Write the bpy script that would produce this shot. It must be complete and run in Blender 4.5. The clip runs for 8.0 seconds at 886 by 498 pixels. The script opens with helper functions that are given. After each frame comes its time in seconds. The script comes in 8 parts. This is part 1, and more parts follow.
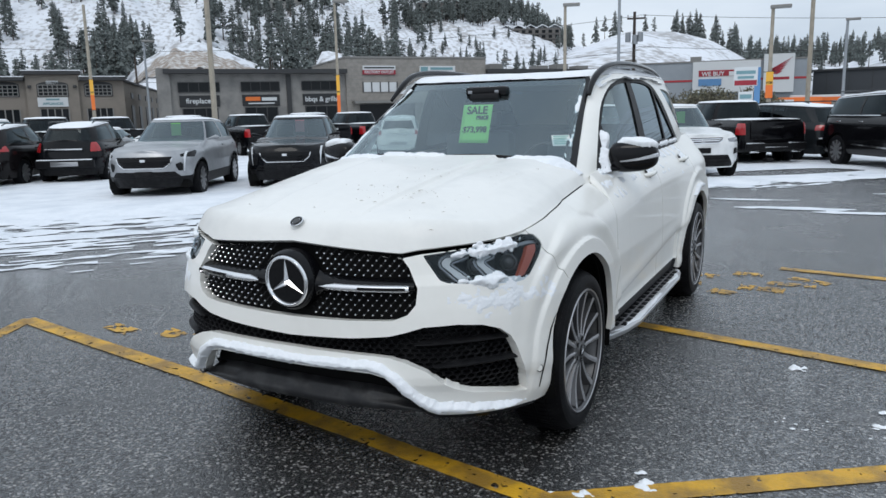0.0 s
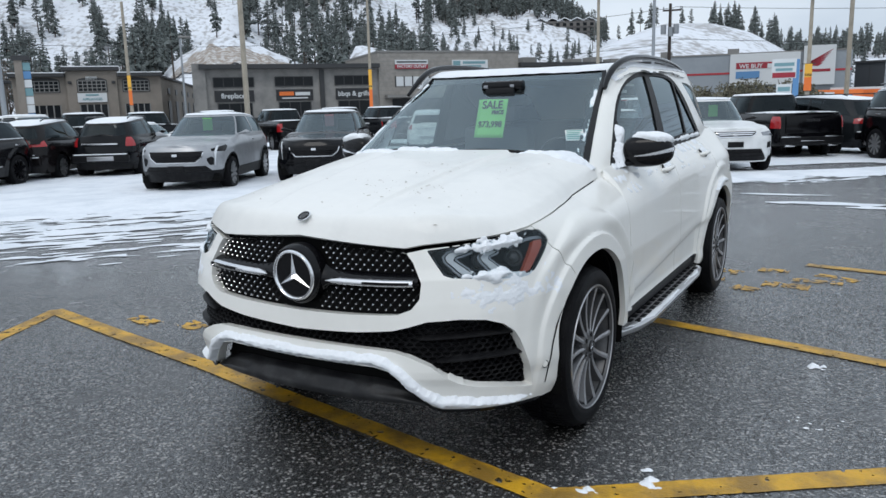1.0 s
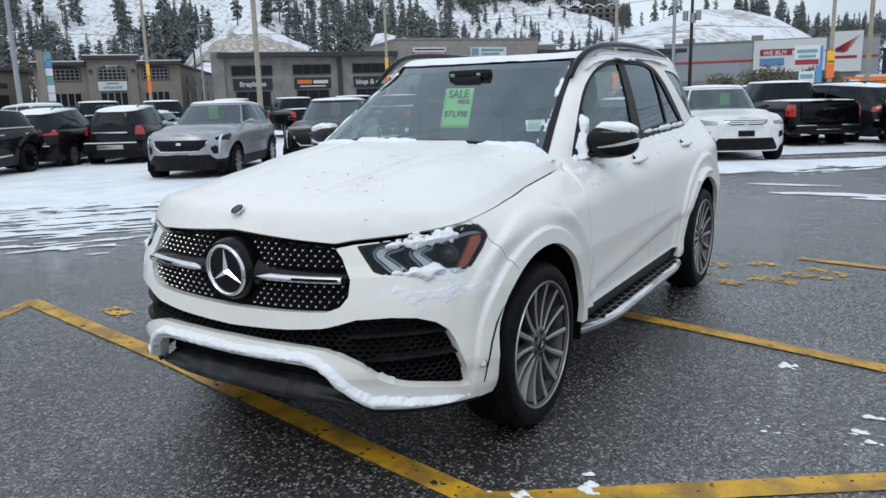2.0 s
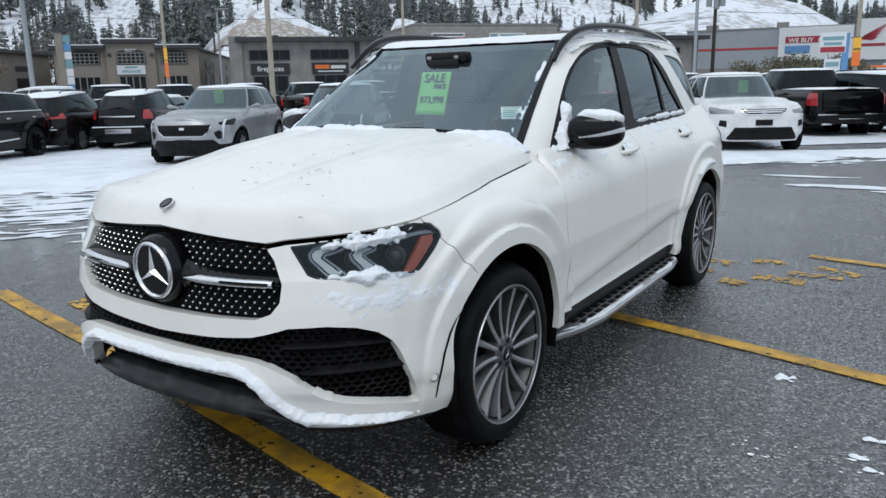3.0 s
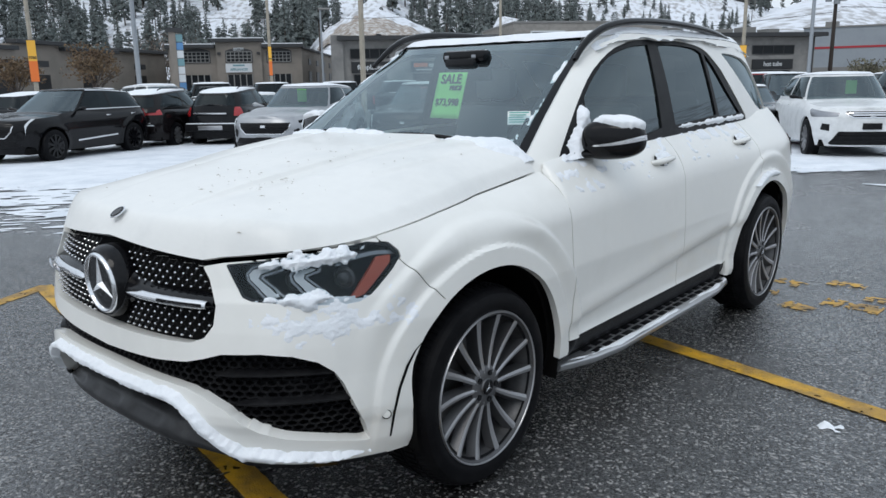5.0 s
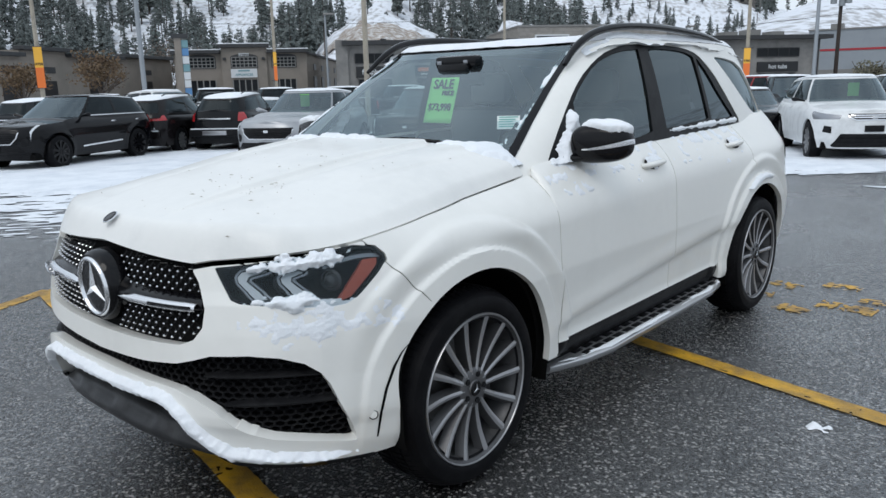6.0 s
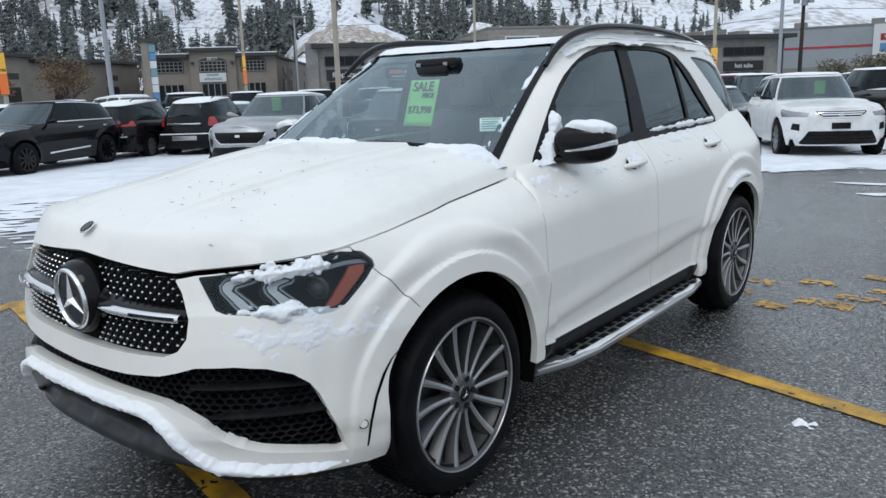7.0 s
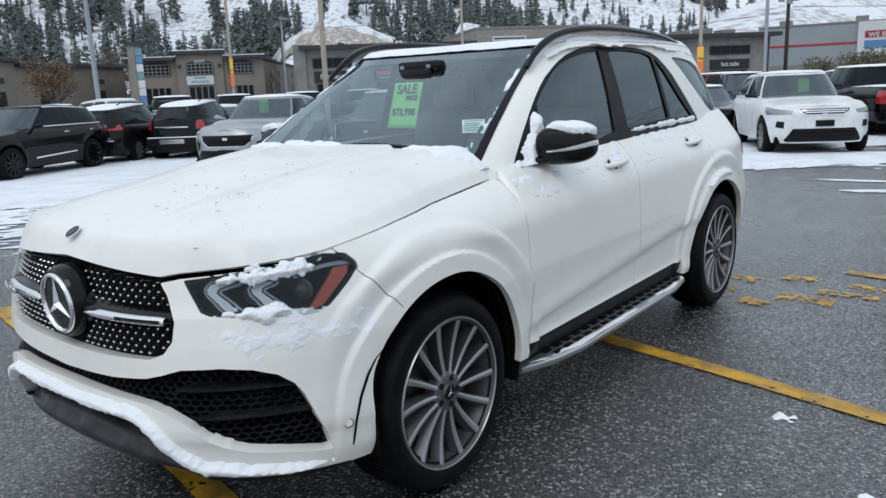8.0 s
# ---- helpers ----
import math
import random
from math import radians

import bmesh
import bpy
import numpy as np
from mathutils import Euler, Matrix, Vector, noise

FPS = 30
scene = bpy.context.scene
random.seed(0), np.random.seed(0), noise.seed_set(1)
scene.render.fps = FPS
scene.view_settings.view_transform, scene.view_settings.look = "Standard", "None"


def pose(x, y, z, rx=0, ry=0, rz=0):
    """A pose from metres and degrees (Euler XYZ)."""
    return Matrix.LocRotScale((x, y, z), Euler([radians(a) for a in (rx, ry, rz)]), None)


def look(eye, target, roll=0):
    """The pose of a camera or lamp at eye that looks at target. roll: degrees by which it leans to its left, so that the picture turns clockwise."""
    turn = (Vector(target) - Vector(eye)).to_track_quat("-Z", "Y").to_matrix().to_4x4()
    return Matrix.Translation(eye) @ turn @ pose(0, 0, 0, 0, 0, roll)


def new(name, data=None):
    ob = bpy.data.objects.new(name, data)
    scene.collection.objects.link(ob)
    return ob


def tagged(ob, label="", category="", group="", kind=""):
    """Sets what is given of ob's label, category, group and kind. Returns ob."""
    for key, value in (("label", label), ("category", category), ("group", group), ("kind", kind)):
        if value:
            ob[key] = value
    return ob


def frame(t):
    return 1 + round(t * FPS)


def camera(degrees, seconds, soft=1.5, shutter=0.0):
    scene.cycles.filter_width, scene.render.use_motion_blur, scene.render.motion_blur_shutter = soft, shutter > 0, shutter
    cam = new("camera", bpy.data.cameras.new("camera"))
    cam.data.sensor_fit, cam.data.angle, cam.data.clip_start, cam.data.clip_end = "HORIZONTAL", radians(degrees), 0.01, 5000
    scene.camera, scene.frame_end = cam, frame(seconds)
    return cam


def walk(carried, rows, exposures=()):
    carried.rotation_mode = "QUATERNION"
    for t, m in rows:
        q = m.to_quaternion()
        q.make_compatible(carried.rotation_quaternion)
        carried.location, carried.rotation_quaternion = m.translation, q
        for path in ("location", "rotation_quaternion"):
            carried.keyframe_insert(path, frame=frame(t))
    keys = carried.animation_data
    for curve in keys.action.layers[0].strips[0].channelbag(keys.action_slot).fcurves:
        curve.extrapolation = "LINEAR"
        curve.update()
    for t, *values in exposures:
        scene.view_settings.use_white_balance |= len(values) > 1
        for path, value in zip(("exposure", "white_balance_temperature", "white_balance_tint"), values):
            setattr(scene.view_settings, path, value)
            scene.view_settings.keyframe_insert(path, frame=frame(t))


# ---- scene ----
cam = camera(60.6, 8.0)
PATH = [
    (0, (2.07, -3.4, 1.546), (1.127, -1.673, 1.19), -1.3),
    (0.5, (2.06, -3.407, 1.542), (1.084, -1.699, 1.184), -1.4),
    (1, (2.174, -3.349, 1.548), (1.157, -1.667, 1.179), -1.5),
    (1.5, (2.372, -3.224, 1.553), (1.325, -1.564, 1.17), -1.6),
    (3, (2.464, -2.657, 1.531), (1.365, -1.043, 1.1), -1.2),
    (3.5, (2.608, -2.41, 1.543), (1.456, -0.837, 1.098), -1.0),
    (4, (2.637, -2.26, 1.538), (1.417, -0.74, 1.089), -0.8),
    (4.5, (2.622, -2.154, 1.537), (1.344, -0.682, 1.092), -0.6),
    (6, (2.727, -2.1, 1.541), (1.414, -0.651, 1.121), -1.3),
    (6.5, (2.686, -2.109, 1.545), (1.401, -0.634, 1.127), -1.7),
    (7, (2.665, -2.105, 1.544), (1.404, -0.609, 1.127), -1.9),
    (7.5, (2.682, -2.112, 1.548), (1.431, -0.608, 1.133), -2.1),
    (8, (2.712, -2.118, 1.551), (1.471, -0.606, 1.135), -2.4),
]
walk(cam, [(t, look(eye, target, roll)) for t, eye, target, roll in PATH])

# ---- world and light: overcast winter day ----
SUN_ELEV, SUN_ROT = 52.0, 200.0
world = bpy.data.worlds.new("overcast")
scene.world = world
world.use_nodes = True
wn, wl = world.node_tree.nodes, world.node_tree.links
wn.clear()
w_out, w_bg = wn.new("ShaderNodeOutputWorld"), wn.new("ShaderNodeBackground")
w_sky = wn.new("ShaderNodeTexSky")
w_sky.sky_type, w_sky.sun_disc = "NISHITA", False
w_sky.sun_elevation, w_sky.sun_rotation = radians(SUN_ELEV), radians(SUN_ROT)
w_sky.air_density, w_sky.dust_density, w_sky.ozone_density = 1.0, 3.0, 1.0
w_hsv = wn.new("ShaderNodeHueSaturation")
w_hsv.inputs["Saturation"].default_value = 0.25
w_co, w_map, w_noise, w_ramp, w_mix = (wn.new("ShaderNodeTexCoord"), wn.new("ShaderNodeMapping"), wn.new("ShaderNodeTexNoise"),
                                       wn.new("ShaderNodeValToRGB"), wn.new("ShaderNodeMix"))
w_map.inputs["Scale"].default_value = (1.0, 1.0, 3.5)
w_noise.inputs["Scale"].default_value, w_noise.inputs["Detail"].default_value = 2.6, 6.0
w_ramp.color_ramp.elements[0].position, w_ramp.color_ramp.elements[0].color = 0.3, (4.5, 5.4, 6.5, 1)
w_ramp.color_ramp.elements[1].position, w_ramp.color_ramp.elements[1].color = 0.75, (7.3, 8.1, 9.0, 1)
w_mix.data_type = "RGBA"
w_mix.inputs["Factor"].default_value = 0.82
wl.new(w_co.outputs["Generated"], w_map.inputs["Vector"])
wl.new(w_map.outputs["Vector"], w_noise.inputs["Vector"])
wl.new(w_noise.outputs["Fac"], w_ramp.inputs["Fac"])
wl.new(w_sky.outputs["Color"], w_hsv.inputs["Color"])
wl.new(w_hsv.outputs["Color"], w_mix.inputs["A"])
wl.new(w_ramp.outputs["Color"], w_mix.inputs["B"])
# an overcast sky is brighter overhead than at the horizon
w_sep, w_grad, w_mul = wn.new("ShaderNodeSeparateXYZ"), wn.new("ShaderNodeMapRange"), wn.new("ShaderNodeVectorMath")
w_grad.inputs["From Min"].default_value, w_grad.inputs["From Max"].default_value = 0.02, 0.8
w_grad.inputs["To Min"].default_value, w_grad.inputs["To Max"].default_value = 1.0, 1.24
w_mul.operation = "SCALE"
wl.new(w_co.outputs["Generated"], w_sep.inputs["Vector"])
wl.new(w_sep.outputs["Z"], w_grad.inputs["Value"])
wl.new(w_mix.outputs["Result"], w_mul.inputs[0])
wl.new(w_grad.outputs["Result"], w_mul.inputs["Scale"])
wl.new(w_mul.outputs["Vector"], w_bg.inputs["Color"])
w_bg.inputs["Strength"].default_value = 0.125
wl.new(w_bg.outputs["Background"], w_out.inputs["Surface"])
sun = new("sun", bpy.data.lights.new("sun", "SUN"))
sun.data.energy, sun.data.angle, sun.data.color = 0.6, radians(25), (1.0, 0.97, 0.93)
sun.matrix_basis = look((0, 0, 30), (8 * math.sin(radians(SUN_ROT)), 8 * -math.cos(radians(SUN_ROT)), 30 - 8 * math.tan(radians(SUN_ELEV))))


# ---- materials ----
def material(name, color, rough=0.5, metal=0.0, coat=0.0, vary=0.0, scale=8.0, bump=0.0, bump_scale=120.0, spec=0.5, emit=0.0,
             tint=None, mask=(0.45, 0.62), rough2=None, random_tone=0.0):
    """A surface with broad and fine variation: colour to tint by a noise mask, brightness by vary, relief by bump."""
    m = bpy.data.materials.new(name)
    m.use_nodes = True
    nt = m.node_tree
    b = nt.nodes["Principled BSDF"]
    b.inputs["Base Color"].default_value = (*color, 1)
    b.inputs["Roughness"].default_value, b.inputs["Metallic"].default_value = rough, metal
    b.inputs["Coat Weight"].default_value, b.inputs["Coat Roughness"].default_value = coat, 0.04
    b.inputs["Specular IOR Level"].default_value = spec
    if emit:
        b.inputs["Emission Color"].default_value, b.inputs["Emission Strength"].default_value = (*color, 1), emit
    co = nt.nodes.new("ShaderNodeTexCoord")
    last = None
    if tint is not None or vary:
        n1, n2 = nt.nodes.new("ShaderNodeTexNoise"), nt.nodes.new("ShaderNodeTexNoise")
        n1.inputs["Scale"].default_value, n1.inputs["Detail"].default_value, n1.inputs["Roughness"].default_value = scale, 6.0, 0.6
        n2.inputs["Scale"].default_value, n2.inputs["Detail"].default_value = scale * 9, 4.0
        nt.links.new(co.outputs["Object"], n1.inputs["Vector"])
        nt.links.new(co.outputs["Object"], n2.inputs["Vector"])
        r = nt.nodes.new("ShaderNodeMapRange")
        r.inputs["From Min"].default_value, r.inputs["From Max"].default_value = mask
        nt.links.new(n1.outputs["Fac"], r.inputs["Value"])
        mix = nt.nodes.new("ShaderNodeMix")
        mix.data_type = "RGBA"
        mix.inputs["A"].default_value = (*color, 1)
        mix.inputs["B"].default_value = (*(tint if tint is not None else color), 1)
        nt.links.new(r.outputs["Result"], mix.inputs["Factor"])
        mr = nt.nodes.new("ShaderNodeMapRange")
        mr.inputs["To Min"].default_value, mr.inputs["To Max"].default_value = 1 - vary, 1 + vary
        nt.links.new(n2.outputs["Fac"], mr.inputs["Value"])
        mul = nt.nodes.new("ShaderNodeVectorMath")
        mul.operation = "SCALE"
        nt.links.new(mix.outputs["Result"], mul.inputs[0])
        nt.links.new(mr.outputs["Result"], mul.inputs["Scale"])
        last = mul.outputs["Vector"]
        if rough2 is not None:
            rr = nt.nodes.new("ShaderNodeMapRange")
            rr.inputs["To Min"].default_value, rr.inputs["To Max"].default_value = rough, rough2
            nt.links.new(r.outputs["Result"], rr.inputs["Value"])
            nt.links.new(rr.outputs["Result"], b.inputs["Roughness"])
        if random_tone:
            oi, rm, m2 = nt.nodes.new("ShaderNodeNewGeometry"), nt.nodes.new("ShaderNodeMapRange"), nt.nodes.new("ShaderNodeVectorMath")
            m2.operation = "SCALE"
            rm.inputs["To Min"].default_value, rm.inputs["To Max"].default_value = 1 - random_tone, 1 + random_tone
            nt.links.new(oi.outputs["Random Per Island"], rm.inputs["Value"])
            nt.links.new(last, m2.inputs[0])
            nt.links.new(rm.outputs["Result"], m2.inputs["Scale"])
            last = m2.outputs["Vector"]
        nt.links.new(last, b.inputs["Base Color"])
    if bump:
        nb, bp = nt.nodes.new("ShaderNodeTexNoise"), nt.nodes.new("ShaderNodeBump")
        nb.inputs["Scale"].default_value, nb.inputs["Detail"].default_value = bump_scale, 5.0
        bp.inputs["Strength"].default_value, bp.inputs["Distance"].default_value = 1.0, bump
        nt.links.new(co.outputs["Object"], nb.inputs["Vector"])
        nt.links.new(nb.outputs["Fac"], bp.inputs["Height"])
        nt.links.new(bp.outputs["Normal"], b.inputs["Normal"])
    return m


def glass(name, tint, gloss=0.9, rough=0.0, ior=1.75):
    """Tinted window glass: a clear tinted sheet whose gloss grows towards grazing, alike from within and without."""
    m = bpy.data.materials.new(name)
    m.use_nodes = True
    nt = m.node_tree
    nt.nodes.clear()
    out, mx, tr, gl, lw = (nt.nodes.new("ShaderNodeOutputMaterial"), nt.nodes.new("ShaderNodeMixShader"), nt.nodes.new("ShaderNodeBsdfTransparent"),
                           nt.nodes.new("ShaderNodeBsdfGlossy"), nt.nodes.new("ShaderNodeLayerWeight"))
    tr.inputs["Color"].default_value = (*tint, 1)
    gl.inputs["Color"].default_value, gl.inputs["Roughness"].default_value = (gloss * 0.84, gloss * 0.98, gloss * 1.04, 1), rough
    lw.inputs["Blend"].default_value = 0.5
    f0 = ((ior - 1) / (ior + 1)) ** 2
    power, grow = nt.nodes.new("ShaderNodeMath"), nt.nodes.new("ShaderNodeMapRange")
    power.operation = "POWER"
    power.inputs[1].default_value = 5.0
    grow.inputs["To Min"].default_value, grow.inputs["To Max"].default_value = f0, 1.0
    nt.links.new(lw.outputs["Facing"], power.inputs[0])
    nt.links.new(power.outputs["Value"], grow.inputs["Value"])
    nt.links.new(grow.outputs["Result"], mx.inputs["Fac"])
    nt.links.new(tr.outputs["BSDF"], mx.inputs[1])
    nt.links.new(gl.outputs["BSDF"], mx.inputs[2])
    nt.links.new(mx.outputs["Shader"], out.inputs["Surface"])
    return m


WHITE = material("white paint", (0.83, 0.82, 0.778), 0.36, coat=0.5, vary=0.02, scale=2.5, tint=(0.78, 0.77, 0.725), mask=(0.5, 0.75))
BLACK = material("gloss black", (0.004, 0.004, 0.005), 0.10, spec=0.24)
PLASTIC = material("black plastic", (0.006, 0.006, 0.007), 0.45, spec=0.16, vary=0.2, scale=12, tint=(0.013, 0.013, 0.014), bump=0.0006, bump_scale=300)
RUBBER = material("tyre rubber", (0.004, 0.004, 0.005), 0.5, spec=0.09, vary=0.2, scale=10, tint=(0.008, 0.008, 0.009), bump=0.0008, bump_scale=200)
CHROME = material("chrome", (0.75, 0.75, 0.76), 0.12, metal=1.0)
ALLOY = material("machined alloy", (0.42, 0.42, 0.43), 0.30, metal=0.8, vary=0.08, scale=14)
GUN = material("grey alloy", (0.10, 0.10, 0.104), 0.42, metal=0.6, vary=0.15, scale=10, tint=(0.07, 0.07, 0.07))
STEEL = material("brushed steel", (0.55, 0.55, 0.56), 0.28, metal=0.9, vary=0.1, scale=20, bump=0.0004, bump_scale=400)
# near-black colour carries the shade of gaps and openings
DARK = material("near-black cavity shade", (0.004, 0.004, 0.004), 0.8, spec=0.1)
SPLITTER = material("scuffed black plastic", (0.008, 0.008, 0.009), 0.34, spec=0.3, vary=0.25, scale=9, tint=(0.026, 0.026, 0.027), bump=0.0006, bump_scale=260)
FILM = material("white paint under a thin film of wet snow", (0.785, 0.78, 0.75), 0.5, coat=0.25, vary=0.03, scale=2.2, tint=(0.71, 0.71, 0.685), mask=(0.48, 0.68), bump=0.004, bump_scale=9)
HUB = material("satin alloy", (0.13, 0.13, 0.134), 0.40, metal=0.7, vary=0.1, scale=18)
BRAKE = material("brake disc", (0.2, 0.2, 0.2), 0.45, metal=0.9, vary=0.2, scale=20)
GLASS = glass("windscreen glass", (0.80, 0.88, 0.88), ior=2.4)
TINTED = glass("tinted glass", (0.52, 0.60, 0.58), ior=2.1)
PRIVACY = glass("privacy glass", (0.035, 0.04, 0.042), ior=1.9)
LENS = glass("lamp lens", (0.72, 0.76, 0.78), 0.8, ior=1.45)
LAMP_IN = material("lamp reflector", (0.30, 0.31, 0.33), 0.25, metal=0.6, vary=0.1, scale=20)
LAMP_TUBE = material("lamp light guide", (0.66, 0.68, 0.70), 0.3, vary=0.05, scale=20)
AMBER = material("orange reflector", (0.42, 0.07, 0.03), 0.3, coat=0.4, vary=0.1, scale=60)
RED_LENS = material("red lamp lens", (0.35, 0.012, 0.015), 0.18, coat=0.6, vary=0.1, scale=30)
SNOW = material("snow", (0.82, 0.84, 0.87), 0.75, vary=0.05, scale=9, tint=(0.78, 0.81, 0.84), bump=0.003, bump_scale=70)
GREEN = material("green paper", (0.22, 0.66, 0.16), 0.7, vary=0.03, scale=6, emit=0.0)
INK = material("black ink", (0.02, 0.03, 0.02), 0.7)
PAPER = material("white paper", (0.72, 0.76, 0.74), 0.7, vary=0.04, scale=20)
TEAL = material("teal print", (0.12, 0.38, 0.34), 0.7)
SEAT = material("grey leather", (0.14, 0.144, 0.15), 0.5, vary=0.2, scale=10)
LINING = material("pale roof lining", (0.46, 0.46, 0.45), 0.9, vary=0.05, scale=9)
CABIN_TRIM = material("cabin trim", (0.045, 0.046, 0.048), 0.6, vary=0.2, scale=6)


# ---- shaping tools ----
def ip(x, xs, ys):
    return np.interp(x, xs, ys)


def sm(x):
    x = np.clip(x, 0, 1)
    return x * x * (3 - 2 * x)


def lattice(i, j, seed):
    h = np.sin(i * 127.1 + j * 311.7 + seed * 74.7) * 43758.5453
    return h - np.floor(h)


def noise2(x, y, seed=0):
    i, j = np.floor(x), np.floor(y)
    u, v = sm(x - i), sm(y - j)
    return (lattice(i, j, seed) * (1 - u) * (1 - v) + lattice(i + 1, j, seed) * u * (1 - v)
            + lattice(i, j + 1, seed) * (1 - u) * v + lattice(i + 1, j + 1, seed) * u * v)


def fbm(x, y, seed=0, octaves=4):
    total, amp = 0.0, 0.5
    for k in range(octaves):
        total = total + amp * noise2(x * 2 ** k, y * 2 ** k, seed + k)
        amp /= 2
    return total / (1 - 0.5 ** octaves)


def poly_in(px, py, pts):
    """Signed distance to a closed polygon, positive inside."""
    px, py = np.asarray(px, float), np.asarray(py, float)
    d, inside = np.full(px.shape, 1e9), np.zeros(px.shape, bool)
    for (ax, ay), (bx, by) in zip(pts, pts[1:] + pts[:1]):
        ex, ey = bx - ax, by - ay
        t = np.clip(((px - ax) * ex + (py - ay) * ey) / (ex * ex + ey * ey + 1e-12), 0, 1)
        d = np.minimum(d, np.hypot(px - ax - t * ex, py - ay - t * ey))
        cross = ((ay > py) != (by > py)) & (px < (bx - ax) * (py - ay) / (by - ay + 1e-12) + ax)
        inside ^= cross
    return np.where(inside, d, -d)


def build(name, verts, faces, mat, parent=None, label="", smooth=40, mirror=False, side=1):
    """One mesh object. mirror joins the mirror image in x; side -1 makes it the mirror image."""
    verts = [tuple(map(float, v)) for v in verts]
    faces = [tuple(map(int, f)) for f in faces]
    if side < 0:
        verts, faces = [(-x, y, z) for x, y, z in verts], [f[::-1] for f in faces]
    if mirror:
        n = len(verts)
        verts = verts + [(-x, y, z) for x, y, z in verts]
        faces = faces + [tuple(i + n for i in f[::-1]) for f in faces]
    me = bpy.data.meshes.new(name)
    me.from_pydata(verts, [], faces)
    if mirror:
        bm = bmesh.new()
        bm.from_mesh(me)
        bmesh.ops.remove_doubles(bm, verts=[v for v in bm.verts if abs(v.co.x) < 1e-4], dist=2e-4)
        bm.to_mesh(me)
        bm.free()
    me.materials.append(mat)
    if smooth:
        me.shade_smooth()
        me.set_sharp_from_angle(angle=radians(smooth))
    ob = new(name, me)
    ob.parent = parent
    if label:
        tagged(ob, label)
    return ob


def part(name, bm, mat, parent=None, label="", smooth=35):
    me = bpy.data.meshes.new(name)
    bm.to_mesh(me)
    bm.free()
    me.materials.append(mat)
    if smooth:
        me.shade_smooth()
        me.set_sharp_from_angle(angle=radians(smooth))
    ob = new(name, me)
    ob.parent = parent
    if label:
        tagged(ob, label)
    return ob


def thing(name, label, category, m=None, group="", kind=""):
    ob = new(name)
    ob.empty_display_size = 0.2
    if m is not None:
        ob.matrix_basis = m
    return tagged(ob, label, category, group, kind)


def trim(us, vs, P, keep, flange=0.0, lift=0.0):
    """Vertices and faces of the surface P(u, v) where keep(u, v, points) > 0, cut cleanly along its edge.
    flange turns the cut edge inwards by that depth; lift moves the whole sheet along its normal."""
    us, vs = np.asarray(us, float), np.asarray(vs, float)
    U, V = np.meshgrid(us, vs, indexing="ij")

    def place(u, v):
        p = P(u, v)
        if lift:
            p = p + lift * normal(u, v)
        return p

    def normal(u, v):
        e = 1e-4
        n = np.cross(P(u + e, v) - P(u - e, v), P(u, v + e) - P(u, v - e))
        return n / (np.linalg.norm(n, axis=-1, keepdims=True) + 1e-12)

    pts = place(U, V)
    g = keep(U, V, pts)
    ni, nj = g.shape
    verts, faces, rim = [], [], []
    index = -np.ones(g.shape, int)
    ok = g > 0
    index[ok] = np.arange(ok.sum())
    verts = pts[ok]
    count = len(verts)

    def crossings(a_ok, b_ok, ua, va, ub, vb):
        cut = a_ok != b_ok
        ids = -np.ones(cut.shape, int)
        if not cut.any():
            return ids, np.zeros((0, 3)), np.zeros((0, 3))
        a, b = a_ok[cut], b_ok[cut]
        lu, lv = np.where(a, ua[cut], ub[cut]), np.where(a, va[cut], vb[cut])
        hu, hv = np.where(a, ub[cut], ua[cut]), np.where(a, vb[cut], va[cut])
        for _ in range(9):
            mu, mv = (lu + hu) / 2, (lv + hv) / 2
            good = keep(mu, mv, place(mu, mv)) > 0
            lu, lv = np.where(good, mu, lu), np.where(good, mv, lv)
            hu, hv = np.where(good, hu, mu), np.where(good, hv, mv)
        p = place(lu, lv)
        ids[cut] = np.arange(len(p))
        return ids, p, normal(lu, lv)

    hi, hp, hn = crossings(ok[:-1, :], ok[1:, :], U[:-1, :], V[:-1, :], U[1:, :], V[1:, :])
    vi, vp, vn = crossings(ok[:, :-1], ok[:, 1:], U[:, :-1], V[:, :-1], U[:, 1:], V[:, 1:])
    hi[hi >= 0] += count
    vi[vi >= 0] += count + len(hp)
    verts = np.concatenate([verts, hp, vp])
    cut_normals = np.concatenate([hn, vn])
    first_cut = count
    quads = ok[:-1, :-1].astype(int) + ok[1:, :-1] + ok[1:, 1:] + ok[:-1, 1:]
    full = np.argwhere(quads == 4)
    for i, j in full:
        faces.append((index[i, j], index[i + 1, j], index[i + 1, j + 1], index[i, j + 1]))
    for i, j in np.argwhere((quads > 0) & (quads < 4)):
        corner = ((i, j), (i + 1, j), (i + 1, j + 1), (i, j + 1))
        edge = (hi[i, j], vi[i + 1, j], hi[i, j + 1], vi[i, j])
        loop = []
        for k in range(4):
            if ok[corner[k]]:
                loop.append(index[corner[k]])
            if edge[k] >= 0:
                loop.append(edge[k])
        if len(loop) > 2:
            faces.append(tuple(loop))
            for a, b in zip(loop, loop[1:] + loop[:1]):
                if a >= first_cut and b >= first_cut:
                    rim.append((a, b))
    if flange:
        n = len(verts)
        verts = np.concatenate([verts, verts[first_cut:] - flange * cut_normals])
        for a, b in rim:
            faces.append((b, a, a - first_cut + n, b - first_cut + n))
    return verts, faces


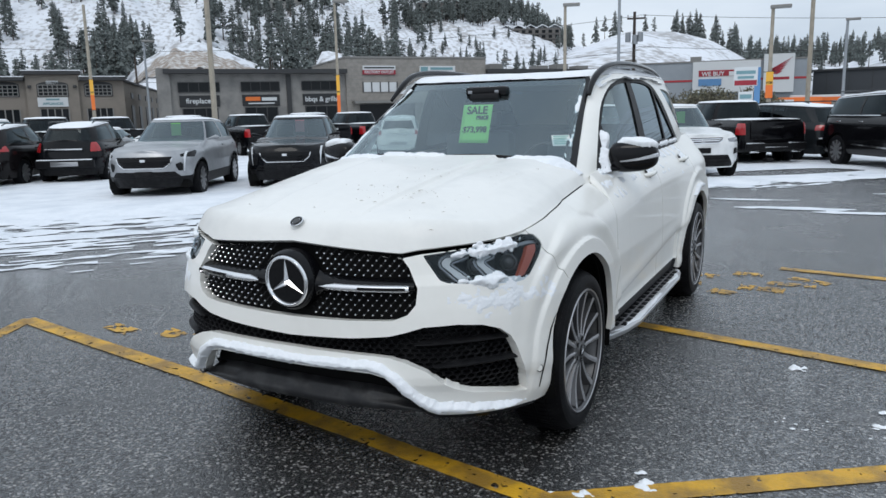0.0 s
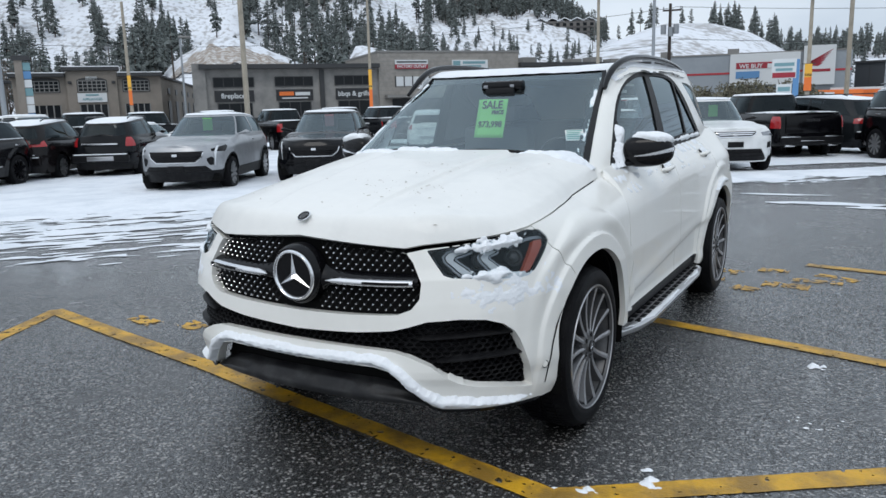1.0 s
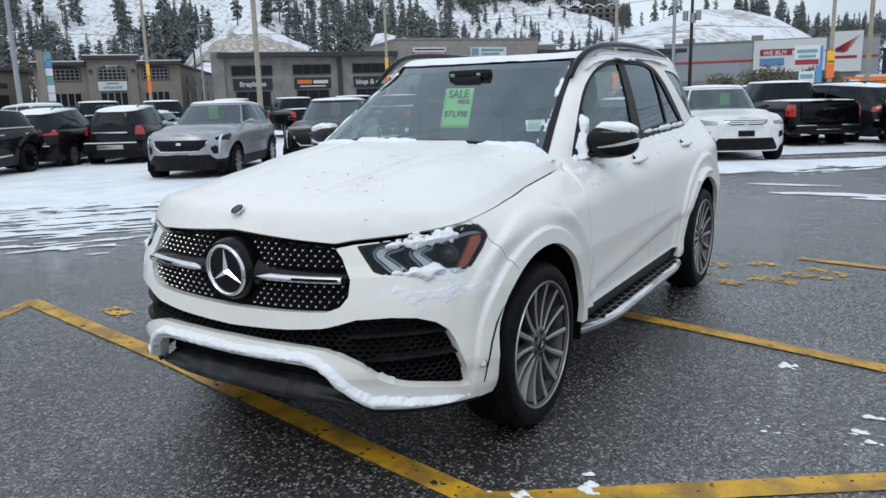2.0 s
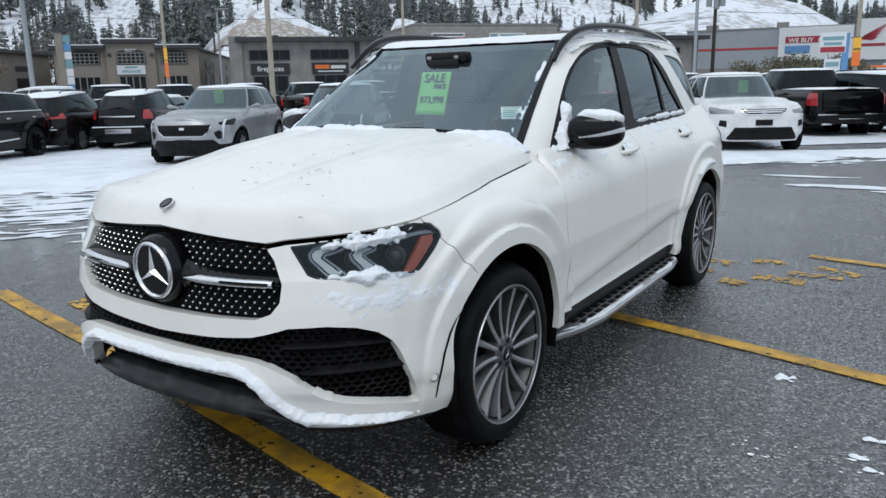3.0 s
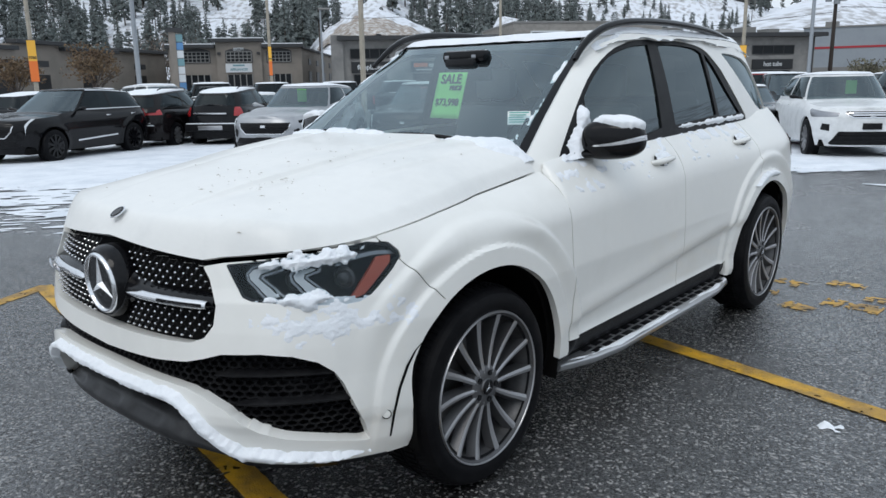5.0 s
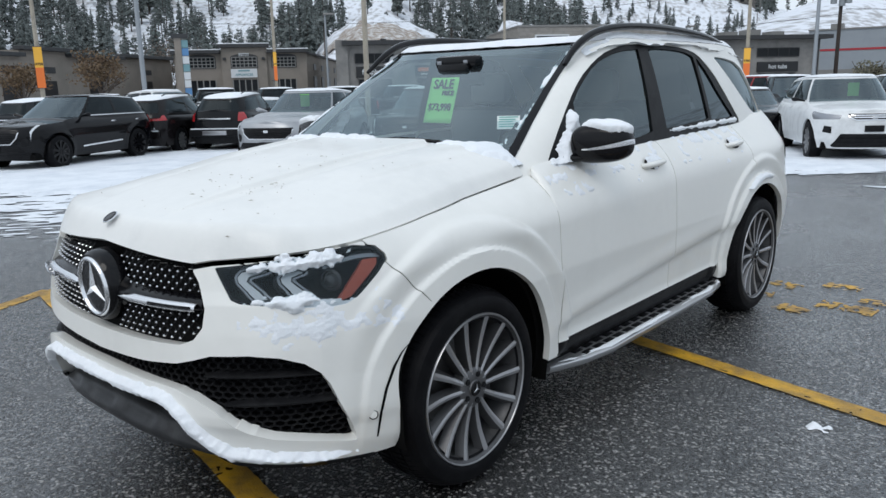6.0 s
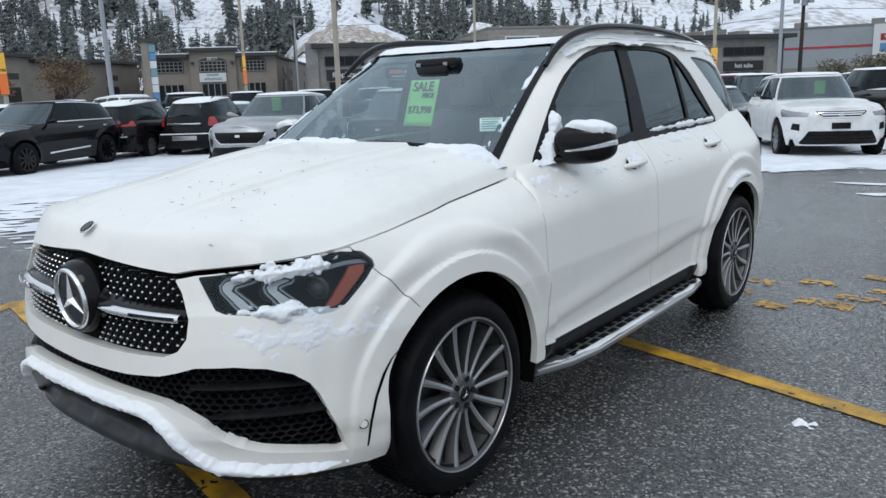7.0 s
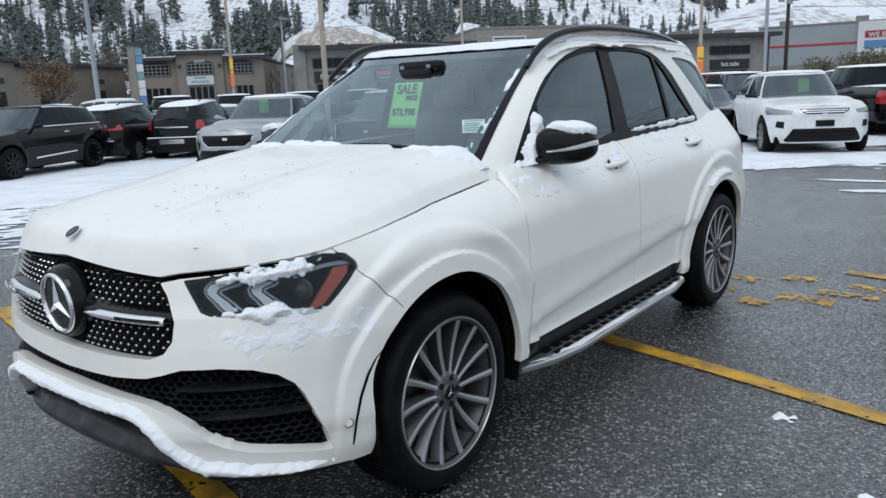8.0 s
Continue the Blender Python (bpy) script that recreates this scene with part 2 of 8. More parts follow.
def box(bm, x0, x1, y0, y1, z0, z1, bevel=0.0):
    r = bmesh.ops.create_cube(bm, size=1.0, matrix=Matrix.LocRotScale(((x0 + x1) / 2, (y0 + y1) / 2, (z0 + z1) / 2), None, (abs(x1 - x0), abs(y1 - y0), abs(z1 - z0))))
    if bevel:
        es = list({e for v in r["verts"] for e in v.link_edges})
        bmesh.ops.bevel(bm, geom=es, offset=bevel, segments=2, affect="EDGES", profile=0.5)
    return r["verts"]


def tube(bm, a, b, r0, r1=None, n=12):
    a, b = Vector(a), Vector(b)
    m = Matrix.Translation((a + b) / 2) @ (b - a).to_track_quat("Z", "Y").to_matrix().to_4x4()
    bmesh.ops.create_cone(bm, cap_ends=True, segments=n, radius1=r0, radius2=r0 if r1 is None else r1, depth=(b - a).length, matrix=m)


def sweep(points, radius, n=8, flat=1.0):
    """Vertices and faces of a round bar along points; flat squeezes it upright."""
    pts = [Vector(p) for p in points]
    verts, faces = [], []
    for i, p in enumerate(pts):
        d = (pts[min(i + 1, len(pts) - 1)] - pts[max(i - 1, 0)]).normalized()
        side = d.cross(Vector((0, 0, 1)))
        side = side.normalized() if side.length > 1e-3 else Vector((1, 0, 0))
        up = side.cross(d)
        r = radius[i] if hasattr(radius, "__len__") else radius
        for k in range(n):
            a = 2 * math.pi * k / n
            verts.append(p + side * math.cos(a) * r + up * math.sin(a) * r * flat)
    for i in range(len(pts) - 1):
        for k in range(n):
            faces.append((i * n + k, i * n + (k + 1) % n, (i + 1) * n + (k + 1) % n, (i + 1) * n + k))
    faces.append(tuple(range(n))[::-1])
    faces.append(tuple(range((len(pts) - 1) * n, len(pts) * n)))
    return verts, faces


def lathe(profile, n=48, axis_x=True):
    """A ring-shaped solid: profile of (x, radius) turned about the x axis."""
    verts, faces = [], []
    for k in range(n):
        a = 2 * math.pi * k / n
        for x, r in profile:
            verts.append((x, r * math.sin(a), r * math.cos(a)))
    m = len(profile)
    for k in range(n):
        for i in range(m - 1):
            a, b = k * m + i, ((k + 1) % n) * m + i
            faces.append((a, a + 1, b + 1, b))
    return verts, faces


def lettering(name, body, size, mat, parent, m, bold=0.0, label=""):
    cu = bpy.data.curves.new(name, "FONT")
    cu.body, cu.size, cu.extrude, cu.offset = body, size, 0.002, bold
    cu.align_x, cu.align_y = "CENTER", "CENTER"
    tmp = new(name, cu)
    me = bpy.data.meshes.new_from_object(tmp.evaluated_get(bpy.context.evaluated_depsgraph_get()))
    bpy.data.objects.remove(tmp)
    me.materials.clear()
    me.materials.append(mat)
    ob = new(name, me)
    ob.parent, ob.matrix_basis = parent, m
    if label:
        tagged(ob, label)
    return ob


# ---- the white SUV: forward is -y, left side +x, front axle at y = 0 ----
YC, Y_END, LEN_SIDE = 0.1, 3.1, 3.0
CREASE_0, CREASE_1 = 0.50, 0.085
HALF = math.pi / 2


def suv_top(s):
    """Height of the upper edge of the body skin: bonnet edge, wing top, waistline."""
    deg, y = np.degrees(np.minimum(s, HALF)), YC + np.maximum(s - HALF, 0)
    front = ip(deg, [0, 27.4, 31.2, 56.3, 62, 75, 90], [1.016, 0.975, 0.99, 1.04, 1.052, 1.078, 1.105])
    back = ip(y, [0.1, 0.56, 0.592, 0.602, 0.8, 1.55, 1.9, 3.05, 3.5, 4.5], [1.105, 1.152, 1.153, 1.19, 1.21, 1.24, 1.247, 1.27, 1.30, 1.30])
    return np.where(s < HALF, front, back)


def suv_body(s, z, flare=True):
    a = ip(z, [0.24, 0.36, 0.46, 0.6, 0.75, 0.95, 1.1, 1.3], [0.95, 0.975, 0.985, 0.988, 1.0, 0.99, 0.98, 0.97])
    n = ip(z, [0.3, 0.45, 0.7, 0.9, 1.05], [2.9, 2.9, 2.5, 2.35, 2.35])
    nose = ip(z, [0.26, 0.34, 0.45, 0.55, 0.7, 0.85, 1.0], [-0.93, -0.955, -0.98, -0.978, -0.965, -0.955, -0.925])
    top = suv_top(s)
    deg, ys = np.degrees(np.minimum(s, HALF)), YC + np.maximum(s - HALF, 0)
    inset_max = np.where(s < HALF, ip(deg, [45, 56, 75, 90], [0, 0.025, 0.1, 0.135]), ip(ys, [0.1, 0.56, 0.6, 3.0, 3.8], [0.135, 0.15, 0.142, 0.142, 0.10]))
    reach = np.where(s < HALF, 0.17, ip(ys, [0.1, 0.59, 0.605, 2], [0.17, 0.20, 0.26, 0.26]))
    inset = inset_max * np.clip(1 - (top - z) / reach, 0, 1.15) ** 2.2
    phi = np.clip(s, -0.02, HALF)
    psi = np.clip(s - HALF - LEN_SIDE, 0, HALF)
    b = YC - nose
    r = (np.abs(np.sin(phi) / a) ** n + np.abs(np.cos(phi) / b) ** n) ** (-1 / n)
    x, y = r * np.sin(phi), YC - r * np.cos(phi)
    y = np.where(s > HALF, YC + np.minimum(s - HALF, LEN_SIDE), y)
    tail = ip(z, [0.3, 0.6, 0.9, 1.3], [0.82, 0.86, 0.84, 0.72])
    r2 = (np.abs(np.cos(psi) / a) ** 3.6 + np.abs(np.sin(psi) / tail) ** 3.6) ** (-1 / 3.6)
    x = np.where(psi > 0, r2 * np.cos(psi), x)
    y = np.where(psi > 0, Y_END + r2 * np.sin(psi), y)
    k = 1 - inset / 1.0
    x = np.where(s > HALF, x - inset * np.cos(psi), x * k)
    y = np.where(s < HALF, YC + (y - YC) * k, y)
    if flare:
        for cy in (0.03, 3.0):
            rr = np.hypot(y - cy, z - 0.39)
            x = x + (0.017 * (1 - sm((rr - 0.545) / 0.011)) + 0.017 * sm((rr - 0.556) / 0.09) * (1 - sm((rr - 0.648) / 0.026))) * sm((x - 0.86) / 0.08) * sm((z - 0.25) / 0.1)
    # the door skin turns under below a rising crease, and the haunch swells over the rear wheel
    crease = CREASE_0 + CREASE_1 * (y - 0.7)
    x = x + 0.007 * np.exp(-((z - crease - 0.045) / 0.05) ** 2) * sm((y - 0.55) / 0.3) * sm((2.6 - y) / 0.3) - 0.026 * sm((crease + 0.02 - z) / 0.055) * sm((z - 0.36) / 0.10) * sm((y - 0.5) / 0.25) * sm((2.75 - y) / 0.4)
    x = x + 0.030 * sm((y - 2.2) / 0.7) * sm((z - 0.3) / 0.3) * sm((1.22 - z) / 0.15) * sm((x - 0.5) / 0.3)
    # the corners of the nose are full: the skin swells outwards, forwards and a little up between badge and wheel
    deg = np.degrees(s)
    k = ip(deg, [5, 14, 24, 32, 42, 50, 58, 66, 78], [0, 0.014, 0.040, 0.058, 0.078, 0.074, 0.048, 0.018, 0]) * ip(z, [0.25, 0.42, 0.48, 0.7, 0.85, 0.95, 1.05], [0.5, 0.6, 0.85, 1.12, 1.0, 0.8, 0.55])
    lift = k * (1.54 - z) / 2.5 * ip(z, [0.85, 1.0], [1.0, 0.0])
    return np.stack([x + 0.69 * k, y - 0.72 * k, z + lift + 0 * s], -1)


GRILLE = [(0, 1.013), (27.2, 0.970), (28.6, 0.93), (30.1, 0.84), (29.6, 0.775), (27.8, 0.733), (24.8, 0.712), (15, 0.708), (0, 0.705), (-15, 0.706), (-15, 1.0)]
LAMP = [(31.6, 0.981), (45, 1.012), (56.3, 1.033), (60.6, 1.019), (62.4, 0.990), (62.6, 0.972), (60.9, 0.935), (56.6, 0.858), (54.6, 0.838), (51.5, 0.832), (42.9, 0.845), (36.4, 0.858), (34.8, 0.872)]
PER_DEG = 0.0166


def shape_in(s, z, pts):
    return poly_in(np.degrees(s) * PER_DEG, z, [(d * PER_DEG, h) for d, h in pts])


def intake_top(deg):
    return ip(deg, [0, 16, 24, 27.5, 31, 37.8, 43, 47, 49.6, 51, 52.4, 54.2, 55.0], [0.625, 0.636, 0.648, 0.664, 0.683, 0.687, 0.677, 0.653, 0.617, 0.577, 0.507, 0.421, 0.362])


def lip_top(deg):
    return ip(deg, [0, 13, 20, 24, 27, 31.5, 34, 37, 41, 46, 54.2], [0.575, 0.573, 0.569, 0.562, 0.545, 0.505, 0.465, 0.43, 0.405, 0.390, 0.360])


def lip_low(deg):
    return ip(deg, [0, 13, 20, 23, 25.6, 30, 32, 34, 43.5, 58, 65], [0.498, 0.50, 0.495, 0.480, 0.440, 0.356, 0.324, 0.308, 0.296, 0.286, 0.29])


def bumper_keep(s, z, p):
    d = np.degrees(s)
    upper = np.where(d < 55.0, z - intake_top(d), 1.0)
    lip = np.minimum(lip_top(d) - z, z - lip_low(d))
    white = np.maximum(upper, lip)
    white = np.where(d < 55.0, white, z - lip_low(d))
    seam = (0.931 - z) * 0.65 - (d - 62.3) * PER_DEG * 0.75
    g = np.minimum(white, suv_top(s) - z - 0.004)
    g = np.minimum(g, -shape_in(s, z, GRILLE))
    g = np.minimum(g, -shape_in(s, z, LAMP))
    g = np.minimum(g, np.where(z > 0.8, seam + 0.02, 1.0))
    g = np.minimum(g, np.hypot(p[..., 1] - 0.03, z - 0.39) - 0.475 + 0.048 * sm((0.62 - z) / 0.25))
    return np.minimum(g, -0.27 - p[..., 1] + np.where(z > 0.55, 0.5, 0.12 * z - 0.16))


def wing_keep(s, z, p):
    d, y = np.degrees(s), p[..., 1]
    seam = (d - 62.3) * PER_DEG * 0.75 - (0.931 - z) * 0.65
    g = np.minimum(seam - 0.024, suv_top(s) - z - 0.001)
    g = np.minimum(g, np.hypot(y - 0.03, z - 0.39) - 0.475)
    g = np.minimum(g, -shape_in(s, z, LAMP) - 0.003)
    return np.minimum(np.minimum(g, 0.586 + 0.03 * (1 - z) - y), z - 0.36)


def front_door_keep(s, z, p):
    y = p[..., 1]
    g = np.minimum(y - (0.592 + 0.03 * (1 - z)), 1.745 - y)
    return np.minimum(np.minimum(g, z - 0.405 - 0.008 * y), suv_top(s) - z)


def rear_door_keep(s, z, p):
    y = p[..., 1]
    g = np.minimum(y - 1.751, 2.83 - y)
    g = np.minimum(np.minimum(g, z - 0.405 - 0.008 * y), suv_top(s) - z)
    return np.minimum(g, np.hypot(y - 3.0, z - 0.39) - 0.555)


def quarter_keep(s, z, p):
    y = p[..., 1]
    door = np.minimum(2.836 - y, np.hypot(y - 3.0, z - 0.39) - 0.561)
    g = np.minimum(-door, np.hypot(y - 3.0, z - 0.39) - 0.478)
    g = np.minimum(g, suv_top(s) - z + 0.02)
    g = np.minimum(g, y - 2.3)
    return np.minimum(g, z - 0.33)


def suv_cabin(p, z):
    f = (z - 1.28) / 0.415
    fp = np.maximum(f, -0.4)
    a = 0.845 - 0.125 * (0.7 * fp + 0.3 * np.abs(fp) * fp)
    yc, front, back = 1.6 + 0.3 * fp, 0.455 + 0.735 * fp, 3.93 - 0.32 * fp
    c = np.cos(p)
    b = np.where(c > 0, yc - front, back - yc)
    n = np.where(c > 0, 4.6, 6.0)
    r = (np.abs(np.sin(p) / a) ** n + np.abs(c / b) ** n) ** (-1 / n)
    y = yc - r * c
    rise = 0.032 * sm((y - 1.22) / 0.45) * sm((z - 1.32) / 0.38) * sm((3.7 - y) / 0.9)
    return np.stack([r * np.sin(p), y, z + rise], -1)


ROOF_Z = 1.738
FRAME = [(0.70, 1.17), (0.763, 1.233), (0.869, 1.329), (0.981, 1.422), (1.06, 1.482), (1.135, 1.535), (1.215, 1.585), (1.306, 1.631), (1.37, 1.657), (1.439, 1.678), (1.576, 1.698), (1.70, 1.707), (1.827, 1.712),
         (2.0, 1.714), (2.143, 1.712), (2.28, 1.706), (2.403, 1.694), (2.49, 1.679), (2.559, 1.655), (2.64, 1.608), (2.722, 1.554), (2.873, 1.419), (3.01, 1.29), (3.015, 1.20), (1.9, 1.15)]
FRONT_GLASS = [(0.955, 1.245), (0.996, 1.345), (1.053, 1.454), (1.13, 1.512), (1.208, 1.561), (1.285, 1.606), (1.371, 1.642), (1.43, 1.655), (1.498, 1.665), (1.613, 1.675), (1.775, 1.684), (1.742, 1.276), (1.575, 1.255)]
REAR_GLASS = [(1.892, 1.685), (2.05, 1.690), (2.2, 1.688), (2.32, 1.682), (2.388, 1.674), (2.44, 1.662), (2.47, 1.650), (2.514, 1.312), (1.915, 1.281)]
SMALL_GLASS = [(2.506, 1.650), (2.55, 1.622), (2.605, 1.58), (2.742, 1.448), (2.913, 1.312), (2.90, 1.304), (2.557, 1.302)]
QUARTER_GLASS = [(2.781, 1.656), (2.98, 1.652), (3.182, 1.640), (3.338, 1.602), (3.72, 1.312), (3.68, 1.302), (3.36, 1.312), (3.27, 1.345)]
pillar_deg = lambda z: ip(z, [1.2, 1.284, 1.37, 1.454, 1.52, 1.586, 1.65, 1.712], [35.6, 36.3, 37.1, 38.2, 39.2, 40.6, 42.2, 44.0])


def screen_keep(p, z, q):
    return np.minimum((pillar_deg(z) - np.degrees(p)) * 0.017, 1.728 - z)


def side_frame_keep(p, z, q):
    y = q[..., 1]
    g = np.minimum((np.degrees(p) - pillar_deg(z) - 1.7) * 0.02, -poly_in(y, z, FRAME))
    return np.minimum(g, -poly_in(y, z, QUARTER_GLASS))


suv = thing("suv", "white SUV with black trim, dusted with snow on wet asphalt", "suv", pose(-0.025, 0, 0, 0, 0, 0.8))
S = lambda a, b, n: np.linspace(a, b, n)
SIDES = ((1, "left"), (-1, "right"))

v, f = trim(S(0, 1.30, 190), S(0.26, 1.05, 152), suv_body, bumper_keep, flange=0.045)
bumper = build("front_bumper", v, f, WHITE, suv, mirror=True)
for sgn, _ in SIDES:
    v, f = trim(S(1.0, 2.12, 150), S(0.34, 1.19, 110), suv_body, wing_keep, flange=0.03)
    build("front_wing", v, f, WHITE, suv, side=sgn)
    v, f = trim(S(2.0, 3.26, 110), S(0.36, 1.29, 90), suv_body, front_door_keep, flange=0.02)
    door_f = build("front_door", v, f, WHITE, suv, side=sgn)
    v, f = trim(S(3.18, 4.34, 110), S(0.36, 1.30, 90), suv_body, rear_door_keep, flange=0.02)
    door_r = build("rear_door", v, f, WHITE, suv, side=sgn)
    v, f = trim(S(3.6, 4.57 + HALF, 170), S(0.30, 1.36, 90), suv_body, quarter_keep, flange=0.03)
    build("rear_quarter", v, f, WHITE, suv, side=sgn)
    v, f = trim(np.radians(S(36, 176, 260)), S(1.14, ROOF_Z, 60), suv_cabin, side_frame_keep, flange=0.012)
    build("roof_pillar_panel", v, f, WHITE, suv, side=sgn)
    # black window frames with the panes set into them
    v, f = trim(np.radians(S(36, 165, 260)), S(1.16, ROOF_Z, 70), suv_cabin,
                lambda p, z, q: np.minimum(poly_in(q[..., 1], z, FRAME) - 0.001,
                                           -np.maximum(np.maximum(poly_in(q[..., 1], z, FRONT_GLASS), poly_in(q[..., 1], z, REAR_GLASS)), poly_in(q[..., 1], z, SMALL_GLASS))),
                flange=0.012, lift=-0.003)
    build("window_frame", v, f, PLASTIC, suv, side=sgn)
    for shape, owner, nm in ((FRONT_GLASS, door_f, "window_pane"), (REAR_GLASS, door_r, "window_pane"), (SMALL_GLASS, door_r, "window_pane"), (QUARTER_GLASS, suv, "quarter_window")):
        v, f = trim(np.radians(S(36, 176, 150)), S(1.16, ROOF_Z, 40), suv_cabin, lambda p, z, q: poly_in(q[..., 1], z, shape), lift=-0.012)
        build(nm, v, f, TINTED if shape is FRONT_GLASS else PRIVACY, owner, side=sgn)
    # black strip beside the windscreen
    v, f = trim(np.radians(S(34, 52, 40)), S(1.22, ROOF_Z, 40), suv_cabin,
                lambda p, z, q: np.minimum((np.degrees(p) - pillar_deg(z) + 0.15), (pillar_deg(z) + 1.9 - np.degrees(p))) * 0.017, flange=0.01, lift=0.004)
    build("screen_trim", v, f, BLACK, suv, side=sgn)

v, f = trim(np.radians(S(0, 50, 90)), S(1.19, 1.735, 50), suv_cabin, screen_keep)
windscreen = build("windscreen", v, f, GLASS, suv, mirror=True)
windscreen.visible_shadow = False


def screen_band(p, z, q):
    """Dark printed band round the windscreen."""
    edge = np.minimum(np.minimum((pillar_deg(z) - np.degrees(p)) * 0.014, 1.728 - z), z - 1.235)
    return 0.03 - edge


v, f = trim(np.radians(S(0, 50, 90)), S(1.19, 1.728, 60), suv_cabin, lambda p, z, q: np.minimum(screen_band(p, z, q), screen_keep(p, z, q)), lift=-0.004)
build("screen_border", v, f, BLACK, suv, mirror=True)


# bonnet
edge_s = np.concatenate([S(0, HALF, 50), HALF + S(0.02, 0.46, 14)])
edge_p = suv_body(edge_s, suv_top(edge_s) - 0.002)
outline = [(float(x), float(y)) for x, y, _ in edge_p] + [(float(edge_p[-1][0]), 0.7)]
outline = outline + [(-x, y) for x, y in reversed(outline)]


def bonnet_edge_z(x, y):
    s = np.where(y < YC, np.arctan2(np.abs(x), np.maximum(YC - y, 1e-6)), HALF + np.maximum(y - YC, 0))
    return suv_top(np.minimum(s, HALF + 0.48)), s


def bonnet(x, y):
    d = np.maximum(poly_in(x, y, outline), 0)
    ez, _ = bonnet_edge_z(x, y)
    half_w = ip(y, edge_p[:, 1], edge_p[:, 0])
    crown = ip(y, [-0.95, -0.885, -0.75, -0.5, -0.2, 0.1, 0.35, 0.6], [1.065, 1.098, 1.134, 1.180, 1.222, 1.255, 1.277, 1.298])
    q = np.clip(np.abs(x) / np.maximum(half_w, 0.05), 0, 1)
    z = crown - np.maximum(crown - ez - 0.022, 0) * q ** ip(y, [-0.2, 0.15, 0.5], [4.2, 5.5, 7.0]) * sm((y + 0.95) / 0.5)
    # two creases run back over the dome, and a softer fold beside the wing
    ridge = ip(y, [-0.9, -0.3, 0.5], [0.262, 0.295, 0.345])
    z = z + 0.013 * sm((ridge - np.abs(x)) / 0.016 + 0.5) * sm((y + 0.88) / 0.3) - 0.008 * np.exp(-((np.abs(x) - ridge - 0.05) / 0.045) ** 2) * sm((y + 0.8) / 0.4)
    fold = ip(y, [-0.4, 0.1, 0.6], [0.56, 0.63, 0.70])
    z = z + 0.006 * sm((fold - np.abs(x)) / 0.03 + 0.5) * sm((y + 0.35) / 0.35)
    w = ip(y, [-0.9, -0.2, 0.4], [0.085, 0.07, 0.05])
    z = z - (z - ez) * (1 - sm(d / w / 2 + 0.5) + 0) * 2 * np.clip(1 - d / w, 0, 1) ** 0.6
    return np.stack([x + 0 * y, y + 0 * x, z], -1)


def bonnet_keep(x, y, p):
    return np.minimum(poly_in(x, y, outline) - 0.0055, 0.44 + 0.105 * (x / 0.8) ** 2 - y)


v, f = trim(S(-0.9, 0.9, 260), S(-1.0, 0.64, 160), bonnet, bonnet_keep, flange=0.02)
hood = build("bonnet", v, f, FILM, suv)
for sgn in (1, -1):
    v, f = sweep([(float(p[0]) - 0.004, float(p[1]) + 0.004, float(p[2]) - 0.022) for p in edge_p[26:]], 0.013, 8)
    build("bonnet_seal", v, f, DARK, suv, side=sgn)
# inner shell, near-black so that the gaps read as shaded, and the wheel housings
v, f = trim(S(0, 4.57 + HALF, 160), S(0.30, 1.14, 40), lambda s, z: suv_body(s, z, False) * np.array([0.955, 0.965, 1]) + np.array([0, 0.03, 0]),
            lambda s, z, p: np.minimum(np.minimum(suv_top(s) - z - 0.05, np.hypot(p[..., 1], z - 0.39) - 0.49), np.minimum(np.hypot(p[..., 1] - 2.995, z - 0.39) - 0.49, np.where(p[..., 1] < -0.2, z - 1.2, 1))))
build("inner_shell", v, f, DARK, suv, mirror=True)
for sgn, _ in SIDES:
    for cy in (0.03, 3.0):
        verts, faces = [], []
        for k in range(33):
            a = math.pi * (k / 32 * 1.16 - 0.08)
            near = 0.052 * float(sm((0.66 - 0.39 - 0.478 * math.sin(a)) / 0.25)) if cy < 1 and math.cos(a) > 0 else 0.0
            for x, r in ((0.985, 0.478 - near), (0.80, 0.488 - near), (0.55, 0.49 - near), (0.55, 0.0)):
                verts.append((x, cy - r * math.cos(a), 0.39 + r * math.sin(a)))
        for k in range(32):
            for i in range(3):
                a, b = k * 4 + i, (k + 1) * 4 + i
                faces.append((a, a + 1, b + 1, b))
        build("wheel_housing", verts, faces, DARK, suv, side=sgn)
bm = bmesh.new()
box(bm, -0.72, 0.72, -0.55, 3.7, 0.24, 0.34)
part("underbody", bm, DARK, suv)

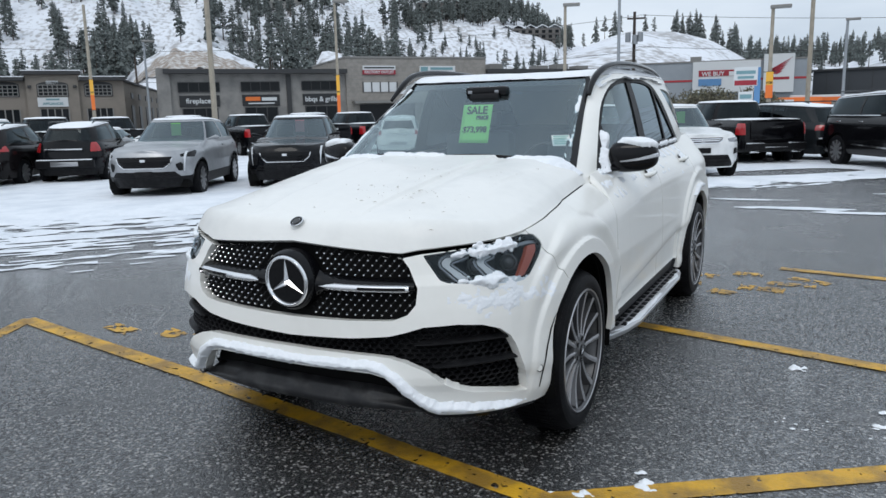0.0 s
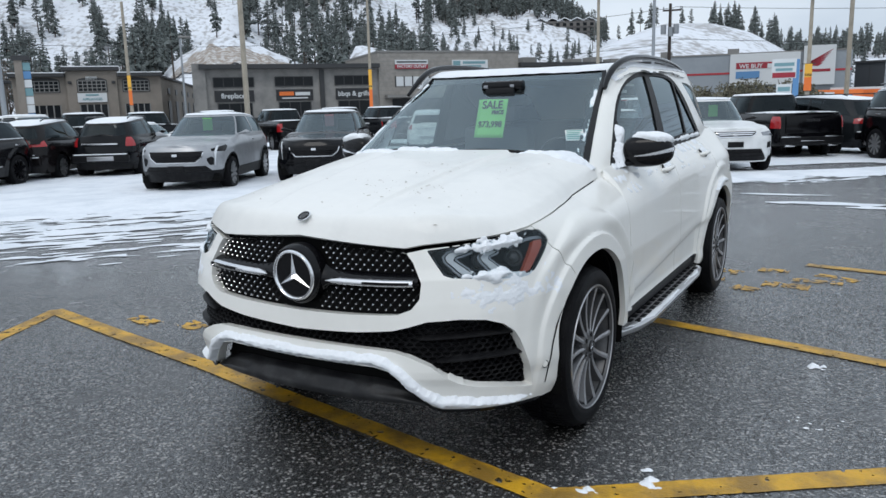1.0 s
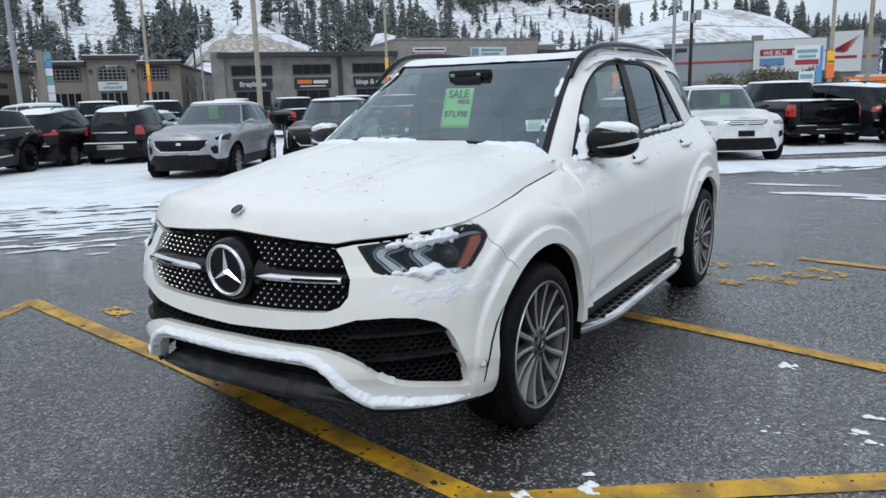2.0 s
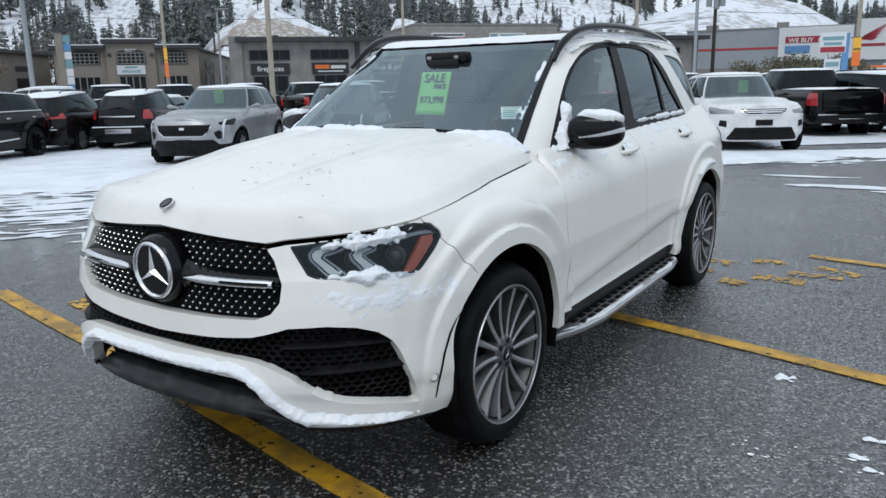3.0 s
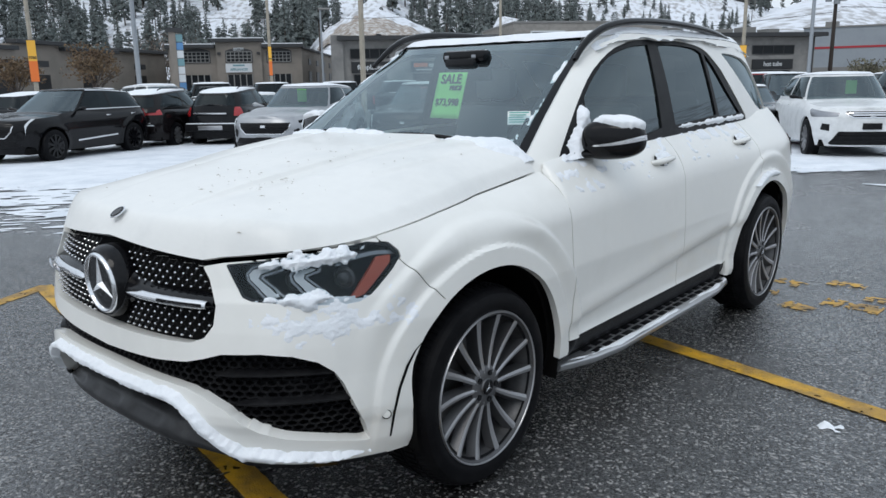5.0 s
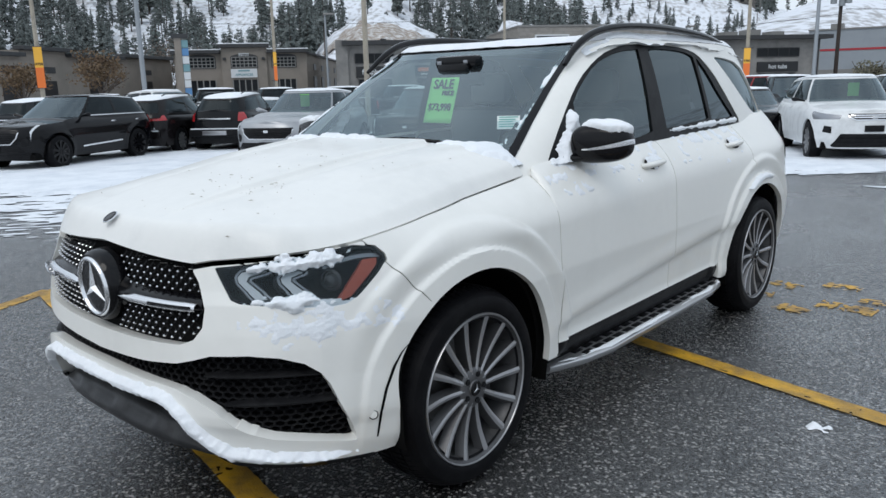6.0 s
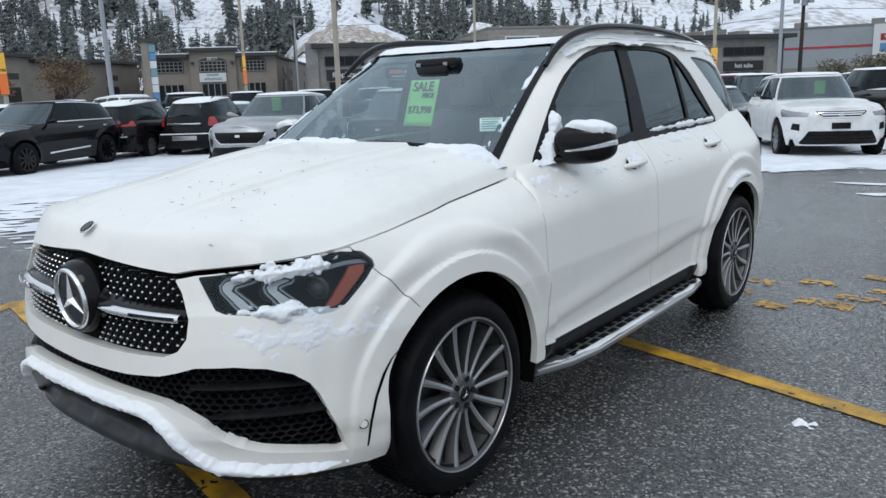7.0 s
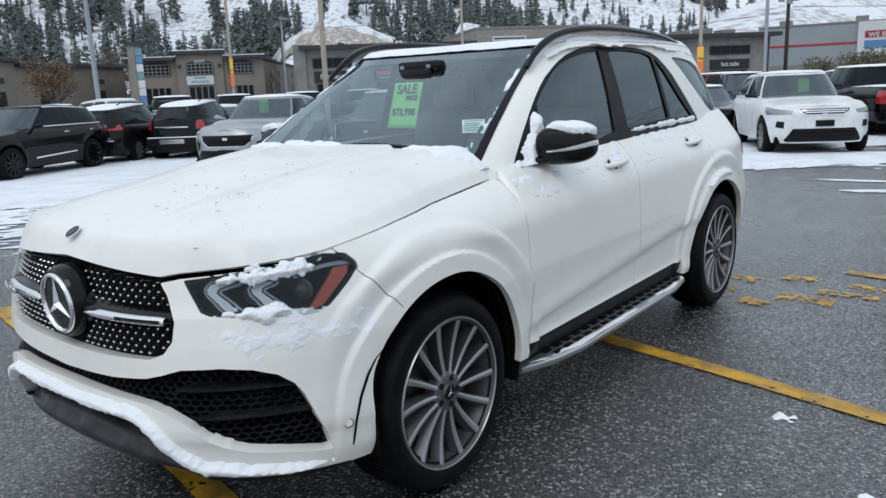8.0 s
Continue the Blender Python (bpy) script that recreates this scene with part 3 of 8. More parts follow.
# sills and running boards
for sgn, _ in SIDES:
    v, f = trim(S(2.02, 4.06, 80), S(0.26, 0.45, 20), lambda s, z: suv_body(s, z) * np.array([0.985, 1, 1]) - np.array([0.0, 0, 0]) - np.stack([0.35 * np.maximum(0.40 - z, 0), 0 * z, 0 * z], -1),
                lambda s, z, p: np.minimum(np.hypot(p[..., 1] - 0.03, z - 0.39) - 0.472, np.hypot(p[..., 1] - 3.0, z - 0.39) - 0.478), flange=0.02)
    build("sill", v, f, PLASTIC, suv, side=sgn)
    board_w = lambda y: ip(y, [0.60, 0.68, 0.80, 1.0, 2.2, 2.40, 2.46], [0.015, 0.045, 0.085, 0.115, 0.115, 0.085, 0.05])
    board_z = lambda y: 0.292 + 0.012 * (y - 0.6)
    ys = S(0.60, 2.46, 60)
    verts, faces = [], []
    for y in ys:
        w, z = float(board_w(y)), float(board_z(y))
        for dx, dz in ((-0.05, -0.035), (w - 0.012, -0.035), (w, -0.02), (w, -0.006), (w - 0.012, 0.002), (-0.05, 0.006)):
            verts.append((0.925 + dx, y, z + dz))
    for i in range(len(ys) - 1):
        for k in range(6):
            faces.append((i * 6 + k, i * 6 + (k + 1) % 6, (i + 1) * 6 + (k + 1) % 6, (i + 1) * 6 + k))
    faces += [tuple(range(6))[::-1], tuple(range(len(verts) - 6, len(verts)))]
    board = build("running_board", verts, [q[::-1] for q in faces], STEEL, suv, "ribbed steel running board with snow on its edge", side=sgn)
    for k in range(17):
        for row, x0 in ((0, 0.918), (1, 0.962)):
            y = 0.80 + k * 0.098 + row * 0.03
            if x0 + 0.04 < 0.925 + board_w(y) - 0.01:
                bm = bmesh.new()
                z = float(board_z(y))
                box(bm, sgn * x0, sgn * (x0 + 0.03), y, y + 0.07, z - 0.002, z + 0.0075, 0.002)
                part("tread_slot", bm, PLASTIC, board)

# wheels
TYRE = [(0.0, 0.272), (0.010, 0.296), (0.019, 0.31), (0.022, 0.338), (0.014, 0.366), (-0.008, 0.382), (-0.04, 0.3895), (-0.105, 0.392), (-0.11, 0.385), (-0.118, 0.385), (-0.123, 0.392), (-0.20, 0.3895), (-0.235, 0.378),
        (-0.25, 0.34), (-0.25, 0.28)]
RIM = [(0.006, 0.283), (0.016, 0.290), (0.018, 0.299), (0.010, 0.303), (0.0, 0.303), (0.0, 0.303), (0.008, 0.283), (-0.02, 0.276), (-0.05, 0.262), (-0.2, 0.255)]


def star(bm, r, depth, m, width=0.16):
    """A raised three-pointed shape."""
    tip = [(r * math.sin(2 * math.pi * k / 3), r * math.cos(2 * math.pi * k / 3)) for k in range(3)]
    notch = [(r * width * math.sin(2 * math.pi * (k + 0.5) / 3), r * width * math.cos(2 * math.pi * (k + 0.5) / 3)) for k in range(3)]
    ring = [bm.verts.new(m @ Vector((p[0], 0, p[1]))) for k in range(3) for p in (tip[k], notch[k])]
    mid = bm.verts.new(m @ Vector((0, -depth, 0)))
    for k in range(6):
        bm.faces.new((ring[k], ring[(k + 1) % 6], mid))


def spoke_mesh(skew):
    """One blade-like spoke, lying along +z from the hub to the rim."""
    verts, faces = [], []
    n = 9
    for i in range(n):
        t = i / (n - 1)
        r = 0.060 + t * 0.226
        w = 0.0085 + 0.0050 * t
        flank = 0.008 + 0.008 * t
        y = skew * 0.003 * math.sin(math.pi * t)
        x = -0.006 - 0.010 * math.sin(math.pi * t) + 0.012 * t
        for dx, dy in ((-0.055, -w * 1.1), (0.0, -w), (0.003, 0.0), (0.0, w), (-0.034, w + flank)):
            verts.append((x + dx, y + dy, r))
    for i in range(n - 1):
        for k in range(4):
            a, b = i * 5 + k, (i + 1) * 5 + k
            faces.append((a, a + 1, b + 1, b))
    return verts, faces


def blade_ob(name, side_skew, parent, m, shared):
    ob = new(name, shared)
    ob.parent, ob.matrix_basis = parent, m
    return ob


spoke_v, spoke_f = spoke_mesh(1.0)
spoke_me = bpy.data.meshes.new("spoke")
spoke_me.from_pydata(spoke_v, [], spoke_f)
spoke_me.materials.append(ALLOY)
spoke_me.materials.append(HUB)
for pol in spoke_me.polygons:
    pol.material_index = 1 if abs(pol.normal.x) < 0.9 else 0
for cy, cx in ((0.015, 0.995), (2.99, 1.030)):
    for sgn, _ in SIDES:
        v, f = lathe(RIM, 72)
        wheel = build("wheel", v, f, GUN, suv, "dark multi-spoke alloy wheel with machined faces", smooth=30)
        wheel.matrix_basis = pose(sgn * (cx - 0.018), cy, 0.390, 0, 0, 0 if sgn > 0 else 180)
        v, f = lathe([(0.0150, 0.2915), (0.0195, 0.2935), (0.0205, 0.298), (0.013, 0.3015)], 72)
        build("rim_edge", v, f, ALLOY, wheel, "machined rim edge")
        v, f = lathe(TYRE, 96)
        build("tyre", v, f, RUBBER, wheel, smooth=30)
        # tread blocks at the shoulders
        verts, faces = [], []
        for k in range(84):
            a0, a1 = 2 * math.pi * k / 84, 2 * math.pi * (k + 0.62) / 84
            for (xa, ra, xb, rb) in ((-0.002, 0.379, -0.045, 0.3955), (-0.205, 0.3955, -0.24, 0.377), (-0.055, 0.3965, -0.10, 0.397), (-0.13, 0.397, -0.19, 0.3965)):
                base = len(verts)
                for a in (a0, a1):
                    verts += [(xa, ra * math.sin(a), ra * math.cos(a)), (xb, rb * math.sin(a), rb * math.cos(a)),
                              (xb, (rb - 0.012) * math.sin(a), (rb - 0.012) * math.cos(a)), (xa, (ra - 0.012) * math.sin(a), (ra - 0.012) * math.cos(a))]
                faces += [tuple(base + i for i in q) for q in ((0, 1, 5, 4), (1, 2, 6, 5), (3, 0, 4, 7), (0, 3, 2, 1), (4, 5, 6, 7))]
        build("tread", verts, faces, RUBBER, wheel, smooth=0)
        v, f = lathe([(-0.09, 0.0), (-0.09, 0.19), (-0.11, 0.19), (-0.11, 0.0)], 48)
        build("brake_disc", v, f, BRAKE, wheel)
        bm = bmesh.new()
        box(bm, -0.13, -0.07, 0.10, 0.19, -0.11, 0.11, 0.01)
        part("brake_caliper", bm, GUN, wheel)
        v, f = lathe([(0.004, 0.0), (0.004, 0.028), (-0.004, 0.033), (-0.004, 0.070), (-0.010, 0.082), (-0.05, 0.088)], 40)
        build("hub", v, f, HUB, wheel)
        v, f = lathe([(0.008, 0.0), (0.008, 0.026), (0.003, 0.031)], 32)
        build("hub_cap", v, f, BLACK, wheel)
        bm = bmesh.new()
        star(bm, 0.024, 0.003, pose(0.009, 0, 0, 0, 0, 90))
        part("cap_star", bm, CHROME, wheel, smooth=0)
        for k in range(5):
            a = 2 * math.pi * (k + 0.3) / 5
            bm = bmesh.new()
            tube(bm, (-0.02, 0.056 * math.sin(a), 0.056 * math.cos(a)), (0.001, 0.056 * math.sin(a), 0.056 * math.cos(a)), 0.012, n=10)
            part("wheel_bolt", bm, BLACK, wheel)
        for k in range(14):
            blade_ob("spoke", 1, wheel, Matrix.Rotation(2 * math.pi * (k) / 14 + 0.2, 4, "X"), spoke_me)

# ---- front of the SUV: grille, badge, intakes, lamps ----
def both(s):
    return np.abs(s)


def suv_front(s, z):
    """The nose on both sides of the middle: s runs from right to left."""
    p = suv_body(np.abs(s), z)
    p[..., 0] = p[..., 0] * np.sign(s + 1e-12)
    return p


GRILLE_FULL = [(d, h) for d, h in GRILLE if d >= 0] + [(-d, h) for d, h in reversed(GRILLE) if d > 0]
v, f = trim(S(-0.58, 0.58, 90), S(0.66, 1.05, 40), suv_front, lambda s, z, p: shape_in(s, z, GRILLE_FULL) + 0.02, lift=-0.05)
grille = build("grille", v, f, DARK, suv, "black grille studded with small chrome pins")
# lattice of slanting black bars with a chrome pin on every knot
bars_v, bars_f, pins_v, pins_f = [], [], [], []
row_h, col_w = 0.0205, 1.95
spots = []
for r in range(16):
    z = 0.712 + r * row_h
    for c in range(-18, 19):
        deg = (c + (r % 2) * 0.5) * col_w
        if float(shape_in(np.radians(deg), np.array(z), GRILLE_FULL)) < 0.012:
            continue
        band = 0.815 < z < 0.888 and abs(deg) > 6
        near = math.hypot(deg * PER_DEG, z - 0.857) < 0.14 + 0.02
        if near or band:
            continue
        spots.append((deg, z))
for deg, z in spots:
    p = suv_front(np.radians(np.array(deg)), np.array(z))
    n = Vector((math.sin(radians(deg)) * 0.75, -1, 0.12)).normalized()
    c = Vector(p) - n * 0.014
    t1 = n.cross(Vector((0, 0, 1))).normalized()
    t2 = t1.cross(n)
    base = len(pins_v)
    for rad, dep in ((0.0050, -0.004), (0.0046, 0.002), (0.0022, 0.005)):
        for k in range(6):
            a = math.pi * k / 3
            pins_v.append(c + t1 * math.cos(a) * rad + t2 * math.sin(a) * rad + n * dep)
    for lv in range(2):
        for k in range(6):
            pins_f.append((base + lv * 6 + k, base + lv * 6 + (k + 1) % 6, base + lv * 6 + 6 + (k + 1) % 6, base + lv * 6 + 6 + k))
    pins_f.append(tuple(base + 12 + k for k in range(6)))
    for dd in (-0.5, 0.5):
        q = Vector(suv_front(np.radians(np.array(deg + dd * col_w)), np.array(z + row_h))) - n * 0.02
        a0 = Vector(p) - n * 0.02
        up = t2 * 0.0025 + t1 * 0.0015
        base = len(bars_v)
        bars_v += [a0 - up, a0 + up, q + up, q - up, a0 - up - n * 0.012, a0 + up - n * 0.012, q + up - n * 0.012, q - up - n * 0.012]
        bars_f += [(base, base + 3, base + 2, base + 1), (base, base + 1, base + 5, base + 4), (base + 3, base + 7, base + 6, base + 2)]
tagged(build("chrome_studding", pins_v, pins_f, CHROME, grille, "small chrome pins", smooth=0), kind="stuff")
tagged(build("grille_lattice", bars_v, bars_f, PLASTIC, grille, smooth=0), kind="stuff")
for sgn in (1, -1):
    # gloss black fairing across the grille
    def fairing(u, w):
        deg = sgn * (3 + u * 26.2)
        half = ip(u, [0, 0.18, 0.4, 1], [0.085, 0.045, 0.034, 0.030])
        z = 0.853 - 0.008 * u + half * w
        p = suv_front(np.radians(deg), z)
        p[..., 1] = p[..., 1] + 0.004 + 0.03 * w * w + ip(u, [0, 0.2, 1], [-0.012, 0.002, 0.002])
        return p
    v, f = trim(S(0, 1, 40), S(-1, 1, 14), fairing, lambda u, w, p: 1 + 0 * u)
    fair = build("grille_crossbar", v, f if sgn > 0 else [q[::-1] for q in f], BLACK, grille)

    def blade(u, w):
        deg = sgn * (8.6 + u * 19.9)
        half = ip(u, [0, 0.06, 0.16, 0.9, 1], [0.002, 0.011, 0.016, 0.0165, 0.015])
        z = 0.846 - 0.006 * u + half * w
        p = suv_front(np.radians(deg), z)
        p[..., 1] = p[..., 1] - 0.010 + 0.012 * w * w * np.abs(w)
        return p
    v, f = trim(S(0, 1, 50), S(-1, 1, 12), blade, lambda u, w, p: np.maximum(np.abs(w) - 0.36, np.maximum(0.45 - u, u - 0.965) * 4), flange=0.02)
    build("chrome_bar", v, f if sgn > 0 else [q[::-1] for q in f], CHROME, grille, "chrome bar with packed snow")
    v, f = trim(S(0.40, 1, 20), S(-0.5, 0.5, 6), blade, lambda u, w, p: 1 + 0 * u, lift=-0.012 * sgn)
    build("bar_slot", v, f if sgn > 0 else [q[::-1] for q in f], BLACK, grille)
# badge
face = pose(0, -0.968, 0.857, 3)


def disc(profile, m, mat, name, parent, n=56, label="", smooth=35):
    """A round body turned about its facing axis (-y)."""
    v, f = lathe(profile, n)
    turn = m @ pose(0, 0, 0, 0, 0, -90)
    return build(name, [turn @ Vector(p) for p in v], f, mat, parent, label, smooth)


badge = disc([(-0.07, 0.136), (-0.03, 0.134), (-0.008, 0.128), (0.004, 0.119), (0.004, 0.0)], face, BLACK, "badge", grille, label="round black badge with a chrome ring and three-pointed shape")
disc([(0.002, 0.094), (0.010, 0.096), (0.015, 0.101), (0.014, 0.107), (0.008, 0.112), (0.0, 0.113)], face, CHROME, "badge_ring", grille)
bm = bmesh.new()
star(bm, 0.098, 0.016, face @ pose(0, -0.005, 0))
part("badge_star", bm, CHROME, grille, smooth=0)
crest = pose(0, -0.884, 1.1005, -56)
disc([(0.0, 0.031), (0.003, 0.029), (0.004, 0.0)], crest, CHROME, "bonnet_crest", hood, 32)
disc([(0.0035, 0.027), (0.0045, 0.019), (0.0035, 0.018)], crest, BLACK, "crest_ring", hood, 32)
disc([(0.0042, 0.017), (0.0045, 0.0)], crest, GUN, "crest_disc", hood, 32)

# lower intakes
v, f = trim(S(-1.0, 1.0, 130), S(0.30, 0.72, 44), suv_front,
            lambda s, z, p: np.minimum(intake_top(np.abs(np.degrees(s))) - z + 0.02, z - lip_top(np.abs(np.degrees(s))) + 0.05), lift=-0.075)
intake = build("lower_intake", v, f, PLASTIC, suv, "black lower intake with honeycomb mesh")
hv, hf = [], []
hx, hz = 1.95, 0.0225
for r in range(-1, 19):
    for c in range(-30, 31):
        deg, z = (c + 0.5 * (r % 2)) * hx, 0.345 + r * hz * 0.86
        ad = abs(deg)
        if ad > 55.5 or z > float(intake_top(ad)) + 0.02 or z < float(lip_top(ad)) - 0.02:
            continue
        ring = []
        for k in range(6):
            a = math.pi * (k + 0.5) / 3
            ring.append((deg + math.cos(a) * hx * 0.56, z + math.sin(a) * hz * 0.56))
        base = len(hv)
        for scale, depth in ((1.0, 0.045), (0.74, 0.05), (0.70, 0.068)):
            for dd, zz in ring:
                q = suv_front(np.radians(np.array(deg + (dd - deg) * scale)), np.array(z + (zz - z) * scale))
                n = Vector((math.sin(radians(deg)), -math.cos(radians(deg)), 0))
                hv.append(Vector(q) - n * depth)
        for lv in range(2):
            for k in range(6):
                hf.append((base + lv * 6 + k, base + lv * 6 + (k + 1) % 6, base + lv * 6 + 6 + (k + 1) % 6, base + lv * 6 + 6 + k))
tagged(build("honeycomb", hv, hf, PLASTIC, intake, "black honeycomb mesh", smooth=0), kind="stuff")
for sgn in (1, -1):
    for z0, d0, d1 in ((0.605, 29, 50.6), (0.513, 33, 52.2)):
        def fin(u, w):
            deg = d0 + (d1 - d0) * u
            z = z0 + 0.004 * np.sin(u * 3) + 0.016 * w * ip(u, [0, 0.15, 1], [0.25, 1, 0.9])
            p = suv_body(np.radians(deg), z)
            n = np.stack([np.sin(np.radians(deg)), -np.cos(np.radians(deg)), 0 * deg], -1)
            return p - n * (0.022 + 0.035 * (w * w))[..., None]
        v, f = trim(S(0, 1, 30), S(-1, 1, 8), fin, lambda u, w, p: 1 + 0 * u)
        build("intake_fin", v, f, PLASTIC, intake, side=sgn)
# near-black sheet for the shaded opening under the lip, with the splitter blade
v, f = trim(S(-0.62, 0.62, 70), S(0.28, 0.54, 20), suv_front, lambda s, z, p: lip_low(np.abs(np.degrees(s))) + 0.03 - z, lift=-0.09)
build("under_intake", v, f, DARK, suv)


def splitter(u, w):
    deg = u * 31.5
    ad = np.abs(deg)
    low = ip(ad, [0, 25, 31.5], [0.332, 0.334, 0.322])
    high = ip(ad, [0, 18, 24, 28, 31.5], [0.425, 0.420, 0.402, 0.375, 0.338])
    p = suv_front(np.radians(deg), low + (high - low) * w)
    pad = sm((np.minimum(w - 0.25, 0.80 - w)) / 0.25) * sm((np.abs((ad % 15.5) - 7.75) * -1 + 6.6) / 2.6)
    p[..., 1] = p[..., 1] + 0.010 + 0.075 * w * w + 0.007 * pad
    return p


v, f = trim(S(-1, 1, 200), S(-0.02, 1, 26), splitter, lambda u, w, p: 1 + 0 * u)
n0 = len(v)
v = np.concatenate([v, v + np.array([0, 0.25, -0.012])])
f = list(f) + [tuple(i + n0 for i in q[::-1]) for q in f]
build("front_splitter", v, f, SPLITTER, suv, "scuffed black plastic front splitter with shallow recesses")
for sgn in (1, -1):
    v, f = trim(np.radians(S(30.5, 58, 60)), S(0.25, 0.36, 16), suv_body, lambda s, z, p: np.minimum(lip_low(np.degrees(s)) + 0.004 - z, z - lip_low(np.degrees(s)) + 0.008), lift=0.004, flange=0.02)
    build("lip_edge", v, f, BLACK, suv, side=sgn)
    # slit beside the wheel arch: a flat dark strip stands for its shade
    slit_deg = lambda z: ip(z, [0.355, 0.45, 0.53, 0.60, 0.645, 0.68], [58.2, 58.9, 60.2, 62.0, 63.7, 66.0])
    v, f = trim(S(0.358, 0.682, 60), S(-1, 1, 4), lambda z, w: suv_body(np.radians(slit_deg(z) + w * ip(z, [0.358, 0.40, 0.60, 0.682], [0.16, 0.22, 0.34, 0.10])), z), lambda z, w, p: 1 + 0 * z, lift=-0.0015)
    build("bumper_slit", v, [q[::-1] for q in f], DARK, suv, side=sgn)
    q = Vector(suv_body(np.radians(np.array(57.5)), np.array(0.447)))
    disc([(0.0, 0.014), (0.002, 0.013), (0.003, 0.0)], Matrix.Translation(Vector((sgn * q.x, q.y, q.z))) @ pose(0, 0, 0, 0, 0, sgn * 58), WHITE, "parking_sensor", suv, 20)
    disc([(-0.004, 0.0165), (0.0022, 0.0165), (0.0022, 0.0145), (-0.004, 0.0145)], Matrix.Translation(Vector((sgn * q.x, q.y, q.z))) @ pose(0, 0, 0, 0, 0, sgn * 58), DARK, "sensor_ring", suv, 24)

# headlamps
GUIDE_A = [(36.2, 0.970), (39.5, 0.982), (41.0, 0.976), (37.6, 0.955), (37.2, 0.938), (41.2, 0.876), (39.0, 0.872), (35.6, 0.935), (35.4, 0.953)]
GUIDE_B = [(44.0, 0.962), (46.5, 0.972), (47.6, 0.966), (45.4, 0.950), (45.2, 0.935), (48.6, 0.878), (46.6, 0.868), (43.6, 0.930), (43.3, 0.948)]
AMBER_SHAPE = [(58.2, 0.985), (61.0, 0.985), (60.8, 0.962), (55.6, 0.862), (52.9, 0.846), (53.6, 0.866)]
for sgn in (1, -1):
    v, f = trim(np.radians(S(29, 66, 70)), S(0.80, 1.06, 46), suv_body, lambda s, z, p: shape_in(s, z, LAMP) + 0.004, lift=-0.075)
    lamp = build("headlamp", v, f, DARK, suv, "dark headlamp with bright light guides, half covered in snow", side=sgn)
    v, f = trim(np.radians(S(29, 66, 80)), S(0.80, 1.06, 50), suv_body, lambda s, z, p: shape_in(s, z, LAMP) - 0.001)
    build("lamp_lens", v, f, LENS, lamp, side=sgn).visible_shadow = False
    v, f = trim(np.radians(S(29, 66, 90)), S(0.80, 1.06, 60), suv_body, lambda s, z, p: np.minimum(shape_in(s, z, LAMP), 0.009 - shape_in(s, z, LAMP)), lift=-0.003, flange=0.07)
    build("lamp_rim", v, f, BLACK, lamp, side=sgn)
    for guide in (GUIDE_A, GUIDE_B):
        v, f = trim(np.radians(S(34, 50, 70)), S(0.85, 1.0, 60), suv_body, lambda s, z, p: shape_in(s, z, guide) - 0.001, lift=-0.02, flange=0.04)
        build("light_guide", v, f, LAMP_TUBE, lamp, side=sgn)
        v, f = trim(np.radians(S(33, 52, 80)), S(0.84, 1.01, 60), suv_body, lambda s, z, p: np.minimum(shape_in(s, z, guide) + 0.011, -0.004 - shape_in(s, z, guide)), lift=-0.026, flange=0.03)
        build("guide_frame", v, f, LAMP_IN, lamp, side=sgn)
    v, f = trim(np.radians(S(46, 66, 60)), S(0.82, 1.0, 50), suv_body, lambda s, z, p: shape_in(s, z, AMBER_SHAPE), lift=-0.012, flange=0.02)
    build("side_reflector", v, f, AMBER, lamp, "orange-red side reflector", side=sgn)
    v, f = trim(np.radians(S(48, 66, 40)), S(0.94, 1.03, 40), suv_body, lambda s, z, p: 0.006 - np.abs(z - 0.998 + 0.0008 * (np.degrees(s) - 58) ** 2 * 0.6) + np.minimum(0, (np.degrees(s) - 51) * 0.02), lift=-0.014, flange=0.02)
    build("upper_light_strip", v, f, LAMP_IN, lamp, side=sgn)
    for deg, z, r in ((42.6, 0.915, 0.030), (50.8, 0.915, 0.030)):
        q = Vector(suv_body(np.radians(np.array(deg)), np.array(z)))
        q = Vector((sgn * q.x, q.y, q.z))
        m = Matrix.Translation(q) @ pose(0, 0, 0, 0, 0, sgn * 25) @ pose(0, 0.055, 0)
        disc([(0.0, r + 0.008), (0.006, r), (-0.002, r - 0.004), (0.012, r * 0.6), (0.018, 0.0)], m, GUN, "projector", lamp, 28)

# ---- roof, rails, glass furniture ----
def roof_cap(t, p):
    """t from the rim (0) to the middle (1)."""
    ring = suv_cabin(np.abs(p), ROOF_Z + 0 * t)
    c = np.array([0, 2.35, 0])
    q = c + (ring - c) * (1 - t)[..., None]
    q[..., 0] = q[..., 0] * np.sign(p + 1e-12)
    q[..., 2] = ring[..., 2] * (1 - t) + (ROOF_Z + 0.06) * t + 0.012 * t * (1 - t)
    return q


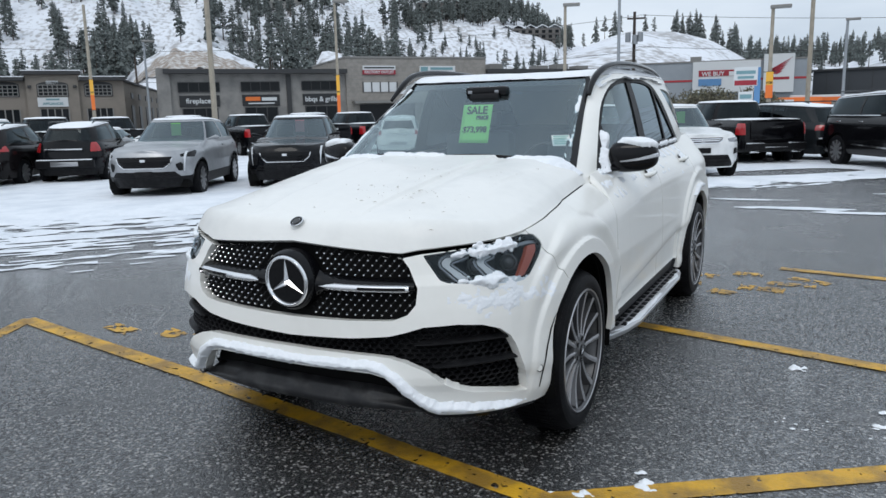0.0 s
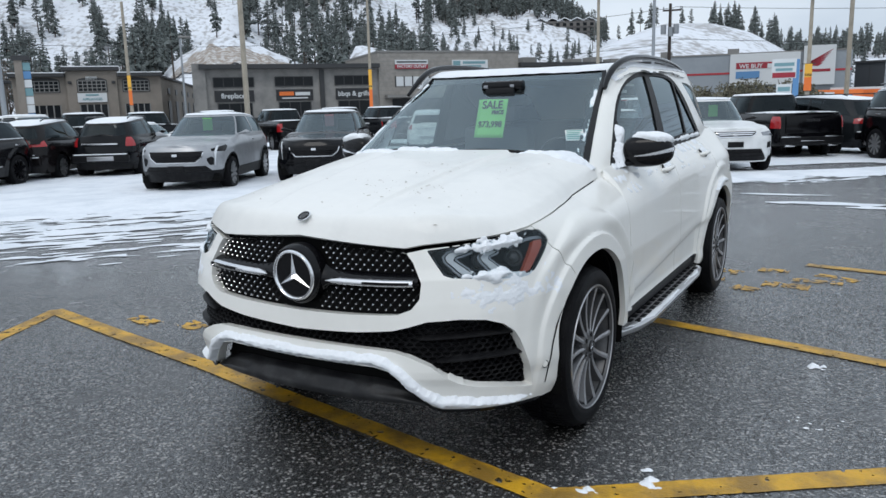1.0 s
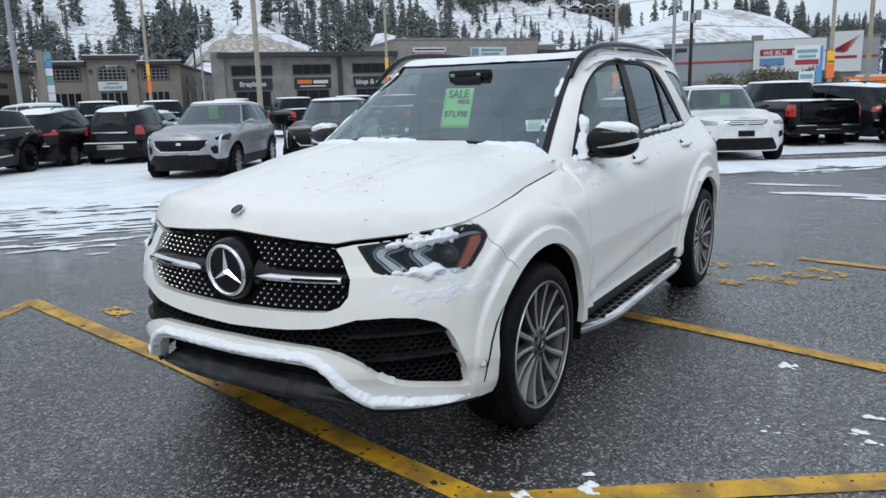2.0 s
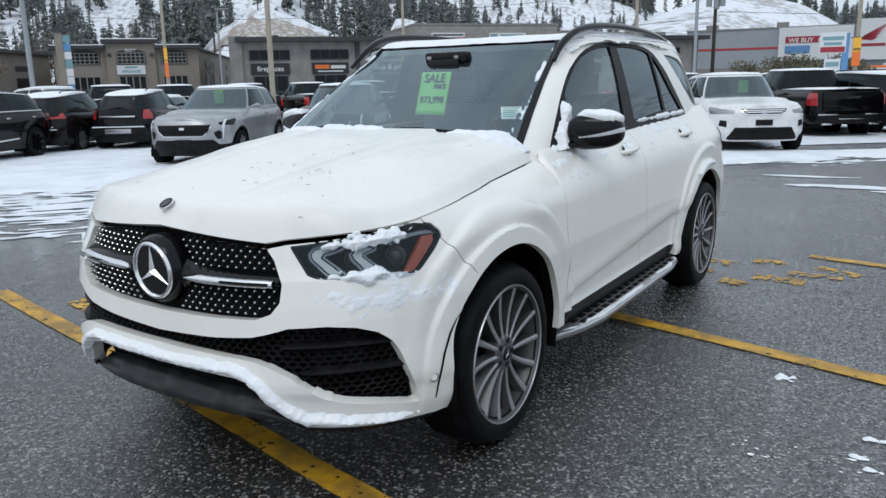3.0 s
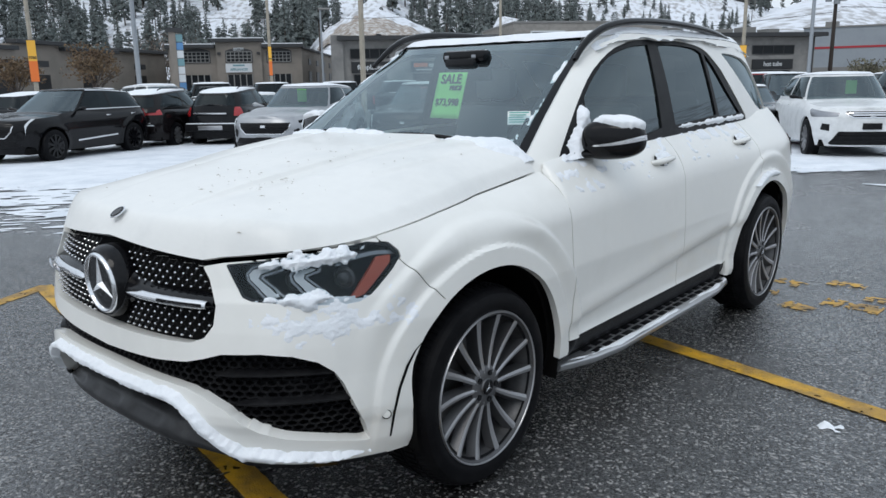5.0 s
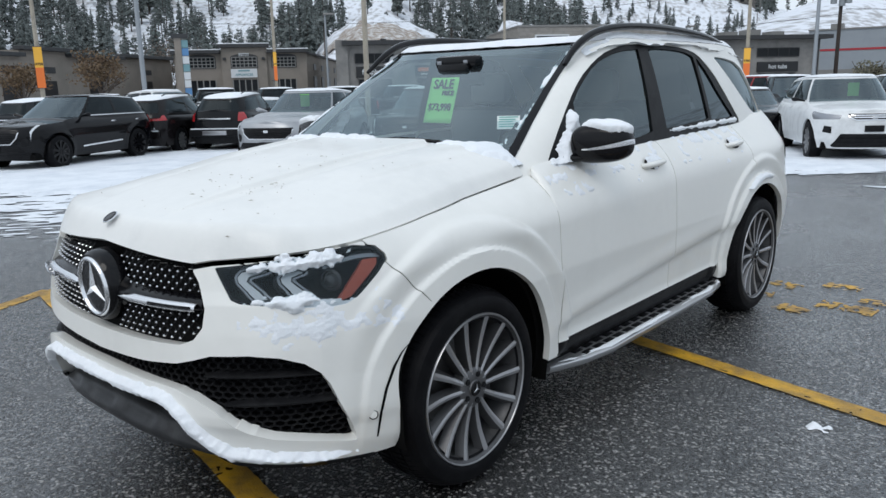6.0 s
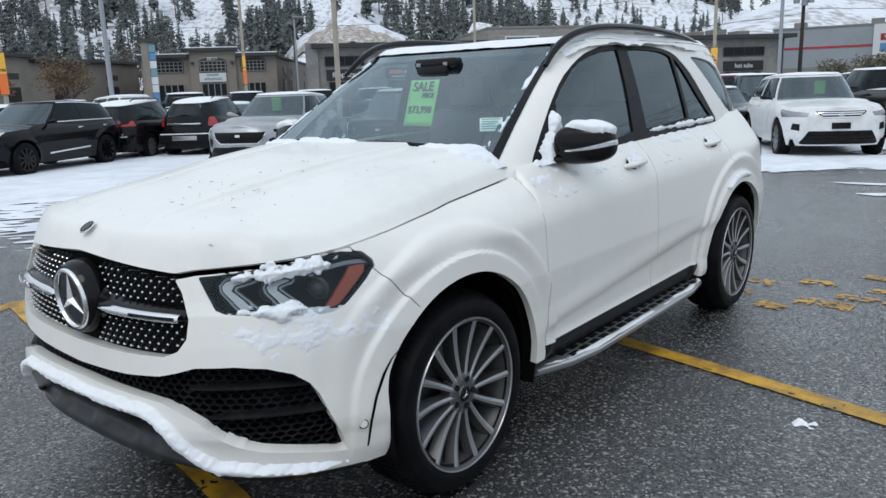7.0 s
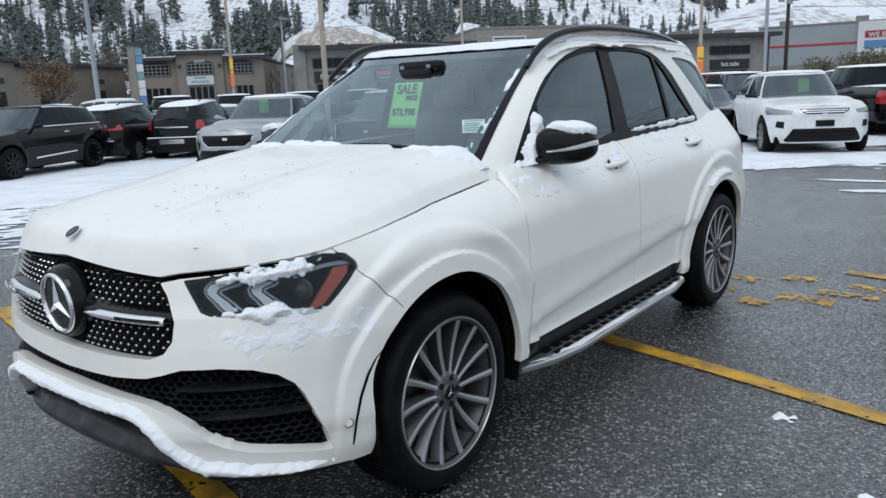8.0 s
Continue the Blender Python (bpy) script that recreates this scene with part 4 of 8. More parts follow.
v, f = trim(S(0, 0.999, 24), S(-math.pi + 0.001, math.pi - 0.001, 140), roof_cap, lambda t, p, q: 1 + 0 * t)
roof = build("roof", v, [q[::-1] for q in f], BLACK, suv)
for sgn in (1, -1):
    rail = [(0.664, 1.13, 1.630), (0.655, 1.21, 1.693), (0.657, 1.31, 1.752), (0.668, 1.44, 1.800), (0.680, 1.65, 1.830), (0.688, 2.0, 1.842), (0.688, 2.4, 1.835), (0.678, 2.75, 1.815), (0.658, 3.02, 1.785), (0.638, 3.22, 1.75)]
    fine = []
    for i in range(len(rail) - 1):
        for k in range(4):
            t = k / 4
            p0, p1, p2, p3 = (Vector(rail[max(i - 1, 0)]), Vector(rail[i]), Vector(rail[i + 1]), Vector(rail[min(i + 2, len(rail) - 1)]))
            fine.append(0.5 * ((2 * p1) + (p2 - p0) * t + (2 * p0 - 5 * p1 + 4 * p2 - p3) * t * t + (3 * p1 - p0 - 3 * p2 + p3) * t ** 3))
    v, f = sweep(fine, [0.013 + 0.010 * min(1, i / 7) for i in range(len(fine))], 10, 0.85)
    build("roof_rail", v, f, BLACK, suv, side=sgn)

    # door mirror
    def shell(u, w):
        t, q = u * 2 * math.pi, w * math.pi - math.pi / 2
        ex, ey, ez = 0.66, 0.8, 0.72
        pw = lambda a, e: np.sign(a) * np.abs(a) ** e
        X, Y, Z = pw(np.cos(q), ez) * pw(np.cos(t), ex), pw(np.cos(q), ez) * pw(np.sin(t), ex), pw(np.sin(q), ez)
        x = 0.985 + 0.135 * X
        y = 0.975 + 0.085 * Y * (1 - 0.25 * X) - 0.02 * (1 - X)
        z = 1.272 + 0.090 * Z * (1 - 0.12 * X) + 0.018 * (Z > 0) * Z * X * 0.4
        return np.stack([x, y, z], -1)
    v, f = trim(S(0, 1, 50), S(0.001, 0.999, 30), shell, lambda u, w, p: 1 + 0 * u)
    mirror = build("door_mirror", v, f, BLACK, suv, "gloss black door mirror with a chrome line, snow on top", side=sgn)
    v, f = trim(S(0.5, 1.03, 60), S(0.3, 0.7, 40), shell, lambda u, w, p: np.minimum(0.003 + 0.042 * np.maximum(p[..., 0] - 0.93, 0) - np.abs(p[..., 2] - 1.252 - 0.13 * (p[..., 0] - 0.985) ** 1 - 0.6 * (p[..., 0] - 0.985) ** 2), p[..., 0] - 0.93), lift=0.003)
    build("mirror_line", v, f, CHROME, mirror, side=sgn)
    v, f = sweep([(0.835, 0.86, 1.205), (0.88, 0.885, 1.205), (0.94, 0.92, 1.21), (1.0, 0.95, 1.215)], [0.05, 0.04, 0.034, 0.02], 12, 0.5)
    build("mirror_arm", v, f, BLACK, mirror, side=sgn)
    # door handles
    for y, z, nm in ((1.545, 1.125, "front"), (2.64, 1.152, "rear")):
        base_x = float(suv_body(np.array(HALF + y - YC), np.array(z))[0])
        pts = [(base_x - 0.004, y - 0.115, z - 0.008), (base_x + 0.022, y - 0.085, z - 0.004), (base_x + 0.030, y - 0.03, z), (base_x + 0.030, y + 0.05, z + 0.004), (base_x + 0.020, y + 0.095, z + 0.004), (base_x - 0.006, y + 0.115, z + 0.002)]
        v, f = sweep(pts, [0.014, 0.017, 0.018, 0.017, 0.016, 0.012], 10, 0.9)
        build("door_handle", v, f, WHITE, suv, side=sgn)
        v, f = trim(S(0, 1, 24), S(0, 1, 10), lambda u, w: suv_body(HALF + y - YC - 0.075 + 0.15 * u, z - 0.03 + 0.06 * w), lambda u, w, p: 0.25 - (u - 0.5) ** 2 - (w - 0.5) ** 2, lift=0.0012)
        build("handle_cup", v, f, PLASTIC, suv, side=sgn)
# wiper cowl and wipers
bm = bmesh.new()
bmesh.ops.create_grid(bm, x_segments=24, y_segments=3, size=1)
for vv in bm.verts:
    x, t = vv.co.x * 0.72, (vv.co.y + 1) / 2
    vv.co = Vector((x, 0.40 + 0.17 * (x / 0.8) ** 2 + t * 0.16, 1.238 - 0.02 * (x / 0.8) ** 2 + t * 0.012))
part("wiper_cowl", bm, PLASTIC, suv)
for x0, x1 in ((-0.02, 0.42), (-0.50, -0.08)):
    pts = []
    for k in range(13):
        x = x0 + (x1 - x0) * k / 12
        deg = math.degrees(math.atan2(abs(x), 1.15))
        pts.append((x, 0.455 + 0.12 * (x / 0.8) ** 2, 1.290 + 0.012 * math.sin(k / 12 * math.pi)))
    v, f = sweep(pts, 0.008, 6)
    build("wiper", v, f, PLASTIC, suv)
# tail lamps at the rear corners
for sgn in (1, -1):
    v, f = trim(S(HALF + 3.0 + 0.45, HALF + 3.0 + 1.2, 40), S(0.98, 1.13, 16), suv_body, lambda s, z, p: 1 + 0 * s, lift=0.006, flange=0.02)
    build("tail_lamp", v, f, RED_LENS, suv, "red tail lamp", side=sgn)

# cabin: dashboard, seats, wheel, mirror pod
bm = bmesh.new()
bmesh.ops.create_grid(bm, x_segments=20, y_segments=8, size=1)
for vv in bm.verts:
    x, t = vv.co.x * 0.72, (vv.co.y + 1) / 2
    vv.co = Vector((x, 0.58 + t * 0.55, 1.222 - 0.05 * max(0, t - 0.75) * 6 + 0.015 * math.sin(t * 3)))
part("dashboard", bm, CABIN_TRIM, suv)
for x in (-0.38, 0.38):
    bm = bmesh.new()
    box(bm, x - 0.25, x + 0.25, 1.35, 1.90, 0.72, 0.86, 0.05)
    vs = box(bm, x - 0.25, x + 0.25, 1.82, 1.98, 0.80, 1.40, 0.06)
    seat = part("front_seat", bm, SEAT, suv)
    bm = bmesh.new()
    box(bm, x - 0.13, x + 0.13, 1.90, 2.0, 1.42, 1.62, 0.04)
    part("headrest", bm, SEAT, seat)
v, f = lathe([(0, 0.185), (0.012, 0.175), (0, 0.165), (-0.012, 0.175), (0, 0.185)], 36)
build("steering_wheel", [pose(0.38, 1.22, 1.18, 0, 0, -90) @ pose(0, 0, 0, 0, 25, 0) @ Vector(p) for p in v], f, CABIN_TRIM, suv)
bm = bmesh.new()
box(bm, -0.72, 0.72, 2.0, 2.9, 0.6, 0.7)
box(bm, -0.62, 0.62, 2.62, 2.80, 0.7, 1.42, 0.06)
part("rear_bench", bm, SEAT, suv)
bm = bmesh.new()
box(bm, -0.14, 0.14, 1.085, 1.16, 1.635, 1.70, 0.02)
box(bm, -0.10, 0.10, 1.050, 1.12, 1.590, 1.66, 0.02)
box(bm, -0.13, 0.13, 1.15, 1.18, 1.54, 1.62, 0.012)
pod = part("rear_view_mirror", bm, BLACK, suv, "dark camera and mirror pod behind the windscreen")
for x in (-0.105, 0.075):
    bm = bmesh.new()
    box(bm, x - 0.014, x + 0.014, 1.080, 1.086, 1.655, 1.675, 0.002)
    part("sensor_window", bm, LAMP_IN, pod)
v, f = trim(S(0, 0.999, 10), S(-math.pi + 0.001, math.pi - 0.001, 60), roof_cap, lambda t, p, q: 1 + 0 * t, lift=0.0)
build("headliner", [(x * 0.97, 2.35 + (y - 2.35) * 0.97, z - 0.03) for x, y, z in v], f, LINING, suv)

# price sheet hanging behind the windscreen, and a small notice on the glass
sheet = thing("price_sheet", "bright green paper price sheet hung behind a windscreen", "paper", pose(-0.080, 1.010, 1.466, -18, 0, -4) @ Matrix.Diagonal((1.0, 1.0, 1.0, 1)))
bm = bmesh.new()
bmesh.ops.create_grid(bm, x_segments=6, y_segments=8, size=0.5)
for vv in bm.verts:
    vv.co = Vector((vv.co.x * 0.212, 0.0015 * math.sin(vv.co.x * 4), vv.co.y * 0.252))
ob = part("paper", bm, GREEN, sheet)
mod = ob.modifiers.new("thickness", "SOLIDIFY")
mod.thickness = 0.0008
upright = pose(0, -0.008, 0, 90, 0, 0)
lettering("word_sale", "SALE", 0.072, INK, sheet, pose(0, -0.004, 0.086, 90), 0.001)
lettering("word_price", "PRICE", 0.034, INK, sheet, pose(0.045, -0.004, 0.038, 90), 0.001)
lettering("price", "$73,998", 0.054, INK, sheet, pose(0, -0.004, -0.040, 90), 0.0006)
note = thing("notice", "small white notice with teal print on a windscreen", "sticker", pose(0.598, 0.716, 1.372, -31, 0, 35))
bm = bmesh.new()
box(bm, -0.052, 0.052, -0.0005, 0.0005, -0.034, 0.034)
part("paper", bm, PAPER, note, smooth=0)
for k in range(5):
    bm = bmesh.new()
    box(bm, -0.044, 0.044 - 0.012 * (k % 3), -0.0022, -0.0012, 0.024 - k * 0.012, 0.029 - k * 0.012)
    part("print_line", bm, TEAL, note, smooth=0)


# ---- snow lying on the SUV ----
def snow_on(name, us, vs, P, height, owner_label, side=1, flip=False, m=None):
    def P2(u, w):
        e = 1e-4
        n = np.cross(P(u + e, w) - P(u - e, w), P(u, w + e) - P(u, w - e))
        n = n / (np.linalg.norm(n, axis=-1, keepdims=True) + 1e-9) * (-1 if flip else 1)
        return P(u, w) + n * np.maximum(height(u, w, P(u, w)), -0.004)[..., None]
    v, f = trim(us, vs, P2, lambda u, w, p: height(u, w, P(u, w)) + 0.002)
    ob = build(name, v, [q[::-1] for q in f] if flip else f, SNOW, None, smooth=60, side=side)
    ob.matrix_basis = suv.matrix_basis
    return tagged(ob, owner_label, "snow", kind="stuff")


rag = lambda x, y, k=9, seed=3: fbm(x * k, y * k, seed, 4) - 0.5
snow_on("snow_on_roof", S(0, 0.985, 60), S(-math.pi + 0.01, math.pi - 0.01, 260), roof_cap,
        lambda t, p, q: 0.036 * np.clip((t + 0.004 + 0.012 * rag(q[..., 0], q[..., 1], 14)) / 0.05, -0.3, 1) ** 1 * (0.75 + 0.5 * fbm(q[..., 0] * 3, q[..., 1] * 3, 5)),
        "thin layer of snow on the roof of a white car", flip=True)
for sgn in (1, -1):
    # ragged snow along the roof edge, the flanks of the roof and the sill of the panes
    snow_on("snow_on_roof_shoulder", S(1.30, 3.45, 260), S(0, 1, 26),
            lambda y, w: np.stack([ip(y, [1.25, 1.5, 2.0, 2.6, 3.1, 3.5], [0.660, 0.695, 0.705, 0.700, 0.675, 0.63]) + 0.045 - 0.055 * w, y + 0 * w,
                                   ip(y, [1.25, 1.35, 1.5, 1.75, 2.2, 2.7, 3.1, 3.5], [1.665, 1.700, 1.738, 1.757, 1.763, 1.752, 1.727, 1.690]) + 0.048 * w - 0.018], -1),
            lambda y, w, q: 0.026 * np.clip((0.42 - np.abs(w - 0.60) + 0.9 * rag(y, w * 0.3, 7, 8)) / 0.22, -1, 1), "snow clinging to a car's roof shoulder", sgn, flip=True)
    snow_on("snow_on_window_ledge", np.radians(S(45, 160, 320)), S(1.2, 1.36, 34), suv_cabin,
            lambda p, z, q: 0.009 * np.clip((0.003 + 0.030 * rag(q[..., 1], z * 0.5, 17, 4) + 0.02 * sm((q[..., 1] - 1.95) / 0.6) * 0.4 - np.abs(z - 1.262 - 0.014 * (q[..., 1] - 1.4))) / 0.012, -1, 1) - 0.04 * sm((q[..., 1] - 2.95) / 0.05) - 0.04 * sm((1.95 - q[..., 1]) / 0.1),
            "snow on a car's window ledge", sgn)
    snow_on("snow_at_mirror_foot", np.radians(S(42, 72, 90)), S(1.18, 1.42, 60), suv_cabin,
            lambda p, z, q: 0.035 * np.clip((0.075 + 0.10 * rag(q[..., 1], z, 16, 6) - np.abs(q[..., 1] - 0.85 - 0.75 * (z - 1.2)) * 0.9 - 0.42 * np.maximum(z - 1.25, 0)) / 0.04, -1, 1),
            "snow piled at the foot of a door mirror", sgn)
    snow_on("snow_on_door_top", S(HALF + 0.52, HALF + 2.7, 320), S(1.05, 1.26, 40), lambda s, z: suv_body(s, z),
            lambda s, z, q: 0.003 * np.clip((fbm(q[..., 1] * 20, z * 30, 12, 5) - 0.69 + 0.16 * sm((z - 1.14) / 0.1) + 0.16 * np.exp(-((q[..., 1] - 0.8) / 0.16) ** 2)) / 0.06, -1, 1) - 0.02 * sm((z - suv_top(s) + 0.012) / 0.01),
            "patches of snow on a white car door", sgn)
    for y, z in ((1.545, 1.145), (2.64, 1.172)):
        snow_on("snow_on_handle", S(0, 1, 40), S(0, 1, 24), lambda u, w: suv_body(HALF + y - YC - 0.12 + 0.24 * u, z - 0.03 + 0.06 * w) + np.array([0.022, 0, 0]),
                lambda u, w, q: 0.024 * np.clip((0.17 - (u - 0.5) ** 2 - 0.5 * (w - 0.45) ** 2 + 0.16 * rag(u, w, 7, 9)) / 0.12 - 0.6, -1, 1), "snow on a door handle", sgn)
    snow_on("snow_on_mirror", S(0, 1, 80), S(0.5, 0.999, 40), shell,
            lambda u, w, q: 0.022 * np.clip((w - 0.76 + 0.13 * rag(q[..., 0], q[..., 1], 30, 7) + 0.8 * (q[..., 0] - 0.985)) / 0.06, -1, 1), "snow cap on a door mirror", sgn)
    snow_on("snow_on_headlamp", np.radians(S(33, 60, 120)), S(0.82, 1.045, 70), suv_body,
            lambda s, z, q: 0.018 * np.clip((np.maximum(0.026 - np.abs(z - 0.990 - 0.0012 * (np.degrees(s) - 47)) * 0.9 - 0.0011 * np.abs(np.degrees(s) - 47.5) ** 1.35, 0.030 - np.abs(z - 0.858) * 0.95 - 0.0048 * np.abs(np.degrees(s) - 45.5)) + 0.05 * rag(np.degrees(s) * PER_DEG, z, 38, 2 + sgn)) / 0.022, -1, 1),
            "clumps of wet snow on a headlamp", sgn)
    snow_on("snow_on_bumper_cheek", np.radians(S(36, 66, 150)), S(0.70, 0.90, 80), suv_body,
            lambda s, z, q: 0.0024 * np.clip((np.maximum(0.034 - np.abs(z - 0.775) * 0.75 - 0.004 * np.maximum(np.abs(np.degrees(s) - 46.5) - 4, 0), 0.02 - np.abs(z - 0.80) * 0.55 - 0.006 * np.abs(np.degrees(s) - 60)) + 0.11 * rag(np.degrees(s) * PER_DEG, z, 34, 5 + sgn)) / 0.03, -1, 1),
            "thin snow stuck to a white bumper", sgn)
    snow_on("snow_on_rear_arch", S(HALF + 2.4, HALF + 3.0, 90), S(0.86, 0.97, 30), suv_body,
            lambda s, z, q: 0.02 * np.clip((0.022 + 0.02 * rag(q[..., 1], z, 14, 4) - np.abs(np.hypot(q[..., 1] - 3.0, z - 0.39) - 0.527)) / 0.012, -1, 1), "snow on a wheel arch", sgn)
    snow_on("snow_on_running_board", S(0.66, 2.42, 240), S(0, 1, 14), lambda y, w: np.stack([0.905 + board_w(y) + 0.035 * (w - 0.6), y + 0 * w, board_z(y) + 0.003 + 0 * w], -1),
            lambda y, w, q: 0.010 * np.clip((0.12 - np.abs(w - 0.5) * 1.0 + 2.6 * rag(y, w * 0.25, 4.5, 3) + 0.25 * np.exp(-((y - 1.35) / 0.3) ** 2)) / 0.3, -1, 1), "snow along a running board", sgn, flip=True)
    snow_on("snow_on_screen_edge", np.radians(S(28, 47, 70)), S(1.26, 1.70, 110), suv_cabin,
            lambda p, z, q: 0.007 * np.clip((0.010 * (sgn < 0) - 0.006 + 0.05 * rag(z, p * 2, 20, 15 + sgn) + 0.012 * np.exp(-((z - 1.56) / 0.05) ** 2) * (sgn > 0) - np.abs(pillar_deg(z) - 0.6 - np.degrees(p)) * 0.010) / 0.012, -1, 1),
            "ragged snow along a windscreen edge", sgn)
snow_on("snow_on_lip", np.radians(S(-55, 55, 420)), S(0.30, 0.60, 80), suv_front,
        lambda s, z, q: 0.030 * np.clip((ip(np.abs(np.degrees(s)), [0, 20, 32, 36, 50, 54], [0.024, 0.025, 0.028, 0.026, 0.015, 0.002]) + 0.018 * rag(np.degrees(s) * PER_DEG, z, 14, 3) + 0.016 * rag(np.degrees(s) * PER_DEG, z, 60, 6)
                                     - np.abs(z - lip_low(np.abs(np.degrees(s))) - ip(np.abs(np.degrees(s)), [0, 22, 30, 36, 54], [0.028, 0.028, 0.036, 0.045, 0.025]))) / 0.018, -1, 1),
        "bank of snow on a white bumper lip")
snow_on("snow_on_cowl", S(-0.76, 0.80, 300), S(0.30, 0.66, 70), bonnet,
        lambda x, y, q: 0.014 * np.clip((0.032 + 0.03 * rag(x, 0 * y, 9, 11) + 0.06 * rag(x, y, 24, 13) + 0.05 * np.exp(-((x - 0.66) / 0.06) ** 2) - np.abs(y - 0.435 - 0.105 * (x / 0.8) ** 2) * 0.85 - 0.12 * np.exp(-((x - 0.19) / 0.12) ** 2)) / 0.03, -1, 1),
        "ridge of snow at the foot of a windscreen", flip=False)
rnd = random.Random(4)
gv, gf = [], []
for k in range(90):
    cx, cy = rnd.uniform(-0.6, 0.7), rnd.uniform(-0.8, 0.3)
    if rnd.random() < 0.6:
        cx, cy = rnd.gauss(0.3, 0.14), rnd.gauss(-0.45, 0.16)
    q = Vector(bonnet(np.array(cx), np.array(cy))) + Vector((0, 0, 0.006))
    a, l, w = rnd.uniform(0, 3.1), rnd.uniform(0.0015, 0.004) if rnd.random() < 0.8 else rnd.uniform(0.006, 0.013), rnd.uniform(0.0008, 0.0017)
    d, e = Vector((math.cos(a), math.sin(a), 0)), Vector((-math.sin(a), math.cos(a), 0))
    b0 = len(gv)
    gv += [q - d * l, q - e * w, q + d * l, q + e * w, q + Vector((0, 0, 0.003))]
    gf += [(b0, b0 + 1, b0 + 4), (b0 + 1, b0 + 2, b0 + 4), (b0 + 2, b0 + 3, b0 + 4), (b0 + 3, b0, b0 + 4)]
grit = build("grit", gv, gf, material("grit", (0.36, 0.32, 0.27), 0.8), None, smooth=0)
grit.matrix_basis = suv.matrix_basis
tagged(grit, "scattered dark grit on a snowy bonnet", "grit", kind="stuff")

# the flank beyond the middle line stands a little further out than the near one is drawn
def flank_out(p):
    return p.x - float(ip(p.y, [-0.7, 0.3, 0.9, 4.0], [0.0, 0.045, 0.07, 0.07])) * float(sm(-p.x / 0.62))


on_suv = [o for o in bpy.data.objects if o.type == "MESH" and (o.parent is suv or (o.parent is not None and o.parent.parent is suv) or (o.parent is None and o.name.startswith(("snow_on_", "grit"))))]
far_wheels = [o for o in on_suv if o.name.startswith("wheel") and o.parent is suv and o.matrix_basis.translation.x < -0.5]
for o in far_wheels:
    spot_at = o.matrix_basis.translation.copy()
    spot_at.x = flank_out(spot_at)
    o.matrix_basis.translation = spot_at
for o in on_suv:
    if o.data.users > 1 or o.name.startswith("wheel.") or o.name == "wheel" or o.parent in far_wheels or (o.parent is not None and o.parent.name.split(".")[0] == "wheel"):
        continue
    for vert in o.data.vertices:
        if vert.co.x < 0:
            vert.co.x = flank_out(vert.co)

# ---- ground: wet asphalt, yellow markings, snow ----
ASPHALT = bpy.data.materials.new("wet asphalt")
ASPHALT.use_nodes = True
nt = ASPHALT.node_tree
b = nt.nodes["Principled BSDF"]
co = nt.nodes.new("ShaderNodeTexCoord")


def tex(kind, scale, detail=4.0, source=None):
    n = nt.nodes.new(kind)
    n.inputs["Scale"].default_value = scale
    if kind == "ShaderNodeTexNoise":
        n.inputs["Detail"].default_value = detail
    nt.links.new((source or co).outputs["Object" if source is None else "Vector"], n.inputs["Vector"])
    return n


def remap(out, a, b_, c, d):
    n = nt.nodes.new("ShaderNodeMapRange")
    n.inputs["From Min"].default_value, n.inputs["From Max"].default_value, n.inputs["To Min"].default_value, n.inputs["To Max"].default_value = a, b_, c, d
    nt.links.new(out, n.inputs["Value"])
    return n.outputs["Result"]


def mixed(fac, ca, cb):
    n = nt.nodes.new("ShaderNodeMix")
    n.data_type = "RGBA"
    nt.links.new(fac, n.inputs["Factor"])
    for key, c in (("A", ca), ("B", cb)):
        if isinstance(c, tuple):
            n.inputs[key].default_value = (*c, 1)
        else:
            nt.links.new(c, n.inputs[key])
    return n.outputs["Result"]


pebble = tex("ShaderNodeTexVoronoi", 92.0)
grain = tex("ShaderNodeTexNoise", 160.0, 3.0)
damp = tex("ShaderNodeTexNoise", 0.42, 6.0)
pool = tex("ShaderNodeTexNoise", 0.9, 5.0)
stone_pick = nt.nodes.new("ShaderNodeSeparateColor")
nt.links.new(pebble.outputs["Color"], stone_pick.inputs["Color"])
# light stones, whose pale colour also stands in for sky glints
stone_glint = remap(stone_pick.outputs["Red"], 0.80, 0.95, 0.0, 0.95)
base = mixed(remap(damp.outputs["Fac"], 0.35, 0.65, 0, 1), (0.014, 0.0136, 0.0132), (0.031, 0.030, 0.029))
# the driven lane beside the bays: drier and paler, with sky sheen painted in
across = nt.nodes.new("ShaderNodeVectorMath")
across.operation = "DOT_PRODUCT"
across.inputs[1].default_value = (-0.75, 0.66, 0)
nt.links.new(co.outputs["Object"], across.inputs[0])
wave = nt.nodes.new("ShaderNodeMath")
wave.operation = "MULTIPLY_ADD"
nt.links.new(damp.outputs["Fac"], wave.inputs[0])
wave.inputs[1].default_value = 4.0
nt.links.new(across.outputs["Value"], wave.inputs[2])
lane_sheen = remap(wave.outputs["Value"], 2.3, 6.0, 0.0, 0.9)
base = mixed(lane_sheen, base, (0.128, 0.130, 0.133))
